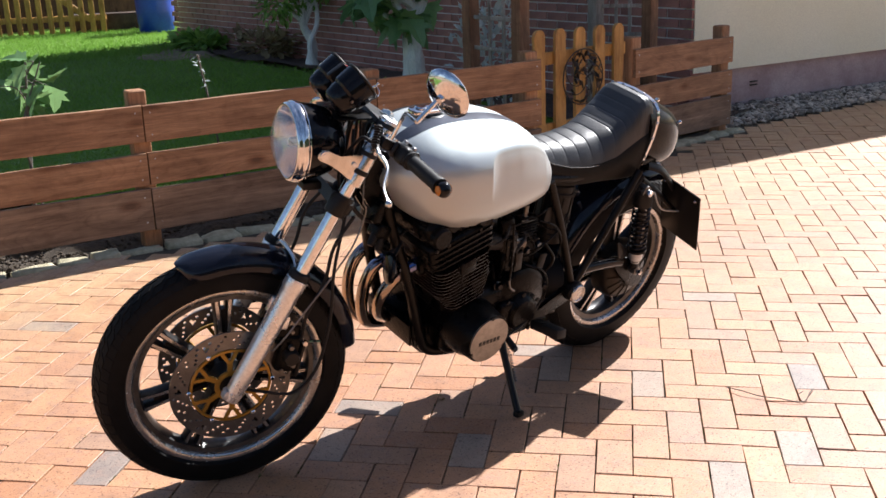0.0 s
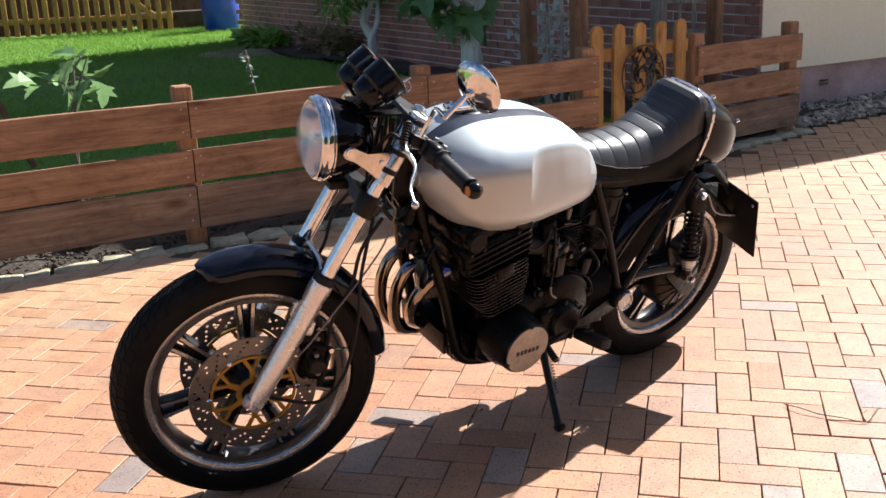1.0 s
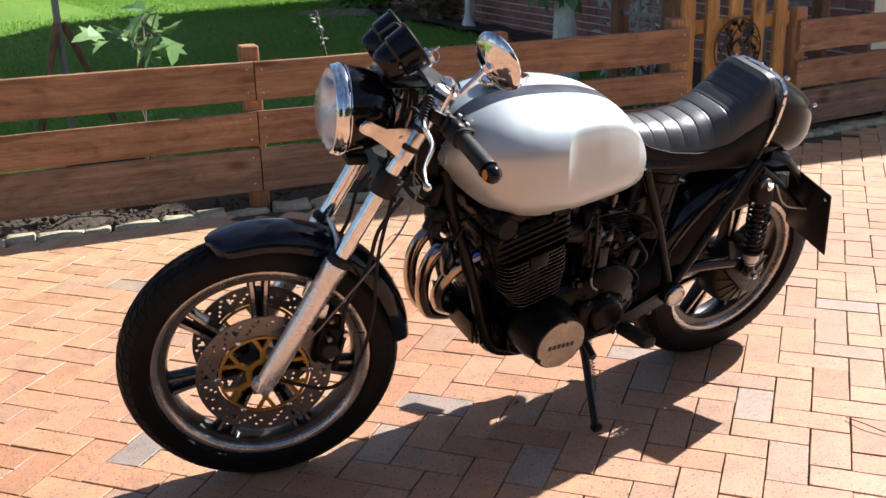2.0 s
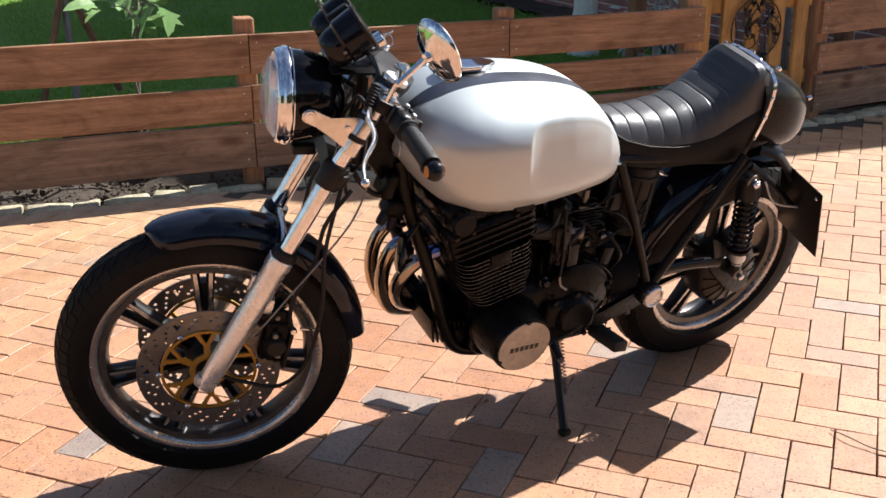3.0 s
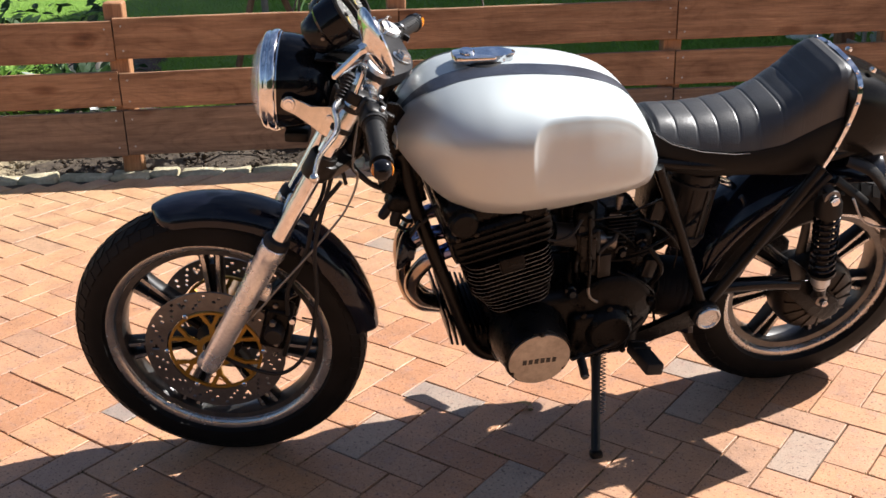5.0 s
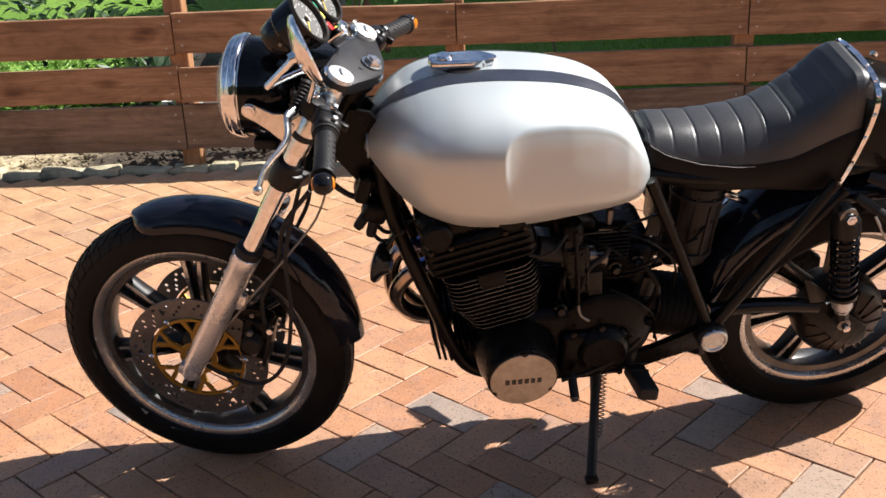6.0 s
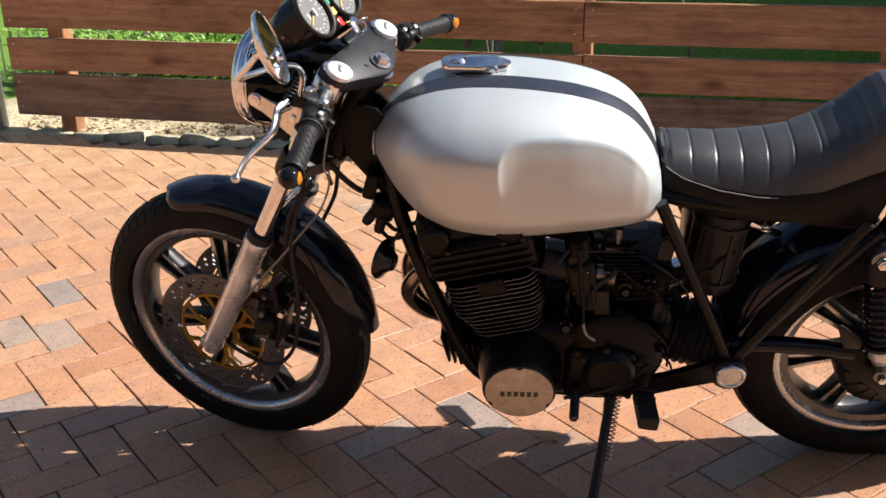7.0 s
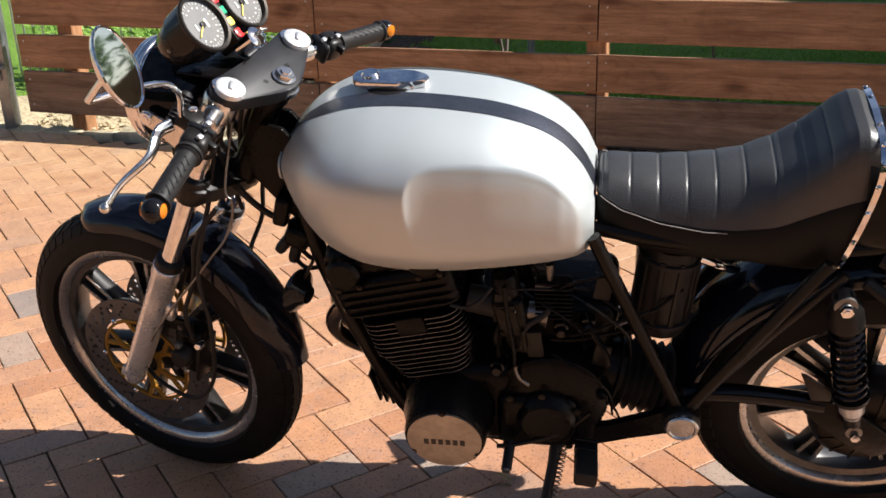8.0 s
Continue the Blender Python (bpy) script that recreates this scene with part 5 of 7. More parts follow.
bar("speedometer_cable", [(0.08, -0.05, -0.06), (0.02, -0.09, -0.22), (-0.022, -0.128, -0.39), (-0.085, -0.125, -0.52), (-0.125, -0.12, -0.66), (-0.10, -0.12, -0.745), (-0.02, -0.115, -0.77), (0.03, -0.09, -0.79)], 0.0045, RUBBER, bike, fork=LEGS)

# front fender: a deep curved shell
rings = []
for k in range(41):
    t = k / 40
    a = radians(42 + 104 * t)
    R = 0.352 + 0.012 * math.sin(math.pi * t) + 0.012 * t
    hw = 0.061 * (0.30 + 0.70 * math.sqrt(1 - (1 - min(t / 0.09, 1)) ** 2)) * (0.62 + 0.38 * step(1.0, 0.80, t))
    drop = 0.046 * (0.65 + 0.35 * step(0, 0.12, t))
    ring = []
    for u in np.linspace(-1, 1, 17):
        y = hw * math.sin(u * math.pi / 2)
        r = R - drop * (1 - math.cos(u * math.pi / 2)) ** 1.2
        ring.append(Vector((AX.x + r * math.cos(a), y, AX.z + r * math.sin(a))))
    for u in np.linspace(1, -1, 17):
        y = (hw - 0.003) * math.sin(u * math.pi / 2)
        r = R - 0.003 - drop * (1 - math.cos(u * math.pi / 2)) ** 1.2
        ring.append(Vector((AX.x + r * math.cos(a), y, AX.z + r * math.sin(a))))
    rings.append(ring)
fender = part("front_fender", legged(loft(rings)), NAVY, bike, "glossy black front mudguard", sharp=50)
for side in (-1, 1):
    part("fender_stay", legged(block((0.045, 0.004, 0.07), pose(0.04, side * 0.072, -0.505, 0, 0, 0), 0.002)), SATIN, fender)
bar("fork_brace", [(0.045, -0.10, -0.452), (0.05, -0.05, -0.425), (0.05, 0.05, -0.425), (0.045, 0.10, -0.452)], 0.007, POLISHED, fender, fork=LEGS)

# clamps
outline = [(0.064, -0.107), (0.060, -0.118), (0.048, -0.131), (0.034, -0.136), (0.018, -0.132), (0.006, -0.120), (-0.004, -0.096), (-0.030, -0.040), (-0.037, -0.020), (-0.039, 0.0), (-0.037, 0.020), (-0.030, 0.040), (-0.004, 0.096), (0.006, 0.120), (0.018, 0.132), (0.034, 0.136), (0.048, 0.131), (0.060, 0.118), (0.064, 0.107), (0.058, 0.06), (0.056, 0.0), (0.058, -0.06)]
top_clamp = part("top_clamp", legged(plate(outline, 0.024, Matrix.Translation((0.004, 0, -0.014)), 0.003)), YOKE, bike, "flat black top yoke")
for side in (-1, 1):
    part("fork_cap", legged(lathe([(0, 0.009), (0.021, 0.009), (0.0245, 0.007), (0.0255, 0.003), (0.0255, -0.002)], 28, Matrix.Translation((0.032, side * 0.107, 0)))), CAP_WHITE, top_clamp, "bright fork cap")
    part("cap_slot", legged(block((0.020, 0.008, 0.006), pose(0.032, side * 0.107, 0.0105, 0, 0, 62), 0.0025, 3)), CAST_ALU, top_clamp)
    # flush black disc in place of the shade down a hole
    part("clamp_hole_shade", legged(lathe([(0, 0.0005), (0.005, 0.0005), (0.005, -0.004)], 16, Matrix.Translation((0.006, side * 0.035, -0.0025)))), PRINT_SLOT, top_clamp)
screw_head((-0.008, 0, -0.002), (0, 0, 1), 0.0170, 0.016, POLISHED, top_clamp, "stem_nut", fork=LEGS)
part("stem_washer", legged(lathe([(0.0205, -0.003), (0.0205, 0.002), (0.012, 0.003)], 24, Matrix.Translation((-0.008, 0, 0)))), POLISHED, top_clamp)
outline = [(x * 0.85 - 0.006, y) for x, y in outline]
low_clamp = part("bottom_clamp", legged(plate(outline, 0.032, Matrix.Translation((0.012, 0, -0.235)), 0.005)), SATIN, bike, "black bottom yoke")
for side in (-1, 1):
    part("clamp_collar", legged(lathe([(0.0187, -0.262), (0.027, -0.262), (0.0285, -0.255), (0.0285, -0.215), (0.026, -0.208), (0.0187, -0.208)], 28, Matrix.Translation((0.045, side * 0.107, 0)))), SATIN, low_clamp)
    part("spacer_ring", legged(lathe([(0.0187, -0.035), (0.026, -0.035), (0.026, -0.06), (0.0187, -0.06)], 24, Matrix.Translation((0.042, side * 0.107, 0)))), POLISHED, top_clamp)
head_tube = part("steering_head", lathe([(0.0, -0.24), (0.031, -0.24), (0.033, -0.225), (0.024, -0.2), (0.024, -0.07), (0.031, -0.055), (0.031, -0.04), (0, -0.04)], 28, axis_matrix(STEM, HEAD_AXIS)), ENGINE, bike)
part("bearing_cap", lathe([(0.033, -0.04), (0.036, -0.036), (0.036, -0.027), (0.02, -0.026)], 28, axis_matrix(STEM + Vector((0.004, 0, 0)), HEAD_AXIS)), POLISHED, head_tube)

# headlight: its axis lies level
LA = Vector((math.cos(RAKE - 0.02), 0, -math.sin(RAKE - 0.02)))
LM = axis_matrix(Vector((0.192, -0.008, -0.168)), LA, (0, 1, 0)) @ Matrix.Scale(1.0, 4)
head = part("headlight", forked(lathe([(0, -0.128), (0.022, -0.127), (0.045, -0.121), (0.066, -0.107), (0.081, -0.085), (0.0905, -0.055), (0.0945, -0.026), (0.095, -0.010)], 56, LM)), BLACK, bike, "round gloss black headlamp shell")
part("headlight_rim", forked(lathe([(0.0945, -0.013), (0.0985, -0.012), (0.1000, -0.007), (0.0998, 0.000), (0.0985, 0.004), (0.0965, 0.005), (0.0968, 0.009), (0.0955, 0.014), (0.0925, 0.0175), (0.0885, 0.018), (0.086, 0.014), (0.090, -0.01)], 64, LM, closed=True)), CHROME, head, "chrome headlamp rim", sharp=70)
part("rim_bead", forked(lathe([(0.0940, -0.0165), (0.0975, -0.016), (0.0975, -0.0135), (0.0940, -0.013)], 56, LM, closed=True)), CHROME, head)
part("lens", forked(lathe([(0.0885, 0.014), (0.082, 0.023), (0.068, 0.033), (0.048, 0.041), (0.025, 0.045), (0, 0.0465), (0, 0.0435), (0.025, 0.042), (0.048, 0.038), (0.068, 0.030), (0.082, 0.020), (0.0875, 0.011)], 56, LM)), LENS, head, "fluted clear glass")
part("reflector", forked(lathe([(0.0865, 0.016), (0.075, -0.010), (0.055, -0.032), (0.03, -0.045), (0.012, -0.049), (0, -0.049)], 48, LM)), REFLECTOR, head)
bm = bmesh.new()
for k in range(-8, 9):
    x = k * 0.0095
    hgt = math.sqrt(max(0, 0.078 ** 2 - x * x))
    if hgt > 0.012:
        tube([(x, -hgt, 0.0), (x, 0.0, 0.012 * hgt / 0.078), (x, hgt, 0.0)], 0.0016, 5, bm, flat=0.5)
bm.transform(LM @ Matrix.Translation((0, 0, 0.024)))
part("lens_flutes", forked(bm), LENS, head, "vertical flutes of the lens")
part("bulb", forked(lathe([(0, 0.012), (0.009, 0.008), (0.011, 0), (0.009, -0.03), (0, -0.03)], 16, LM)), WHITE, head)
for side in (-1, 1):
    # bracket: a polished ear from the fork tube to the shell
    outline = [(0.1675, -0.154), (0.164, -0.165), (0.154, -0.169), (0.132, -0.166), (0.100, -0.172), (0.072, -0.180), (0.030, -0.180), (0.026, -0.118), (0.062, -0.112), (0.086, -0.122), (0.112, -0.139), (0.136, -0.140), (0.152, -0.137), (0.163, -0.143)]
    m = Matrix(((1, 0, 0, 0), (0, 0, 1, side * 0.1185), (0, 1, 0, 0), (0, 0, 0, 1)))
    ear = part("headlight_bracket", forked(plate(outline, 0.005, m, 0.0012)), POLISHED, head, "polished aluminium headlamp bracket")
    screw_head((0.152, side * 0.121, -0.152), (0, side, 0), 0.012, 0.007, CHROME, head, "bracket_bolt", fork=True, hexed=False)
    screw_head((0.072, side * 0.121, -0.142), (0, side, 0), 0.007, 0.006, CHROME, head, "bracket_bolt", fork=True, hexed=False)
    part("bracket_clamp", forked(lathe([(0.0187, -0.190), (0.0212, -0.190), (0.0216, -0.186), (0.0216, -0.076), (0.0187, -0.072)], 28, Matrix.Translation((0.044, side * 0.107, 0)))), POLISHED, head)
    part("clamp_band", forked(lathe([(0.0212, -0.112), (0.0240, -0.110), (0.0240, -0.102), (0.0212, -0.100)], 24, Matrix.Translation((0.045, side * 0.107, 0)))), RUBBER, head)
    part("clamp_band", forked(lathe([(0.0212, -0.160), (0.0240, -0.158), (0.0240, -0.148), (0.0212, -0.146)], 24, Matrix.Translation((0.045, side * 0.107, 0)))), RUBBER, head)

part("wire_box", forked(block((0.05, 0.05, 0.022), pose(0.105, -0.02, -0.245, 0, 27, 0), 0.006)), SATIN, head)

# instruments
GN = Vector((-0.45, 0, 0.89)).normalized()
for side, name, lab in ((-1, "speedometer", "round speedometer with a grey dial in a black cup"), (1, "tachometer", "round rev counter with a grey dial in a black cup")):
    GM = axis_matrix(Vector((0.128, side * 0.060 - 0.006, 0.040)), GN, (0, 1, 0))
    cup = part(name, forked(lathe([(0, -0.088), (0.030, -0.088), (0.036, -0.083), (0.041, -0.060), (0.0415, -0.052), (0.047, -0.046), (0.0495, -0.010), (0.0495, 0.0), (0.047, 0.0), (0.046, -0.008)], 40, GM)), BLACK, bike, lab)
    part("bezel", forked(lathe([(0.0475, -0.003), (0.0515, -0.001), (0.0525, 0.003), (0.0505, 0.006), (0.0455, 0.005), (0.0445, -0.002)], 40, GM, closed=True)), HUB, cup)
    part("dial", forked(lathe([(0, -0.005), (0.045, -0.005)], 40, GM)), DIAL, cup, "grey dial face")
    part("dial_glass", forked(lathe([(0.0455, 0.002), (0, 0.003)], 40, GM)), PANE, cup, "clear dial glass").visible_shadow = False
    bm = bmesh.new()
    for k in range(25):
        a = radians(-35 + 250 * k / 24)
        big = k % 2 == 0
        block((0.0045 if big else 0.0028, 0.0009 if big else 0.0006, 0.0006), Matrix.Rotation(a, 4, "Z") @ Matrix.Translation((0.039, 0, -0.0042)), bm=bm)
        if big:
            block((0.0030, 0.0022, 0.0006), Matrix.Rotation(a, 4, "Z") @ Matrix.Translation((0.031, 0, -0.0042)), bm=bm)
    block((0.016, 0.004, 0.0006), Matrix.Translation((0, 0.012, -0.0042)), bm=bm)
    block((0.012, 0.003, 0.0006), Matrix.Translation((0, -0.015, -0.0042)), bm=bm)
    bm.transform(GM)
    part("dial_marks", forked(bm), WHITE, cup, "white scale marks")
    part("needle", forked(block((0.036, 0.0022, 0.0012), GM @ Matrix.Rotation(radians(235 if side < 0 else 225), 4, "Z") @ Matrix.Translation((0.011, 0, -0.0025)))), YELLOW, cup)
    part("needle_hub", forked(lathe([(0, 0.0), (0.005, -0.001), (0.006, -0.004)], 16, GM)), SATIN, cup)
    screw_head((0.15, side * 0.1075 - 0.004, -0.01), (0, side, 0), 0.004, 0.004, STEEL, cup, "side_screw", fork=True)
PM = axis_matrix(Vector((0.122, -0.006, 0.034)), GN, (0, 1, 0))
panel = part("warning_panel", forked(block((0.104, 0.022, 0.050), PM @ Matrix.Translation((0, 0, -0.024)), 0.005)), SATIN, bike, "black warning lamp panel between the dials")
for k, mat in enumerate((RED, GREEN, YELLOW, RED)):
    part("warning_lamp", forked(block((0.015, 0.015, 0.004), PM @ Matrix.Translation((0.034 - 0.022 * k, 0.0, 0.002)), 0.002)), mat, panel)
part("instrument_bracket", forked(block((0.10, 0.16, 0.006), pose(0.10, 0, -0.045, 0, 26, 0), 0.003)), ENGINE, panel)
ignition = part("ignition_lock", forked(lathe([(0, 0.012), (0.012, 0.012), (0.018, 0.008), (0.02, -0.03)], 24, axis_matrix((0.066, 0.0, 0.022), GN))), CHROME, bike, "chrome ignition lock with a key")
part("key", forked(block((0.003, 0.016, 0.024), pose(0.058, 0.0, 0.042, 0, -25, 20), 0.0012)), POLISHED, ignition)
bar("key_ring", [(0.055 + 0.013 * math.cos(a), -0.006 + 0.008 * math.sin(a), 0.030 + 0.012 * math.sin(a)) for a in np.linspace(0, 6.28, 14)], 0.0012, CHROME, ignition, fork=True, k=2, n=6)

# clip-on bars
for side in (-1, 1):
    root = Vector((0.040, side * 0.107, -0.050))
    end = Vector((-0.025, -0.372, -0.076)) if side < 0 else Vector((-0.040, 0.366, -0.040))
    d = (end - root).normalized()
    at = lambda s: root + d * s
    L = (end - root).length
    clip = part("handlebar", forked(tube([at(0.01), at(L - 0.01)], 0.0110, 14)), CHROME, bike, "clip-on handlebar")
    part("bar_clamp", forked(lathe([(0.0188, -0.024), (0.029, -0.024), (0.0305, -0.018), (0.0305, 0.016), (0.029, 0.020), (0.0188, 0.020)], 24, Matrix.Translation(root))), POLISHED, clip)
    part("bar_socket", forked(tube([at(0.018), at(0.06)], 0.0165, 16)), POLISHED, clip)
    gp = [at(L - 0.135 + 0.12 * k / 30) for k in range(31)]
    part("grip", forked(tube(gp, [0.0172 + (0.0032 if k in (0, 1, 29, 30) else 0) + 0.0008 * (k % 2) for k in range(31)], 20)), RUBBER, clip, "ribbed black rubber grip")
    bm = bmesh.new()
    for k in range(7):
        tube([at(L - 0.115 + 0.0145 * k) + Vector((0, 0, 0.0178)) + 0.004 * d, at(L - 0.115 + 0.0145 * k) + Vector((-0.012, 0, 0.0145)) + 0.012 * d], 0.0016, 5, bm)
    part("grip_rib", forked(bm), RUBBER, clip)
    part("switch_box", forked(block((0.046, 0.040, 0.046), axis_matrix(at(L - 0.160), d, (0, 0, 1)) @ Matrix.Rotation(math.pi / 2, 4, "X"), 0.012, 3)), SATIN, clip, "black switch housing")
    for k in range(3):
        part("switch_button", forked(block((0.009, 0.011, 0.007), Matrix.Translation(at(L - 0.190 + 0.018 * k) + Vector((-0.006, 0, 0.026))), 0.002)), (CAST_ALU, SATIN, CAST_ALU)[k], clip)
    part("switch_lid", forked(block((0.050, 0.014, 0.042), axis_matrix(at(L - 0.186), d, (0, 0, 1)) @ Matrix.Rotation(math.pi / 2, 4, "X"), 0.008, 3)), YOKE, clip)
    part("grip_flange", forked(tube([at(L - 0.139), at(L - 0.133)], 0.0235, 20)), RUBBER, clip)
    part("turn_switch", forked(block((0.020, 0.012, 0.014), Matrix.Translation(at(L - 0.165) + Vector((-0.026, 0, 0.012))), 0.003)), SATIN, clip)
    part("perch_bolt", forked(lathe([(0, 0.006), (0.006, 0.006), (0.0075, 0.003), (0.0075, -0.01)], 14, axis_matrix(at(L - 0.210) + Vector((0.030, 0, 0.014)), (0, 0, 1)))), CHROME, clip)
    part("lever_perch", forked(block((0.042, 0.040, 0.028), Matrix.Translation(at(L - 0.205) + Vector((0.026, 0, 0.0))), 0.007)), SATIN, clip)
    if side < 0:
        lev = [(0.072, -0.190, -0.074), (0.078, -0.215, -0.082), (0.062, -0.255, -0.100), (0.072, -0.30, -0.138), (0.066, -0.342, -0.161)]
    else:
        lev = [(0.072, 0.190, -0.060), (0.082, 0.215, -0.075), (0.076, 0.255, -0.100), (0.084, 0.30, -0.130), (0.080, 0.345, -0.145)]
    lever = bar("lever", lev, [0.0108 - 0.0046 * step(3, 20, k) for k in range(25)], POLISHED, clip, "polished aluminium lever", fork=True, n=10, flat=0.6)
    part("lever_ball", forked(lathe([(0.0088 * math.sin(a), 0.0088 * math.cos(a)) for a in np.linspace(0, math.pi, 10)], 14, Matrix.Translation(lev[-1]))), POLISHED, clip)
    # bar-end lamp: black ball with an amber lens on its front and on its back
    m = FORK @ axis_matrix(end, d)
    lamp = part("bar_end_lamp", lathe([(0, -0.030), (0.009, -0.030), (0.012, -0.022), (0.012, -0.018)] + [(0.0190 * math.sin(q), -0.0190 * math.cos(q)) for q in np.linspace(0.66, math.pi, 16)], 28, m), BLACK, bike, "black ball-shaped bar-end indicator")
    fore = FORK.to_3x3().inverted() @ Vector((1, 0, 0))
    fore = (fore - d * fore.dot(d)).normalized()
    for s in (-1, 1):
        part("amber_lens", forked(lathe([(0.0200 * math.sin(q), 0.0200 * math.cos(q)) for q in np.linspace(0, 0.60, 8)] + [(0.0105, 0.0145)], 24, axis_matrix(end, fore * s))), AMBER, lamp, "amber lens")
bar("clutch_cable", [(0.080, -0.165, -0.070), (0.09, -0.12, -0.08), (0.06, -0.04, -0.18), (-0.03, -0.02, -0.30)], 0.0042, RUBBER, bike, fork=True)
ribs = [(0.0045, 0.0)] + [((0.0078, 0.0112)[q % 2], 0.003 + 0.0034 * q) for q in range(16)] + [(0.0045, 0.060)]
part("cable_boot", forked(lathe(ribs, 16, axis_matrix((0.078, -0.185, -0.078), (0, 0.5, 0.8)))), RUBBER, bike, "ribbed rubber cable boot")
bar("throttle_cable", [(0.03, -0.06, -0.10), (-0.010, -0.09, -0.215), (-0.031, -0.09, -0.235), (-0.042, -0.09, -0.270), (-0.045, -0.095, -0.318), (-0.038, -0.105, -0.36), (-0.02, -0.112, -0.45), (-0.002, -0.116, -0.53), (0.012, -0.114, -0.61), (0.020, -0.104, -0.66)], 0.0023, STEEL, bike, "grey sheathed cable", fork=True)
bar("main_cable", [(0.290, -0.03, 0.840), (0.305, -0.04, 0.812), (0.321, -0.04, 0.786), (0.353, -0.04, 0.754), (0.395, -0.04, 0.735)], 0.0062, RUBBER, bike)
bar("wiring_loom", [(0.09, 0.03, -0.17), (0.03, 0.03, -0.19), (-0.02, 0.02, -0.20)], 0.008, RUBBER, bike, fork=True)

for k in range(5):
    rr = random.Random(90 + k)
    y0 = -0.05 + 0.022 * k
    bar("control_cable", [(0.075, y0 - 0.02, -0.045), (0.045, y0 + rr.uniform(-0.02, 0.02), -0.10), (0.035, y0 + rr.uniform(-0.02, 0.02), -0.15), (0.02, y0 * 0.7, -0.19)], rr.choice((0.0035, 0.0045)), RUBBER, bike, fork=True, n=8)
# mirror on the clutch side
mirror = bar("mirror", [(0.058, -0.198, -0.040), (0.066, -0.215, 0.010), (0.085, -0.255, 0.032), (0.118, -0.371, 0.034)], 0.0052, CHROME, bike, "round chrome handlebar mirror", fork=True)
bar("mirror_stem", [(0.118, -0.371, 0.034), (0.100, -0.373, 0.093)], 0.0056, CHROME, mirror, fork=True)
fork_inv = FORK.to_3x3().inverted()
lean_m = Matrix.Rotation(radians(LEAN), 3, "X")
MN = (fork_inv @ (lean_m.inverted() @ Vector((0.935, 0.075, 0.347)))).normalized()
MM = axis_matrix(Vector((0.086, -0.374, 0.117)), MN, (0, 0, 1)) @ Matrix.Scale(0.83, 4)
part("mirror_back", forked(lathe([(0.0705, 0.004), (0.0715, 0.001), (0.069, -0.004), (0.055, -0.012), (0.03, -0.020), (0.012, -0.024), (0.010, -0.034), (0, -0.034)], 44, MM)), CHROME, mirror, "chromed dished mirror back")
part("mirror_rim", forked(lathe([(0.0715, 0.001), (0.0725, 0.003), (0.071, 0.006), (0.0685, 0.005), (0.068, 0.002)], 44, MM, closed=True)), CHROME, mirror)
part("mirror_glass", forked(lathe([(0.069, 0.0035), (0, 0.0035)], 44, MM)), MIRROR, mirror, "round mirror glass")

# ---- tank ----
TOP = [(0.386, 0.862), (0.400, 0.892), (0.412, 0.912), (0.438, 0.940), (0.470, 0.962), (0.506, 0.977), (0.550, 0.986), (0.591, 0.989), (0.655, 0.988), (0.720, 0.982), (0.781, 0.972), (0.845, 0.951), (0.890, 0.922), (0.925, 0.878), (0.946, 0.832)]
LOW = [(0.386, 0.855), (0.400, 0.840), (0.410, 0.828), (0.422, 0.812), (0.449, 0.780), (0.488, 0.747), (0.520, 0.731), (0.552, 0.719), (0.638, 0.708), (0.723, 0.710), (0.870, 0.723), (0.915, 0.731), (0.935, 0.740), (0.946, 0.758)]
WIDE = [(0.386, 0.012), (0.392, 0.040), (0.400, 0.062), (0.412, 0.085), (0.430, 0.112), (0.460, 0.146), (0.500, 0.174), (0.560, 0.192), (0.640, 0.197), (0.700, 0.194), (0.780, 0.1845), (0.830, 0.1762), (0.870, 0.1668), (0.900, 0.1565), (0.925, 0.1425), (0.946, 0.115)]




def smooth_table(table, x):
    """Value at x on a curve through the rows with an even slope at each."""
    n = len(table)
    i = 0
    while i < n - 2 and x > table[i + 1][0]:
        i += 1

    def slope(k):
        a, b = table[max(k - 1, 0)], table[min(k + 1, n - 1)]
        return (b[1] - a[1]) / (b[0] - a[0])

    (xa, va), (xb, vb) = table[i], table[i + 1]
    h = xb - xa
    t = min(1.0, max(0.0, (x - xa) / h))
    return va * (1 + 2 * t) * (1 - t) ** 2 + slope(i) * h * t * (1 - t) ** 2 + vb * t * t * (3 - 2 * t) + slope(i + 1) * h * t * t * (t - 1)


KNEE = [(0.634, 0.840), (0.639, 0.895), (0.647, 0.924), (0.660, 0.938), (0.682, 0.945), (0.720, 0.9455), (0.765, 0.942), (0.836, 0.927), (0.886, 0.897), (0.923, 0.840), (0.936, 0.750)]


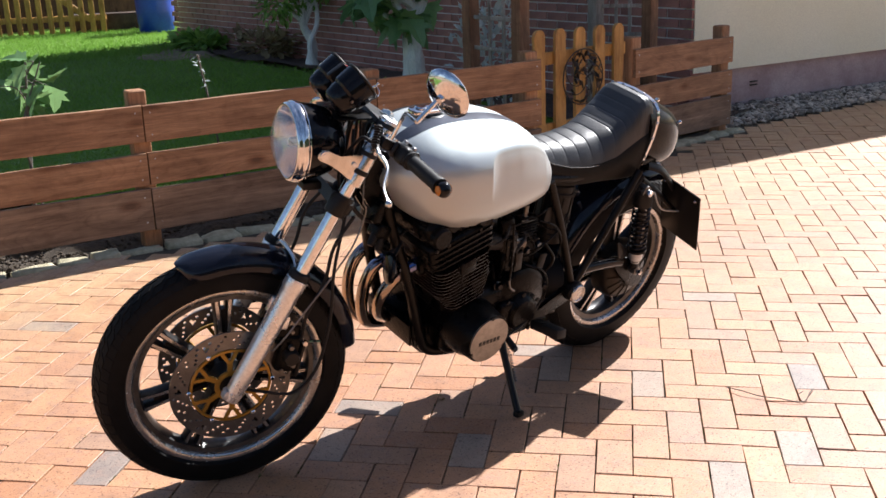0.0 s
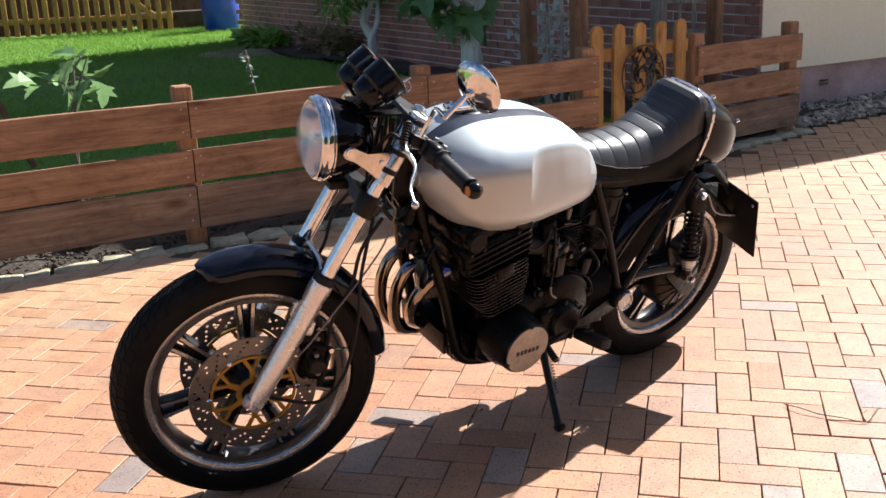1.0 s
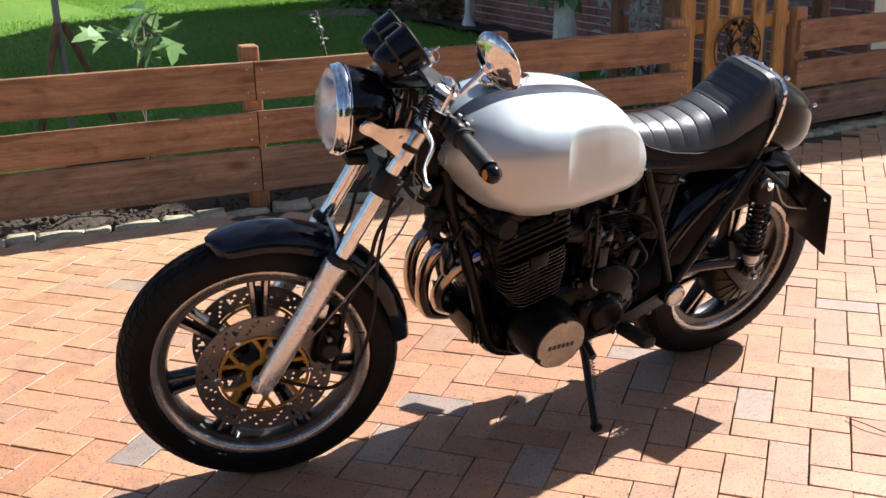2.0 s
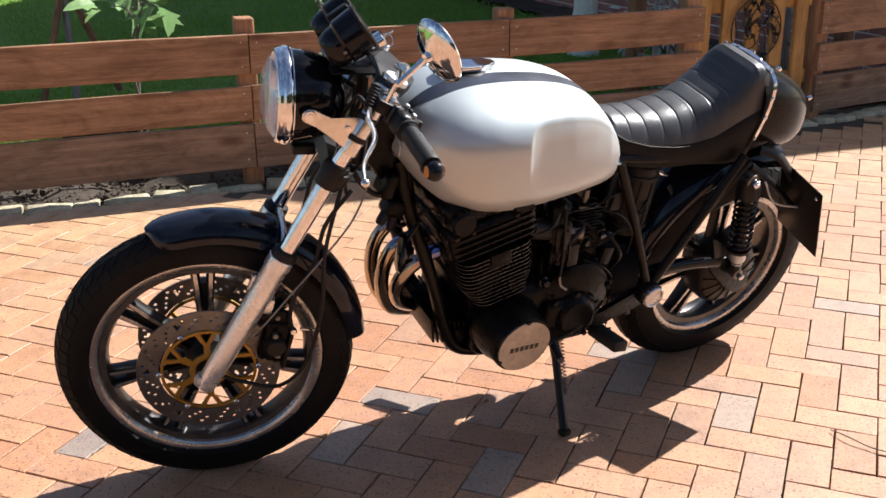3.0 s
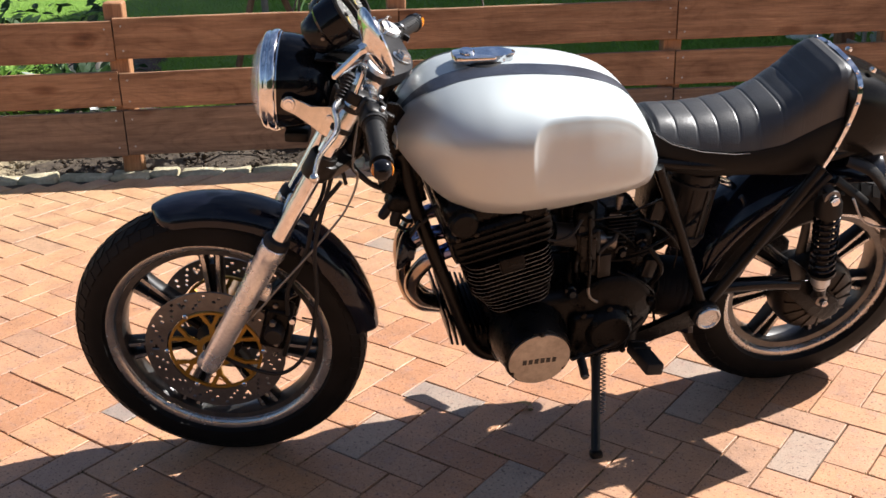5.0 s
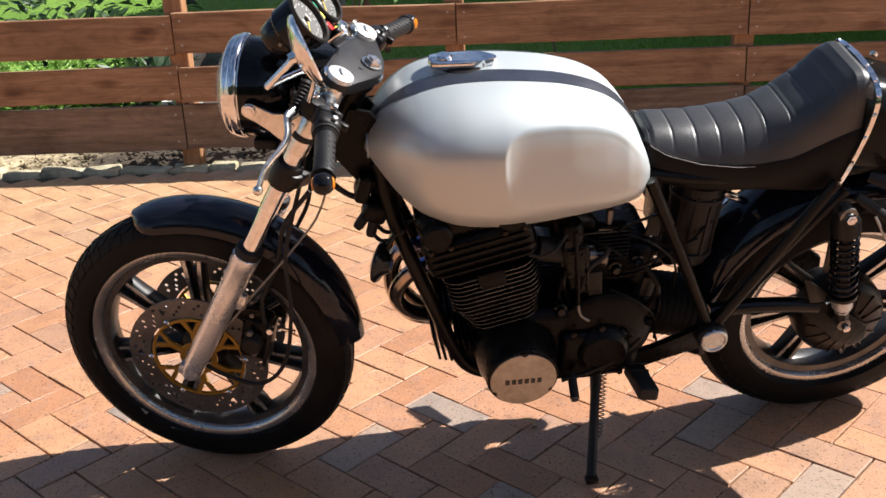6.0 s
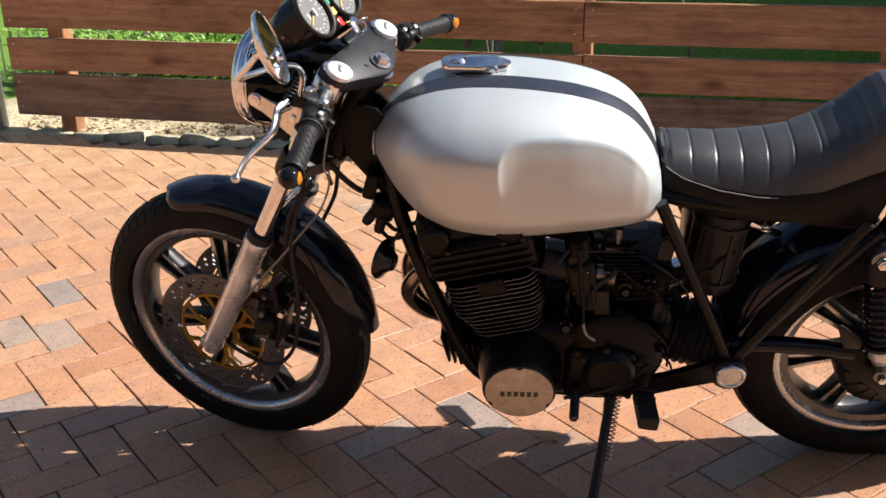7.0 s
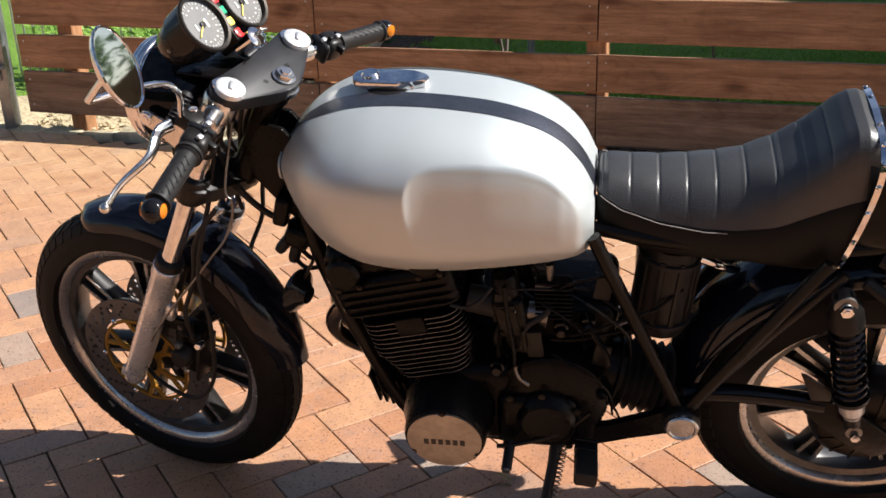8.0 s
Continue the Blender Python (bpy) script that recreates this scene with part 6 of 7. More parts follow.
def tank_point(x, u):
    """u runs from 0 at the top ridge to 1 at the belly, on one side."""
    zt, zb, w = smooth_table(TOP, x), smooth_table(LOW, x), smooth_table(WIDE, x)
    zm = zb + 0.50 * (zt - zb)
    a = u * math.pi
    s, c = math.sin(a), math.cos(a)
    if c >= 0:
        y, z = w * s ** 0.80, zm + (zt - zm) * c ** 0.80
    else:
        y, z = w * s ** 0.50, zm + (zm - zb) * -((-c) ** 0.66)
    # knee recess: a flatter panel falling from a soft edge
    if 0.634 < x < 0.936:
        ze = smooth_table(KNEE, x)
        if z < ze:
            if ze > zm:
                ye = w * math.sqrt(max(0.0, 1 - ((ze - zm) / (zt - zm)) ** 2.5)) ** 0.80
            else:
                ye = w * math.sqrt(max(0.0, 1 - ((zm - ze) / (zm - zb)) ** 3.0)) ** 0.50
            cut = y - (ye + 0.20 * (ze - z))
            if cut > 0:
                y -= 0.60 * cut * step(-0.020, 0.018, ze - z) * step(0.634, 0.648, x) * step(0.765, 0.890, z)
    return y, z


bm = bmesh.new()
xs = [0.386, 0.3875, 0.391, 0.397, 0.405, 0.415, 0.427] + list(np.linspace(0.44, 0.90, 180)) + [0.908, 0.916, 0.923, 0.930, 0.937, 0.942, 0.945, 0.946]
us = np.linspace(0, 1, 121)
rings = []
for x in xs:
    right = [tank_point(x, u) for u in us]
    rings.append([Vector((x, -y, z)) for y, z in right] + [Vector((x, y, z)) for y, z in right[-2:0:-1]])
tank = part("fuel_tank", loft(rings), TANK, bike, "brushed silver fuel tank with dark stripes", sharp=60)
for side in (-1, 1):
    rows = []
    for x in np.linspace(0.415, 0.943, 80):
        row = []
        for k in range(7):
            off = (-0.041, 0.108)[side > 0] + 0.044 * k / 6
            narrow = 0.35 + 0.65 * step(0.40, 0.50, x)
            off = off * narrow
            target = abs(off)
            lo, hi = 0.0, 0.5
            for _ in range(22):
                mid = (lo + hi) / 2
                if tank_point(x, mid)[0] < target:
                    lo = mid
                else:
                    hi = mid
            y, z = tank_point(x, lo)
            row.append(Vector((x, math.copysign(y, off), z)))
        rows.append(row)
    bm = bmesh.new()
    grid = [[bm.verts.new(p) for p in r] for r in rows]
    for a, b in zip(grid, grid[1:]):
        for k in range(6):
            bm.faces.new((a[k], a[k + 1], b[k + 1], b[k]))
    bm.normal_update()
    for v in bm.verts:
        n = v.normal if v.normal.z > 0 else -v.normal
        v.co += n * 0.0009
    part("stripe", bm, STRIPE, tank, "dark blue-grey stripe", sharp=80)
# welded flange round the nose of the tank
line = []
for u in np.linspace(0.10, 0.90, 40):
    y, z = tank_point(0.399, u)
    line.append((0.396, -y - 0.0025, z))
part("weld_flange", tube(line, 0.0022, 8), TANK, tank, "thin bright weld flange")
# filler cap: oblong lid with a hinge
CAPM = pose(0.592, 0.034, 0.985, -3, 1, 0)
cap = part("filler_cap", lathe([(0.044, -0.012), (0.044, 0.001), (0.040, 0.004), (0, 0.005)], 36, CAPM), SATIN, bike, "oblong chrome fuel filler cap")
outline = [(-0.056, -0.018), (-0.040, -0.024), (0.020, -0.026), (0.040, -0.016), (0.062, -0.012), (0.068, 0.0), (0.062, 0.012), (0.040, 0.016), (0.020, 0.026), (-0.040, 0.024), (-0.056, 0.018), (-0.060, 0.0)]
part("cap_lid", plate([(x * 1.06, y * 1.12) for x, y in outline], 0.015, CAPM @ Matrix.Translation((-0.004, 0, 0.011)), 0.004), CHROME, cap, "chrome cap lid")
part("cap_lock", lathe([(0, 0.026), (0.013, 0.0255), (0.016, 0.022), (0.016, 0.016)], 22, CAPM @ Matrix.Translation((-0.036, 0, 0))), CHROME, cap)
petcock = part("fuel_tap", lathe([(0, -0.022), (0.006, -0.022), (0.008, -0.016), (0.008, -0.004), (0.006, 0.0), (0.006, 0.010), (0.008, 0.012), (0.008, 0.035)], 12, pose(0.872, -0.120, 0.690)), STEEL, bike, "metal fuel tap")
part("tap_lever", block((0.03, 0.006, 0.006), pose(0.862, -0.134, 0.683, 0, 6, 0), 0.002), STEEL, petcock)
bar("fuel_hose", [(0.872, -0.12, 0.665), (0.868, -0.14, 0.63), (0.83, -0.15, 0.60), (0.82, -0.15, 0.55)], 0.006, RUBBER, petcock)

# ---- seat ----
SEAT = [(0.948, 0.832), (0.956, 0.850), (0.968, 0.857), (1.012, 0.855), (1.055, 0.853), (1.105, 0.855), (1.140, 0.859), (1.185, 0.867), (1.250, 0.886), (1.300, 0.918), (1.335, 0.955), (1.352, 0.968), (1.368, 0.970), (1.388, 0.962)]
SEAT_LOW = [(0.948, 0.838), (0.960, 0.830), (0.99, 0.814), (1.056, 0.796), (1.129, 0.789), (1.180, 0.790), (1.242, 0.802), (1.330, 0.846), (1.388, 0.866)]
SEAT_WIDE = [(0.948, 0.060), (0.960, 0.070), (0.990, 0.080), (1.056, 0.092), (1.129, 0.103), (1.242, 0.111), (1.330, 0.111), (1.388, 0.109)]
arc = [0.0]
fine = [(x, lerp_table(SEAT, x)) for x in np.linspace(0.948, 1.386, 400)]
for (xa, za), (xb, zb) in zip(fine, fine[1:]):
    arc.append(arc[-1] + math.hypot(xb - xa, zb - za))
rings = []
for i in range(400):
    x, z = fine[i]
    w, zl = lerp_table(SEAT_WIDE, x), lerp_table(SEAT_LOW, x)
    s = arc[i]
    rib_len = 0.0475
    ph = ((s + 0.0240) % rib_len) / rib_len
    ribbed = step(1.352, 1.338, x)
    groove = min(ph, 1 - ph) * rib_len
    puff = (0.0010 * math.sin(math.pi * ph) - 0.0015 * math.exp(-(groove / 0.0024) ** 2)) * ribbed
    ring = []
    for u in np.linspace(-1, 1, 25):
        e = abs(u) ** 2.6
        y = u * w * (1 - 0.02 * e)
        zz = z + puff * (1 - abs(u) ** 8) - (z - zl) * (abs(u) ** (3.3 + 4.5 * step(1.18, 1.33, x)))
        yy = y + math.copysign(0.5 * puff * abs(u) ** 4, u)
        ring.append(Vector((x, yy, zz)))
    ring += [Vector((x, w * 0.8, zl - 0.005)), Vector((x, -w * 0.8, zl - 0.005))]
    rings.append(ring)
seat = part("seat", loft(rings), VINYL, bike, "black vinyl solo seat with stitched cross rolls", sharp=60)
# stitched side skirt below the pad, and the moulded base
rings = []
for x in np.linspace(0.950, 1.378, 40):
    w = lerp_table(SEAT_WIDE, x) + 0.002
    zl = lerp_table(SEAT_LOW, x) + 0.004
    zb = 0.752 - 0.017 * step(0.95, 1.08, x) - 0.010 * step(1.20, 1.34, x)
    back = 0.034 * step(1.10, 1.378, x)
    half = [(0.0, -w + 0.004, zl), (0.15, -w - 0.006, zl - 0.02), (0.9, -w - 0.005, zb + 0.012), (1.0, -w + 0.002, zb)]
    rings.append([Vector((x - back * k, y, z)) for k, y, z in half] + [Vector((x - back * k, -y, z)) for k, y, z in half[::-1]])
part("seat_skirt", loft(rings), SKIRT, seat, "matt black seat skirt")
for side in (-1, 1):
    pts = [(x, side * (lerp_table(SEAT_WIDE, x) + 0.004), lerp_table(SEAT_LOW, x) + 0.003) for x in np.linspace(0.955, 1.165, 24)]
    part("piping", tube(pts, 0.0009, 6), SEAM, seat, "thin pale seam")
    # chrome trim strip with rivets round the hump
    pts = [Vector((1.346, side * 0.111, 0.722)), Vector((1.358, side * 0.119, 0.775)), Vector((1.371, side * 0.122, 0.835)), Vector((1.381, side * 0.120, 0.885)), Vector((1.387, side * 0.112, 0.925)), Vector((1.387, side * 0.094, 0.950)), Vector((1.386, side * 0.060, 0.962)), Vector((1.386, 0, 0.967))]
    line = spline(pts, 6)
    bm = bmesh.new()
    rows = []
    for i, p in enumerate(line):
        out = Vector((0.0, p.y, (p.z - 0.86) * 1.2)).normalized()
        rows.append([p + Vector((-0.0052, 0, -0.0015)), p + Vector((-0.0052, 0, -0.0015)) + out * 0.004, p + Vector((0.0052, 0, 0.0015)) + out * 0.004, p + Vector((0.0052, 0, 0.0015))])
    part("trim_strip", loft(rows, bm=bm), CHROME, seat, "chrome trim strip")
    for i in range(2, len(line), 6):
        p = line[i]
        out = Vector((0.0, p.y, (p.z - 0.86) * 1.2)).normalized()
        part("rivet", lathe([(0, 0.004), (0.0035, 0.003), (0.005, 0)], 10, axis_matrix(p + out * 0.004, out)), CHROME, seat)
# tail hump
HUMP = 0.238
rings = []
for k in range(26):
    t = k / 25
    x = 1.372 + HUMP * t
    f = math.sqrt(max(0.0, 1 - t ** 3.0))
    zc = 0.838 - 0.055 * t
    w = 0.117 * (0.10 + 0.90 * f)
    hu, hd = (0.118 - 0.004 * t) * (0.06 + 0.94 * f), 0.112 * (0.08 + 0.92 * f) * (1 - 0.12 * t)
    ring = []
    for j in range(40):
        a = 2 * math.pi * j / 40
        c, s = math.cos(a), math.sin(a)
        ring.append(Vector((x, w * math.copysign(abs(c) ** 0.72, c), zc + (hu if s > 0 else hd) * math.copysign(abs(s) ** 0.72, s))))
    rings.append(ring)
tail = part("tail_hump", loft(rings), TAIL_PAINT, bike, "gloss black seat hump", sharp=60)
for side in (-1, 1):
    screw_head((1.45, side * 0.05, 0.938), (0.3, 0, 1), 0.008, 0.010, CHROME, tail, "hump_bolt", hexed=False)
    part("tail_indicator", lathe([(0, 0.014), (0.010, 0.012), (0.012, 0.006), (0.011, -0.010), (0, -0.012)], 20, axis_matrix((1.586, side * 0.060, 0.850), (1, side * 0.3, 0.5)) @ Matrix.Scale(0.5, 4)), CHROME, tail, "small chrome lamp")

# ---- frame ----
frame_ob = bar("frame_backbone", [(0.44, 0, 0.875), (0.55, 0, 0.88), (0.75, 0, 0.83), (0.95, 0, 0.755)], 0.026, RUSTY, bike, "black painted tubular frame", n=14)
for side in (-1, 1):
    y = side
    bar("down_tube", [(0.412, y * 0.030, 0.82), (0.440, y * 0.060, 0.70), (0.478, y * 0.084, 0.59), (0.516, y * 0.092, 0.485), (0.550, y * 0.092, 0.385), (0.586, y * 0.094, 0.312), (0.640, y * 0.105, 0.290), (0.75, y * 0.120, 0.288), (0.90, y * 0.13, 0.295), (1.08, y * 0.14, 0.372)], 0.016, RUSTY, frame_ob, n=12)
    bar("side_tube", [(0.945, y * 0.125, 0.790), (1.022, y * 0.142, 0.618), (1.107, y * 0.152, 0.420)], 0.0125, RUSTY, frame_ob, n=12, k=3)
    bar("rear_tube", [(1.128, y * 0.152, 0.420), (1.215, y * 0.150, 0.572), (1.330, y * 0.140, 0.760)], 0.0125, RUSTY, frame_ob, n=12, k=3)
    bar("rear_brace", [(1.150, y * 0.140, 0.440), (1.25, y * 0.138, 0.590), (1.36, y * 0.135, 0.735)], 0.0085, SATIN, frame_ob, n=10, k=3)
    bar("seat_rail", [(0.93, y * 0.08, 0.778), (1.10, y * 0.095, 0.760), (1.35, y * 0.10, 0.760), (1.48, y * 0.09, 0.775)], 0.013, RUSTY, frame_ob, n=12)
    bar("head_gusset", [(0.435, y * 0.02, 0.885), (0.48, y * 0.05, 0.85), (0.60, y * 0.09, 0.79)], 0.015, RUSTY, frame_ob, n=10)
    pv = part("pivot_boss", lathe([(0, 0.0), (0.030, 0.0), (0.034, 0.004), (0.034, 0.05), (0.028, 0.055)], 32, axis_matrix((1.116, y * 0.178, 0.394), (0, -y, 0))), SATIN, frame_ob)
    part("pivot_cap", lathe([(0, 0.006), (0.022, 0.006), (0.0245, 0.009), (0.028, 0.009), (0.0305, 0.006), (0.0305, -0.002)], 36, axis_matrix((1.116, y * 0.178, 0.394), (0, y, 0))), RIM_ALU, frame_ob, "polished round pivot cover")
    bm = plate([(0.925, 0.315), (0.955, 0.305), (1.02, 0.335), (1.085, 0.350), (1.135, 0.365), (1.145, 0.400), (1.105, 0.425), (1.06, 0.392), (0.99, 0.366), (0.945, 0.352), (0.925, 0.345)], 0.016, Matrix(((1, 0, 0, 0), (0, 0, 1, y * 0.150), (0, 1, 0, 0), (0, 0, 0, 1))), 0.004)
    part("footrest_hanger", bm, ENGINE, frame_ob, "black cast footrest arm")
    peg = part("footpeg", block((0.042, 0.112, 0.030), pose(0.943, y * 0.238, 0.350, y * 12, 8, 0), 0.006), RUBBER, bike, "black rubber footpeg")
    for k in range(5):
        part("peg_rib", block((0.043, 0.006, 0.004), pose(0.943, y * (0.20 + 0.018 * k), 0.3665 - 0.0038 * k, y * 12, 8, 0), 0.0015), RUBBER, peg)

side_plane = Matrix(((1, 0, 0, 0), (0, 0, 1, 0), (0, 1, 0, 0), (0, 0, 0, 1)))
for y in (-0.030, 0.030):
    part("head_plate", plate([(0.330, 0.880), (0.336, 0.832), (0.361, 0.797), (0.388, 0.758), (0.440, 0.690), (0.470, 0.700), (0.450, 0.780), (0.440, 0.880), (0.405, 0.935), (0.366, 0.945)], 0.010, Matrix.Translation((0, y, 0)) @ side_plane, 0.002), ENGINE, frame_ob, "black steering head gusset")
coil_ob = part("ignition_coil", block((0.028, 0.060, 0.062), pose(0.384, -0.040, 0.776, 0, 16, 0), 0.008, 3), ENGINE, bike, "black ignition coil on the frame")
part("coil_foot", block((0.050, 0.050, 0.045), pose(0.404, -0.045, 0.715, 0, 22, 0), 0.012, 3), ENGINE, coil_ob)
part("coil_plug", lathe([(0, 0.028), (0.008, 0.026), (0.011, 0.018), (0.011, -0.01)], 14, axis_matrix((0.380, -0.055, 0.704), (-0.6, -0.3, -0.7))), RUBBER, coil_ob)
part("coil_plug", lathe([(0, 0.028), (0.008, 0.026), (0.011, 0.018), (0.011, -0.01)], 14, axis_matrix((0.398, -0.060, 0.690), (-0.3, -0.3, -0.9))), RUBBER, coil_ob)
bar("coil_lead", [(0.394, -0.064, 0.672), (0.412, -0.070, 0.655), (0.436, -0.075, 0.660), (0.46, -0.08, 0.685)], 0.0045, RUBBER, coil_ob, k=4)
bar("coil_lead", [(0.405, -0.050, 0.680), (0.425, -0.055, 0.664), (0.45, -0.05, 0.670), (0.50, -0.05, 0.70)], 0.0045, RUBBER, coil_ob, k=4)

# ---- engine ----
engine = part("engine", block((0.36, 0.33, 0.20), pose(0.79, 0, 0.400, 0, 0, 0), 0.035, 4), ENGINE, bike, "black three-cylinder engine")
part("sump", block((0.27, 0.20, 0.09), pose(0.71, 0, 0.322, 0, 0, 0), 0.025, 3), ENGINE, engine)
for k in range(8):
    part("sump_fin", block((0.006, 0.20, 0.075), pose(0.520 + 0.013 * k, 0, 0.372 - 0.004 * k, 0, -12, 0), 0.002), ENGINE, engine)
part("gearbox_hump", lathe([(0, 0.17), (0.085, 0.17), (0.105, 0.155), (0.11, 0.12), (0.11, -0.17), (0, -0.17)], 36, axis_matrix((0.875, 0, 0.425), (0, -1, 0))), ENGINE, engine)
part("clutch_cover", lathe([(0, 0.20), (0.045, 0.20), (0.055, 0.192), (0.062, 0.175), (0.062, 0.15)], 32, axis_matrix((0.868, 0, 0.400), (0, -1, 0))), ENGINE, engine)
part("shift_cover", block((0.15, 0.03, 0.13), pose(0.85, -0.172, 0.385, 0, 0, 0), 0.02, 4), ENGINE, engine)
for x, z in ((0.79, 0.33), (0.91, 0.335), (0.925, 0.43), (0.80, 0.455), (0.86, 0.465)):
    screw_head((x, -0.186, z), (0, -1, 0), 0.007, 0.006, HUB, engine, "cover_screw", hexed=False)
TILT_CYL = 14


def round_rect(hx, hy, r, n=5):
    return [(sx * (hx - r) + r * math.cos(q), sy * (hy - r) + r * math.sin(q)) for sx, sy, q0 in ((1, 1, 0.0), (-1, 1, math.pi / 2), (-1, -1, math.pi), (1, -1, 1.5 * math.pi)) for q in np.linspace(q0, q0 + math.pi / 2, n)]


CYL = pose(0.637, 0, 0.562, 0, -TILT_CYL, 0)
barrel_ob = part("cylinder_block", block((0.165, 0.295, 0.20), CYL, 0.02), ENGINE, engine, "black finned cylinder block")
for k in range(13):
    z = -0.073 + 0.0112 * k
    lx = 0.090 + (0.006 if k > 4 else 0.0) - 0.018 * step(5, 0, k)
    bm = plate(round_rect(lx, 0.1725, 0.034), 0.0011, CYL @ Matrix.Translation((0.004 * step(4, 0, k), 0, z)))
    for f in bm.faces:
        f.material_index = 1 if len(f.verts) == 4 else 0
    part("fin", bm, (ENGINE, FIN_EDGE), barrel_ob, "thin cooling fin with a bright edge")
part("cam_chain_boss", block((0.056, 0.02, 0.040), CYL @ Matrix.Translation((0.002, -0.168, 0.052)), 0.006, 2), ENGINE, barrel_ob)
HD = CYL @ Matrix.Translation((-0.004, 0, 0.120))
cyl_head = part("cylinder_head", block((0.225, 0.335, 0.085), HD, 0.018, 3), ENGINE, engine, "black cylinder head")
for k in range(4):
    part("head_fin", plate(round_rect(0.112 + 0.002 * (k % 2), 0.174, 0.03), 0.004, HD @ Matrix.Translation((0, 0, -0.030 + 0.018 * k))), ENGINE, cyl_head)
part("valve_cover", block((0.228, 0.318, 0.070), HD @ Matrix.Translation((0.004, 0, 0.072)), 0.024, 4), ENGINE, engine)
for x in (-0.075, 0.075):
    part("cam_end", lathe([(0, 0.012), (0.026, 0.012), (0.031, 0.006), (0.031, -0.01)], 28, axis_matrix(HD @ Vector((x, -0.166, 0.066)), HD.to_3x3() @ Vector((0, -1, 0)))), ENGINE, engine)
    for dz in (-0.02, 0.02):
        screw_head(HD @ Vector((x + dz, -0.17, 0.035)), (0, -1, 0), 0.006, 0.006, HUB, engine, "head_bolt")
for k in range(3):
    yy = (-0.10, 0.0, 0.10)[k]
    part("spark_plug_cap", tube([HD @ Vector((0.0, yy, 0.09)), HD @ Vector((-0.05, yy, 0.125))], 0.011, 10), RUBBER, engine)
# alternator cover with a polished disc; the maker's word stands as plain bars
ALT = axis_matrix((0.683, -0.160, 0.400), (0, -1, 0), (0, 0, 1))
part("alternator_cover", lathe([(0.088, -0.02), (0.086, 0.03), (0.078, 0.055), (0.0765, 0.080), (0.074, 0.086), (0, 0.086)], 56, ALT), ENGINE, engine, "round black alternator cover")
notched = []
for k in range(90):
    a = 2 * math.pi * k / 90
    r = 0.0695
    for c in (math.pi / 2, math.pi / 2 + 2.09, math.pi / 2 - 2.09):
        if abs((a - c + math.pi) % (2 * math.pi) - math.pi) < 0.075:
            r = 0.0625
    notched.append((r * math.cos(a), r * math.sin(a)))
face = part("cover_plate", plate(notched, 0.006, ALT @ Matrix.Translation((0, 0, 0.088)), 0.001), COVER, engine, "polished disc with a dark word in bars")
bm = bmesh.new()
for k in range(6):
    block((0.0088, 0.0125, 0.0012), ALT @ Matrix.Rotation(math.pi, 4, "Z") @ Matrix.Translation(((k - 2.5) * 0.0135, 0.004, 0.0916)), bm=bm)
part("word_bars", bm, PRINT_SLOT, engine, "plain dark bars in place of lettering", smooth=False)
for c in (math.pi / 2, math.pi / 2 + 2.09, math.pi / 2 - 2.09):
    screw_head(ALT @ Vector((0.067 * math.cos(c), 0.067 * math.sin(c), 0.085)), (0, -1, 0), 0.005, 0.005, HUB, engine, "cover_screw", hexed=False)
# carburettors with their stubs, levers and hoses
for k in range(3):
    y = (-0.125, 0.0, 0.125)[k]
    cb = part("carburettor", block((0.058, 0.060, 0.080), pose(0.803, y, 0.622, 0, -8, 0), 0.010, 3), ENGINE, bike, "small black carburettor")
    part("float_bowl", block((0.050, 0.048, 0.045), pose(0.812, y, 0.562, 0, -8, 0), 0.012, 3), ENGINE, cb)
    part("intake_stub", tube([(0.78, y, 0.632), (0.725, y, 0.645)], 0.026, 18), RUBBER, cb)
    part("slide_top", lathe([(0, 0.085), (0.020, 0.083), (0.025, 0.075), (0.025, 0.035)], 22, pose(0.803, y, 0.622, 0, -8, 0)), ENGINE, cb)
    part("side_cover", block((0.034, 0.004, 0.070), pose(0.800, y - 0.032, 0.620, 0, -8, 0), 0.0015), RUSTY, cb, "dull dark side plate")
    part("air_bell", lathe([(0.018, 0.0), (0.019, 0.02), (0.024, 0.034), (0.026, 0.036), (0.022, 0.030)], 22, axis_matrix((0.832, y, 0.618), (1, 0, -0.15))), STEEL, cb)
    for dx, dz in ((-0.012, -0.026), (0.012, 0.024), (-0.010, 0.028)):
        screw_head((0.80 + dx, y - 0.034, 0.62 + dz), (0, -1, 0), 0.0035, 0.004, HUB, cb, "jet_screw", hexed=False)
    part("throttle_link", tube([(0.825, y - 0.034, 0.60), (0.83, y - 0.036, 0.555)], 0.003, 8), HUB, cb)
bar("carb_rod", [(0.79, -0.155, 0.690), (0.83, -0.16, 0.698), (0.88, -0.15, 0.690)], 0.0018, HUB, bike, k=4)
bar("vent_hose", [(0.775, -0.16, 0.70), (0.750, -0.175, 0.675), (0.725, -0.165, 0.655), (0.70, -0.165, 0.66)], 0.0035, RUBBER, bike, k=4)
bar("oil_hose", [(0.795, -0.155, 0.698), (0.800, -0.163, 0.632), (0.808, -0.165, 0.560), (0.810, -0.165, 0.516)], 0.0042, ENGINE, bike, k=4)
bar("drain_pipe", [(0.810, -0.165, 0.520), (0.812, -0.167, 0.503), (0.819, -0.168, 0.487), (0.835, -0.170, 0.475)], 0.0038, STEEL, bike, "metal end of the oil hose", k=5)
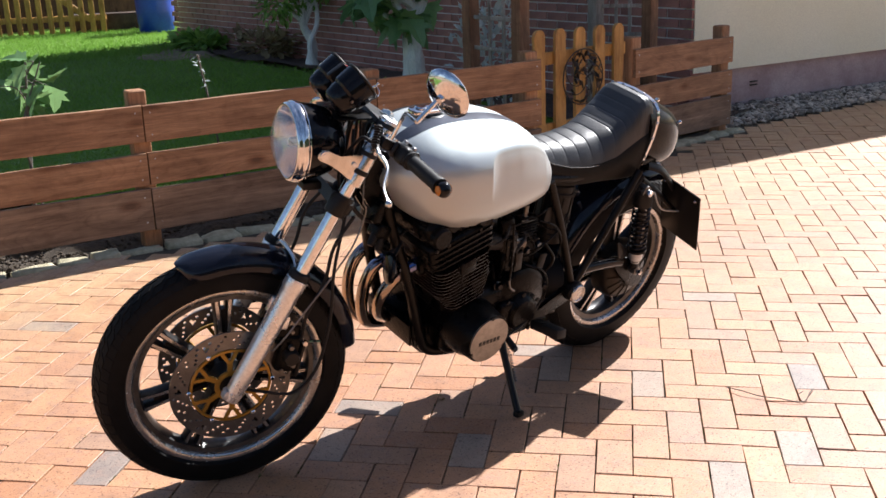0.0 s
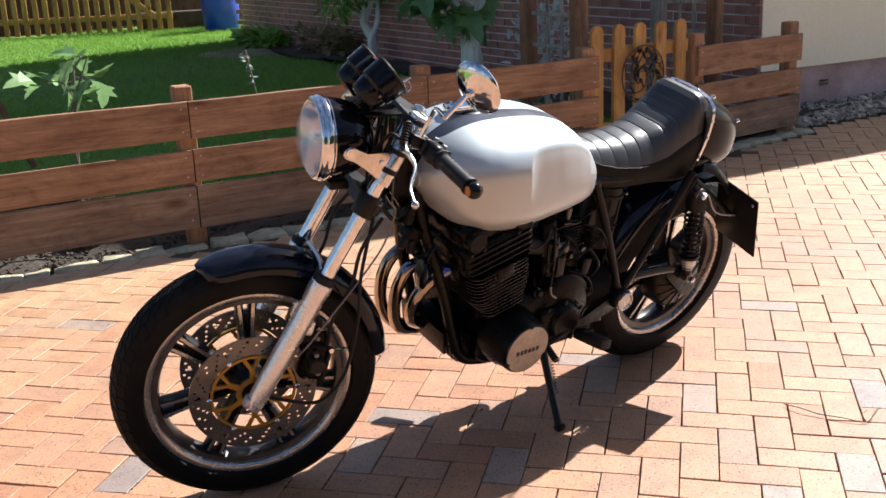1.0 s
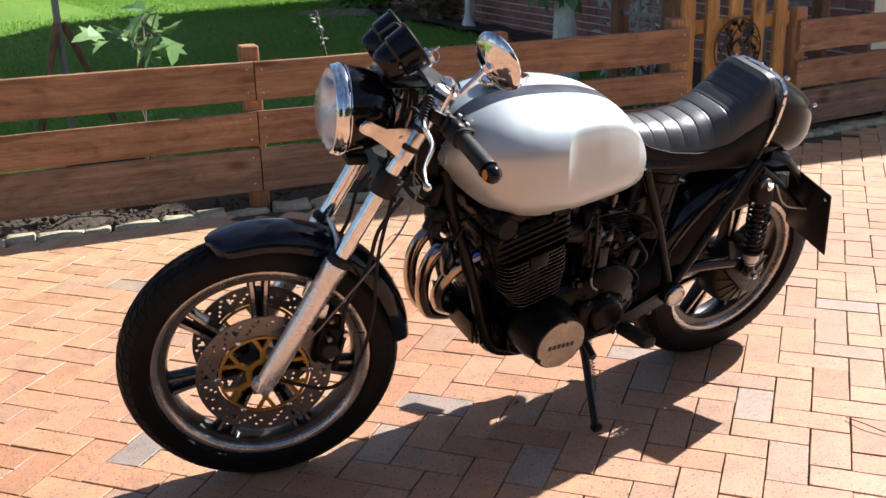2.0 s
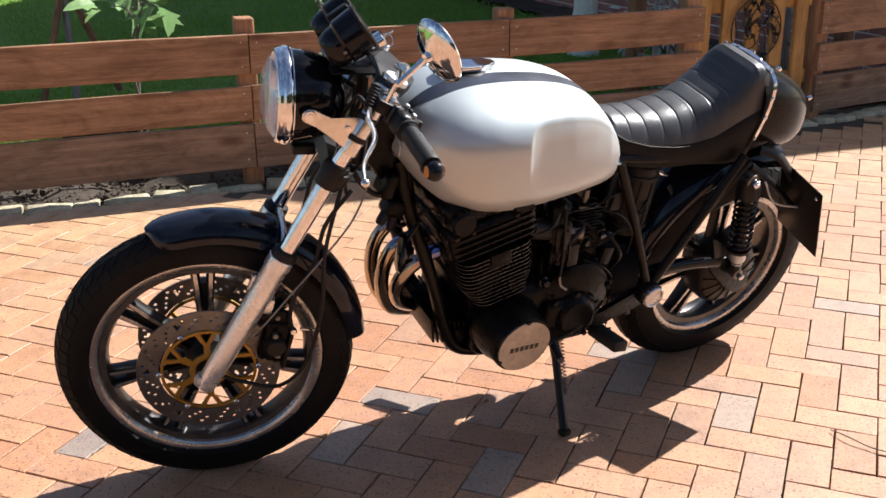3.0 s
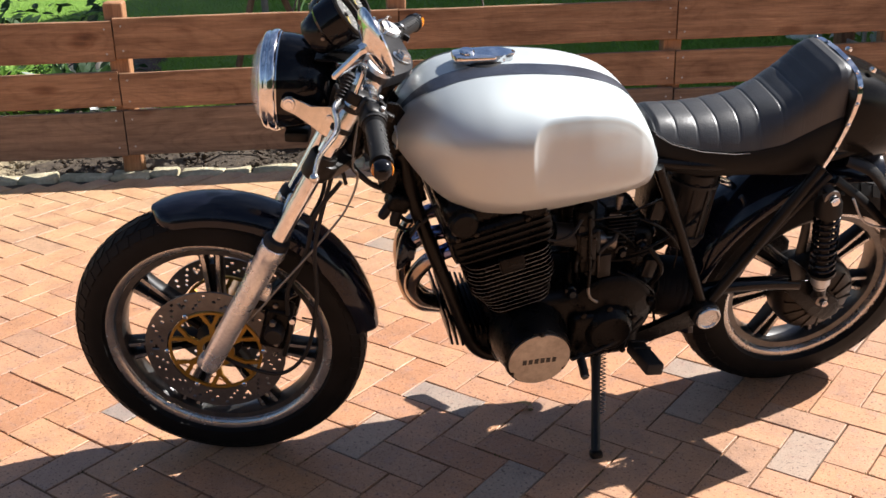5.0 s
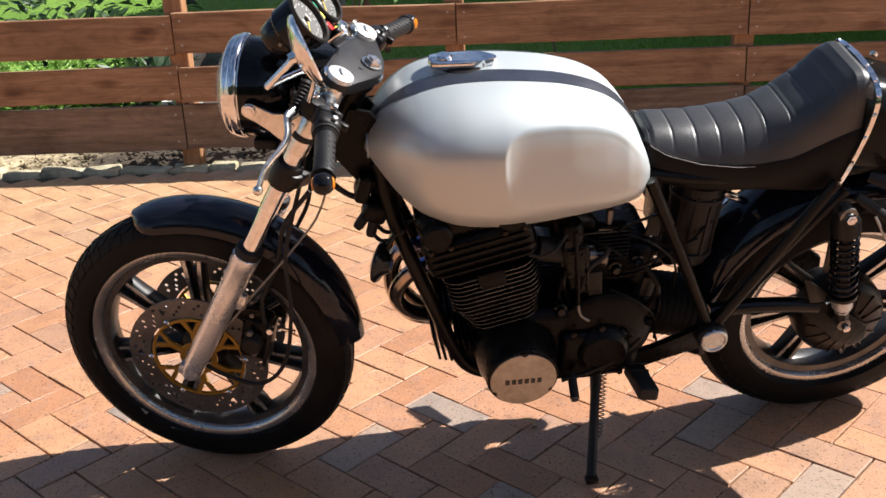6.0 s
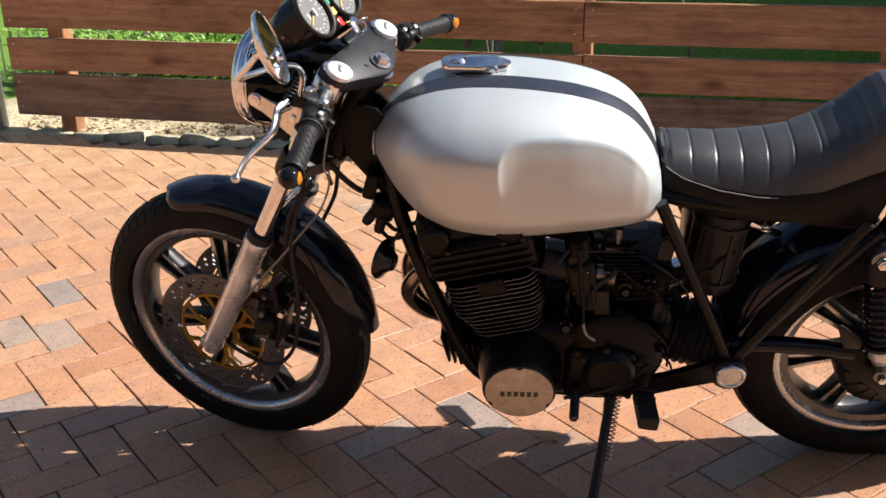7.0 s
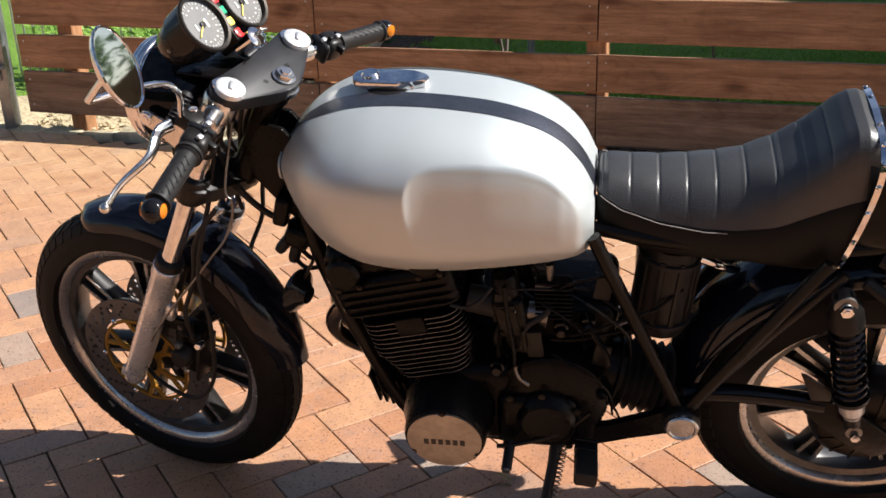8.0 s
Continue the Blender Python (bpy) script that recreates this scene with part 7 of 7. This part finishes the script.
# ribbed rubber air boot and round filter drum behind the side tube
pleats = [(0.030, 0.0)] + [(0.050 if q % 2 else 0.060, 0.004 + 0.008 * q) for q in range(14)] + [(0.030, 0.116)]
part("drive_boot", lathe([(r * 1.2, h) for r, h in pleats], 30, axis_matrix((0.985, -0.072, 0.432), (1, 0, -0.25))), RUBBER, bike, "pleated rubber boot of the drive shaft")
AIR = pose(1.075, -0.045, 0.630, -4, 6, 0)
airbox = part("air_filter", lathe([(0, -0.098), (0.040, -0.098), (0.050, -0.092), (0.053, -0.080), (0.053, 0.080), (0.050, 0.092), (0.040, 0.098), (0, 0.098)], 36, AIR), SATIN, bike, "black round air filter drum")
for k in range(10):
    q = 2 * math.pi * k / 10
    part("drum_rib", block((0.006, 0.010, 0.150), AIR @ Matrix.Rotation(q, 4, "Z") @ Matrix.Translation((0.0535, 0, 0)), 0.002), SATIN, airbox)
for k in (-1, 1):
    part("filter_band", lathe([(0.054, 0.066 * k - 0.006), (0.0585, 0.066 * k - 0.004), (0.0585, 0.066 * k + 0.004), (0.054, 0.066 * k + 0.006)], 36, AIR), RUBBER, airbox)
battery = part("battery_box", block((0.10, 0.10, 0.15), pose(1.075, 0.075, 0.600, 0, 0, 0), 0.012), ENGINE, bike, "dark battery box under the seat")
part("battery_strap", block((0.012, 0.104, 0.154), pose(1.06, 0.075, 0.600, 0, 0, 0), 0.003), RUBBER, battery)
bar("breather_pipe", [(1.13, -0.06, 0.70), (1.17, -0.05, 0.675), (1.20, -0.02, 0.645)], 0.009, CHROME, bike, "short chrome breather pipe", k=4)
for k in range(9):
    rr = random.Random(40 + k)
    a = (0.76 + rr.uniform(-0.02, 0.22), -0.10 + rr.uniform(-0.04, 0.06), 0.60 + rr.uniform(-0.08, 0.12))
    bar("wiring", [a, (a[0] + rr.uniform(0.03, 0.08), a[1] - 0.02, a[2] + rr.uniform(-0.05, 0.05)), (a[0] + rr.uniform(0.10, 0.2), a[1] + 0.01, a[2] + rr.uniform(-0.08, 0.08))], rr.choice((0.003, 0.004, 0.005)), ENGINE, bike, k=5, n=8)
starter = part("starter_motor", lathe([(0, -0.08), (0.034, -0.08), (0.038, -0.07), (0.038, 0.06), (0.030, 0.07), (0, 0.07)], 26, axis_matrix((0.865, -0.03, 0.545), (0, -1, 0))), SATIN, bike, "black starter motor")
part("airbox_body", block((0.150, 0.190, 0.150), pose(0.915, 0.0, 0.530, 0, 6, 0), 0.03, 4), ENGINE, engine)
part("shaft_housing", lathe([(0, -0.02), (0.055, -0.02), (0.060, 0.0), (0.060, 0.10), (0.05, 0.12), (0, 0.12)], 28, axis_matrix((0.90, -0.075, 0.455), (1, 0, -0.2))), ENGINE, engine)
rr = random.Random(77)
for k in range(26):
    x, z = 0.775 + 0.20 * rr.random(), 0.43 + 0.25 * rr.random()
    y = -0.115 - 0.045 * rr.random()
    pick = k % 4
    if pick == 0:
        bar("breather_hose", [(x, y, z), (x + rr.uniform(-0.02, 0.03), y - 0.02, z - 0.05), (x + rr.uniform(-0.03, 0.05), y, z - 0.11)], rr.choice((0.0045, 0.006)), ENGINE, engine, k=5, n=8)
    elif pick == 1:
        part("bracket", block((0.03, 0.008, rr.uniform(0.03, 0.07)), pose(x, y, z, 0, rr.uniform(-25, 25), 0), 0.002), SATIN, engine)
    elif pick == 2:
        part("fitting", lathe([(0, 0.018), (0.008, 0.018), (0.010, 0.014), (0.010, 0.006), (0.014, 0.004), (0.014, -0.012)], 14, axis_matrix((x, y, z), (rr.uniform(-0.4, 0.4), -1, rr.uniform(-0.3, 0.3)))), rr.choice((ENGINE, BLACK, SATIN, BLACK, HUB)), engine)
    else:
        bar("cable", [(x - 0.05, y, z + 0.02), (x, y - 0.02, z), (x + 0.05, y - 0.01, z - 0.06), (x + 0.06, y, z - 0.13)], 0.0026, ENGINE, engine, k=5, n=6)
# finned black regulator block beside the fuel tap
reg = part("regulator", block((0.064, 0.030, 0.080), pose(0.880, -0.120, 0.650), 0.004), ENGINE, engine)
for k in range(8):
    part("cooling_rib", block((0.067, 0.038, 0.003), pose(0.880, -0.124, 0.616 + 0.0095 * k), 0.001, 1), ENGINE, reg)
# exhaust: three headers into a collector, silencer on the far side
pipes = (
    [(0.575, 0.10, 0.570), (0.520, 0.105, 0.572), (0.474, 0.108, 0.550), (0.449, 0.110, 0.505), (0.447, 0.114, 0.440), (0.466, 0.118, 0.370), (0.498, 0.115, 0.325), (0.545, 0.10, 0.306), (0.61, 0.08, 0.300), (0.76, 0.05, 0.300)],
    [(0.575, 0.005, 0.575), (0.520, 0.010, 0.580), (0.462, 0.016, 0.562), (0.438, 0.020, 0.520), (0.436, 0.030, 0.455), (0.454, 0.044, 0.388), (0.484, 0.054, 0.342), (0.53, 0.06, 0.322), (0.60, 0.06, 0.312), (0.70, 0.06, 0.305)],
    [(0.560, -0.085, 0.604), (0.512, -0.071, 0.588), (0.468, -0.056, 0.550), (0.443, -0.048, 0.507), (0.443, -0.034, 0.462), (0.468, -0.012, 0.412), (0.510, 0.006, 0.380), (0.56, 0.02, 0.358), (0.64, 0.03, 0.335)],
)
for pts in pipes:
    part("exhaust_flange", lathe([(0.019, 0.0), (0.034, 0.0), (0.034, 0.010), (0.026, 0.014), (0.019, 0.014)], 22, axis_matrix(Vector(pts[0]).lerp(Vector(pts[1]), 0.55), Vector(pts[1]) - Vector(pts[0]))), ENGINE, bike)
    bar("exhaust_header", pts, 0.0175, PIPE, bike, "heat-tinted steel exhaust header", n=18, k=6)
bar("silencer", [(0.76, 0.05, 0.300), (0.90, 0.12, 0.330), (1.05, 0.165, 0.390), (1.18, 0.182, 0.440), (1.29, 0.188, 0.472)], [0.024 + 0.016 * step(8, 14, k) for k in range(25)], CHROME, bike, "short chrome silencer on the far side", n=22, k=6)
# horn
horn = part("horn", lathe([(0, 0.012), (0.030, 0.010), (0.045, 0.004), (0.048, -0.002), (0.044, -0.008), (0.028, -0.016), (0.018, -0.03), (0, -0.03)], 30, axis_matrix((0.402, -0.108, 0.630), (-0.92, 0.38, 0.1)) @ Matrix.Scale(0.92, 4)), BLACK, bike, "round black horn")
part("horn_bracket", block((0.006, 0.012, 0.060), pose(0.425, -0.100, 0.668, 0, 30, 0), 0.002), SATIN, horn)
# gear lever and its rod
shift = bar("gear_lever", [(0.775, -0.215, 0.352), (0.83, -0.205, 0.356), (0.90, -0.195, 0.380), (0.948, -0.185, 0.425)], 0.0042, HUB, bike, "bent steel gear linkage", k=5)
part("gear_pedal", tube([(0.800, -0.200, 0.350), (0.796, -0.254, 0.333)], 0.0100, 14), RUBBER, shift, "black rubber gear pedal")
part("pedal_end", tube([(0.7958, -0.2535, 0.3332), (0.7955, -0.258, 0.3317)], 0.0080, 12), STEEL, shift)
# side stand
FOOT = Vector((0.845, -0.275, 0.099))
stand = bar("side_stand", [(0.885, -0.085, 0.290), (0.880, -0.125, 0.245), FOOT], [0.0135] * 7 + [0.0110] * 6, SATIN, bike, "black side stand leg with a coil spring", n=12, k=6)
part("stand_foot", block((0.030, 0.026, 0.020), pose(FOOT.x, FOOT.y - 0.004, FOOT.z - 0.002, -LEAN, 0, 0), 0.007), SATIN, stand)
part("stand_bracket", block((0.05, 0.03, 0.06), pose(0.892, -0.090, 0.290), 0.008), ENGINE, stand)
a0, a1 = Vector((0.884, -0.118, 0.262)), Vector((0.862, -0.212, 0.160))
ax = axis_matrix(a0, a1 - a0)
ln = (a1 - a0).length
part("stand_spring", tube([ax @ Vector((0.007 * math.cos(k * 0.9) + 0.014, 0.007 * math.sin(k * 0.9), ln * k / 110)) for k in range(111)], 0.0016, 5), STEEL, stand)

# ---- rear end ----
RX, RZ, RR = 1.465, 0.330, 0.328
RW = wheel_axes((RX, 0, RZ), False)
rear_wheel = cast_wheel("rear_wheel", RW, "black seven-spoke cast rear wheel", RR, 0.064, 0.222, 0.66, 0.060, 0.07, turn=0.2, grooves=54, lip_in=0.011)
part("brake_drum", lathe([(0.02, -0.105), (0.05, -0.105), (0.085, -0.095), (0.100, -0.080), (0.104, -0.062), (0.104, -0.03)], 44, RW), HUB, rear_wheel, "dull round hub cover")
for k in range(14):
    part("drum_rib", block((0.055, 0.005, 0.006), RW @ Matrix.Rotation(2 * math.pi * k / 14, 4, "Z") @ Matrix.Translation((0.065, 0, -0.1005)) @ Matrix.Rotation(radians(-15), 4, "Y"), 0.0015), HUB, rear_wheel)
screw_head((RX, -0.108, RZ), (0, -1, 0), 0.015, 0.022, CHROME, rear_wheel, "axle_nut")
for side in (-1, 1):
    bar("swingarm", [(1.120, side * 0.120, 0.424), (1.20, side * 0.120, 0.430), (1.29, side * 0.121, 0.426), (1.37, side * 0.122, 0.416)], [0.018] * 19, BLACK, bike, "black swinging arm", n=14, k=6)
    top_p, low_p = Vector((1.361, side * 0.152, 0.690)), Vector((1.423, side * 0.148, 0.385))
    dz = (low_p - top_p).normalized()
    SM = axis_matrix(top_p, dz)
    shock = part("shock_absorber", lathe([(0, -0.016), (0.014, -0.016), (0.018, -0.006), (0.030, 0.020), (0.031, 0.05), (0.024, 0.054), (0.0125, 0.056), (0.0125, 0.20), (0.022, 0.23), (0.022, 0.262), (0.016, 0.275), (0.013, 0.32), (0, 0.32)], 28, SM), SATIN, bike, "black shock absorber with a coil spring")
    part("shock_foot", lathe([(0.0225, 0.235), (0.0225, 0.262), (0.017, 0.272), (0.0135, 0.29), (0.013, 0.305)], 24, SM), CAST_ALU, shock)
    part("coil", tube([SM @ Vector((0.0265 * math.cos(k * 0.42), 0.0265 * math.sin(k * 0.42), 0.058 + 0.165 * k / 140)) for k in range(141)], 0.0042, 8), BLACK, shock, "coil spring")
    part("spring_seat", lathe([(0.019, 0.222), (0.032, 0.222), (0.032, 0.230), (0.019, 0.232)], 28, SM), SATIN, shock)
    for p, r in ((top_p, 0.019), (low_p, 0.015)):
        part("shock_eye", lathe([(0, 0.018), (r * 0.5, 0.018), (r * 0.55, 0.012), (r, 0.010), (r, -0.02)], 24, axis_matrix(p + Vector((0, side * 0.004, 0)), (0, side, 0))), STEEL, shock)
        screw_head(p + Vector((0, side * 0.021, 0)), (0, side, 0), r * 0.62, 0.010, CHROME, shock, "shock_nut")
    part("axle_plate", plate([(1.335, 0.438), (1.400, 0.428), (1.470, 0.372), (1.498, 0.350), (1.502, 0.312), (1.470, 0.292), (1.420, 0.318), (1.360, 0.385), (1.335, 0.402)], 0.016, Matrix(((1, 0, 0, 0), (0, 0, 1, side * 0.127), (0, 1, 0, 0), (0, 0, 0, 1))), 0.004), ENGINE, bike, "black cast axle plate")
    part("arm_gusset", plate([(1.318, 0.503), (1.330, 0.500), (1.378, 0.462), (1.378, 0.436), (1.345, 0.436)], 0.004, Matrix(((1, 0, 0, 0), (0, 0, 1, side * 0.134), (0, 1, 0, 0), (0, 0, 0, 1))), 0.001), SATIN, bike)
rings = []
for k in range(35):
    t = k / 34
    a = radians(192 - 116 * t)
    R = RR + 0.050 + 0.014 * t
    ring = []
    for u in np.linspace(-1, 1, 15):
        ring.append(Vector((RX + (R - 0.05 * (1 - math.cos(u * math.pi / 2))) * math.cos(a), 0.086 * math.sin(u * math.pi / 2), RZ + (R - 0.05 * (1 - math.cos(u * math.pi / 2))) * math.sin(a))))
    for u in np.linspace(1, -1, 15):
        q = R - 0.004 - 0.05 * (1 - math.cos(u * math.pi / 2))
        ring.append(Vector((RX + q * math.cos(a), 0.083 * math.sin(u * math.pi / 2), RZ + q * math.sin(a))))
    rings.append(ring)
rear_fender = part("rear_fender", loft(rings), NAVY, bike, "glossy black rear mudguard", sharp=50)
# number plate seen from behind its carrier, on an arm at the tail
TL, TR, BR = Vector((1.533, -0.085, 0.690)), Vector((1.512, -0.262, 0.682)), Vector((1.580, -0.236, 0.478))
ex, ey = (TR - TL), (BR - TR)
ey -= ex * (ey.dot(ex) / ex.length_squared)
PMAT = Matrix((ex.normalized(), ey.normalized(), ex.cross(ey).normalized())).transposed().to_4x4()
PMAT.translation = TL + ex / 2 + ey / 2
number_plate = part("number_plate", block((ex.length, ey.length, 0.006), PMAT, 0.004), SATIN, bike, "black number plate carrier")
for sx in (-1, 1):
    screw_head(PMAT @ Vector((sx * ex.length * 0.40, -ey.length * 0.40, -0.004)), PMAT.to_3x3() @ Vector((0, 0, -1)), 0.006, 0.005, CHROME, number_plate, "plate_screw", hexed=False)
bar("plate_arm", [(1.40, -0.11, 0.70), (1.47, -0.13, 0.65), (1.545, -0.16, 0.58)], 0.012, SATIN, number_plate, k=4, flat=0.5)
bar("plate_arm", [(1.42, -0.10, 0.745), (1.48, -0.12, 0.72), (1.53, -0.14, 0.66)], 0.016, SATIN, number_plate, k=4, flat=0.4)
bar("plate_wire", [(1.44, -0.135, 0.66), (1.48, -0.15, 0.60), (1.55, -0.17, 0.585)], 0.003, CAST_ALU, number_plate, k=4)

twig = thing("dry_twig", "thin dry grass stalk lying on the paving", "twig")
part("stem", tube(spline([(1.46, -0.60, 0.006), (1.463, -0.66, 0.012), (1.475, -0.71, 0.008), (1.50, -0.77, 0.010), (1.535, -0.825, 0.006), (1.60, -0.81, 0.014), (1.645, -0.795, 0.006)], 5), 0.0016, 5), BARK, twig)
part("side_shoot", tube(spline([(1.535, -0.825, 0.006), (1.55, -0.80, 0.016), (1.575, -0.80, 0.020)], 4), 0.0012, 5), BARK, twig)
bm = bmesh.new()
rng = random.Random(3)
foliage(bm, [(Vector((0.765, -0.035, 0.010)), (0.6, 0.3, 0.25)), (Vector((0.775, -0.030, 0.008)), (-0.5, 0.4, 0.3))], 0.045, "plain", rng, 0.9)
tagged(part("dry_leaf", bm, DRY, smooth=False), "small curled dry leaf on the paving", "leaf")

# ---- pieces: pavers in herringbone, bricks of the end wall ----
PITCH, JOINT_GAP = 0.1015, 0.0036
LAT_O, LAT_A = Vector((0.9014, -0.6927)), radians(-49.45)
LU = Vector((math.cos(LAT_A), math.sin(LAT_A)))
LV = Vector((-math.sin(LAT_A), math.cos(LAT_A)))


def paver_geometry(rng):
    """One clinker: eased top edges, slightly uneven top; centred, long side along x."""
    lx, ly = PITCH - JOINT_GAP / 2 + rng.uniform(-0.0012, 0.0008), PITCH / 2 - JOINT_GAP / 2 + rng.uniform(-0.0010, 0.0006)
    b = 0.0013
    v = []
    for z, inset in ((-0.04, 0.0), (-b, 0.0), (0.0, b)):
        for sx, sy in ((-1, -1), (1, -1), (1, 1), (-1, 1)):
            v.append(Vector((sx * (lx - inset) + rng.uniform(-0.0005, 0.0005), sy * (ly - inset) + rng.uniform(-0.0005, 0.0005), z + rng.uniform(-0.0007, 0.0007) * (z > -0.01))))
    f = [(8, 9, 10, 11)]
    for base in (0, 4):
        for k in range(4):
            f.append((base + k, base + (k + 1) % 4, base + 4 + (k + 1) % 4, base + 4 + k))
    return v, f


def pave_limit(x):
    if x < 3.2:
        return fence_y(x) - 0.07
    return float(np.interp(x, [3.2, 4.2, 5.0, 5.3, 11.5], [1.80, 1.80, 1.83, 2.00, 1.45]))


rng = random.Random(77)
kinds = [paver_geometry(rng) for _ in range(16)]
paver_meshes, smoked_meshes = [], []
for v, f in kinds:
    me = bpy.data.meshes.new("paver")
    me.from_pydata([tuple(p) for p in v], [], f)
    me.materials.append(PAVER)
    paver_meshes.append(me)
    me = me.copy()
    me.materials[0] = SMOKED
    smoked_meshes.append(me)
near, rest_v, rest_f = 0, [], []
moss_v, moss_f = [], []
moss_rng = random.Random(12)
span = range(-120, 130)
# single pavers burnt to a purplish grey, by their cell in the bond
burnt = {(-3, 5), (-5, -1), (-4, 7), (-9, 2), (0, 4), (-23, 8), (2, 13), (-23, -4), (-20, -5), (-9, -1), (-17, 10), (-21, -6), (-16, -8), (5, 5), (2, -2), (4, 0), (-15, -3)}
rest_dark = []
for i in span:
    for j in span:
        r = (i - j + 3) % 4
        if r == 0:
            c, turn = LAT_O + PITCH * ((i + 1) * LU + (j + 0.5) * LV), LAT_A
        elif r == 3:
            c, turn = LAT_O + PITCH * ((i + 0.5) * LU + (j + 1) * LV), LAT_A + math.pi / 2
        else:
            continue
        if not (-7.0 < c.x < 11.0 and -6.3 < c.y < pave_limit(c.x)):
            continue
        m = Matrix.Translation((c.x, c.y, 0.0)) @ Euler((rng.gauss(0, 0.006), rng.gauss(0, 0.006), turn + rng.gauss(0, 0.004) + math.pi * rng.choice((0, 1)))).to_matrix().to_4x4()
        m.translation.z = rng.gauss(-0.0004, 0.0007)
        k = rng.randrange(16)
        # tufts of moss and sprouting weeds in some of the joints
        if -1.6 < c.x < 3.2 and -1.7 < c.y < 1.9 and noise.noise(Vector((c.x * 1.3, c.y * 1.3, 4))) > -0.25:
            along = moss_rng.uniform(-1, 0.4)
            for _ in range(moss_rng.randrange(0, 16)):
                along += abs(moss_rng.gauss(0, 0.05))
                q = m @ Vector((min(along, 1) * PITCH, PITCH / 2 + moss_rng.gauss(0, 0.0014), -0.006))
                a, h, w = moss_rng.uniform(0, 6.283), moss_rng.uniform(0.004, 0.011), moss_rng.uniform(0.0012, 0.003)
                n0 = len(moss_v)
                moss_v += [(q.x - w * math.cos(a), q.y - w * math.sin(a), q.z), (q.x + w * math.cos(a), q.y + w * math.sin(a), q.z), (q.x + moss_rng.gauss(0, 0.003), q.y + moss_rng.gauss(0, 0.003), q.z + h)]
                moss_f.append((n0, n0 + 1, n0 + 2))
        if -0.95 < c.x < 1.75 and -1.15 < c.y < 1.05 and near < 300:
            ob = new("paver", smoked_meshes[k] if (i, j) in burnt else paver_meshes[k])
            ob.parent = pavement
            ob.matrix_basis = m
            near += 1
        else:
            n0 = len(rest_v)
            rest_v += [tuple(m @ p) for p in kinds[k][0]]
            rest_f += [tuple(q + n0 for q in f) for f in kinds[k][1]]
            rest_dark += [int((i, j) in burnt)] * len(kinds[k][1])
me = bpy.data.meshes.new("pavers")
me.from_pydata(rest_v, [], rest_f)
me.materials.append(PAVER)
me.materials.append(SMOKED)
me.polygons.foreach_set("material_index", rest_dark)
pavers = new("pavers", me)
pavers.parent = pavement
tagged(pavers, "orange and grey clinker pavers further out", kind="stuff")

me = bpy.data.meshes.new("joint_moss")
me.from_pydata(moss_v, [], moss_f)
me.materials.append(MOSS)
tagged(new("joint_moss", me), "small tufts of moss and weeds in the paving joints", "moss", kind="stuff")

# bricks of the end wall, 71 mm courses
rng = random.Random(91)
bv, bf = [], []
course = 0
z = 0.0
near = 0
brick_me = bpy.data.meshes.new("brick")
bmt = block((0.018, 0.232, 0.062), None, 0.002, 1)
bmt.to_mesh(brick_me)
bmt.free()
brick_me.materials.append(WALL_BRICK)
proto_v = [v.co.copy() for v in brick_me.vertices]
proto_f = [tuple(p.vertices) for p in brick_me.polygons]
while z < EAVE - 0.06:
    y = HY + 0.02
    if course % 2:
        m = pose(brick_x(y) + 0.006, y + 0.061, z + 0.036, 0, 0, -3.55) @ Matrix.Diagonal((1, 0.48, 1, 1))
        k = len(bv)
        bv += [tuple(m @ p) for p in proto_v]
        bf += [tuple(q + k for q in f) for f in proto_f]
        y += 0.122
    while y < END:
        x = brick_x(y + 0.12) + 0.006 + rng.gauss(0, 0.0012)
        m = pose(x, y + 0.122, z + 0.036, rng.gauss(0, 0.25), 0, -3.55)
        if y > HY - 0.05:
            if z < 1.05 and y < 5.6 and near < 300:
                ob = new("brick", brick_me)
                ob.parent = wall_brick
                ob.matrix_basis = m
                near += 1
            else:
                k = len(bv)
                bv += [tuple(m @ p) for p in proto_v]
                bf += [tuple(q + k for q in f) for f in proto_f]
        y += 0.244
    z += 0.073
    course += 1
# return of the brickwork round the corner
for c in range(53):
    m = pose(HX + 0.07, HY + 0.006, 0.036 + 0.073 * c, 0, 0, 80) @ Matrix.Diagonal((1, 0.60, 1, 1))
    k = len(bv)
    bv += [tuple(m @ p) for p in proto_v]
    bf += [tuple(q + k for q in f) for f in proto_f]
me = bpy.data.meshes.new("bricks")
me.from_pydata(bv, [], bf)
me.materials.append(WALL_BRICK)
bricks = new("bricks", me)
bricks.parent = wall_brick
tagged(bricks, "dark red bricks with pale joints", kind="stuff")
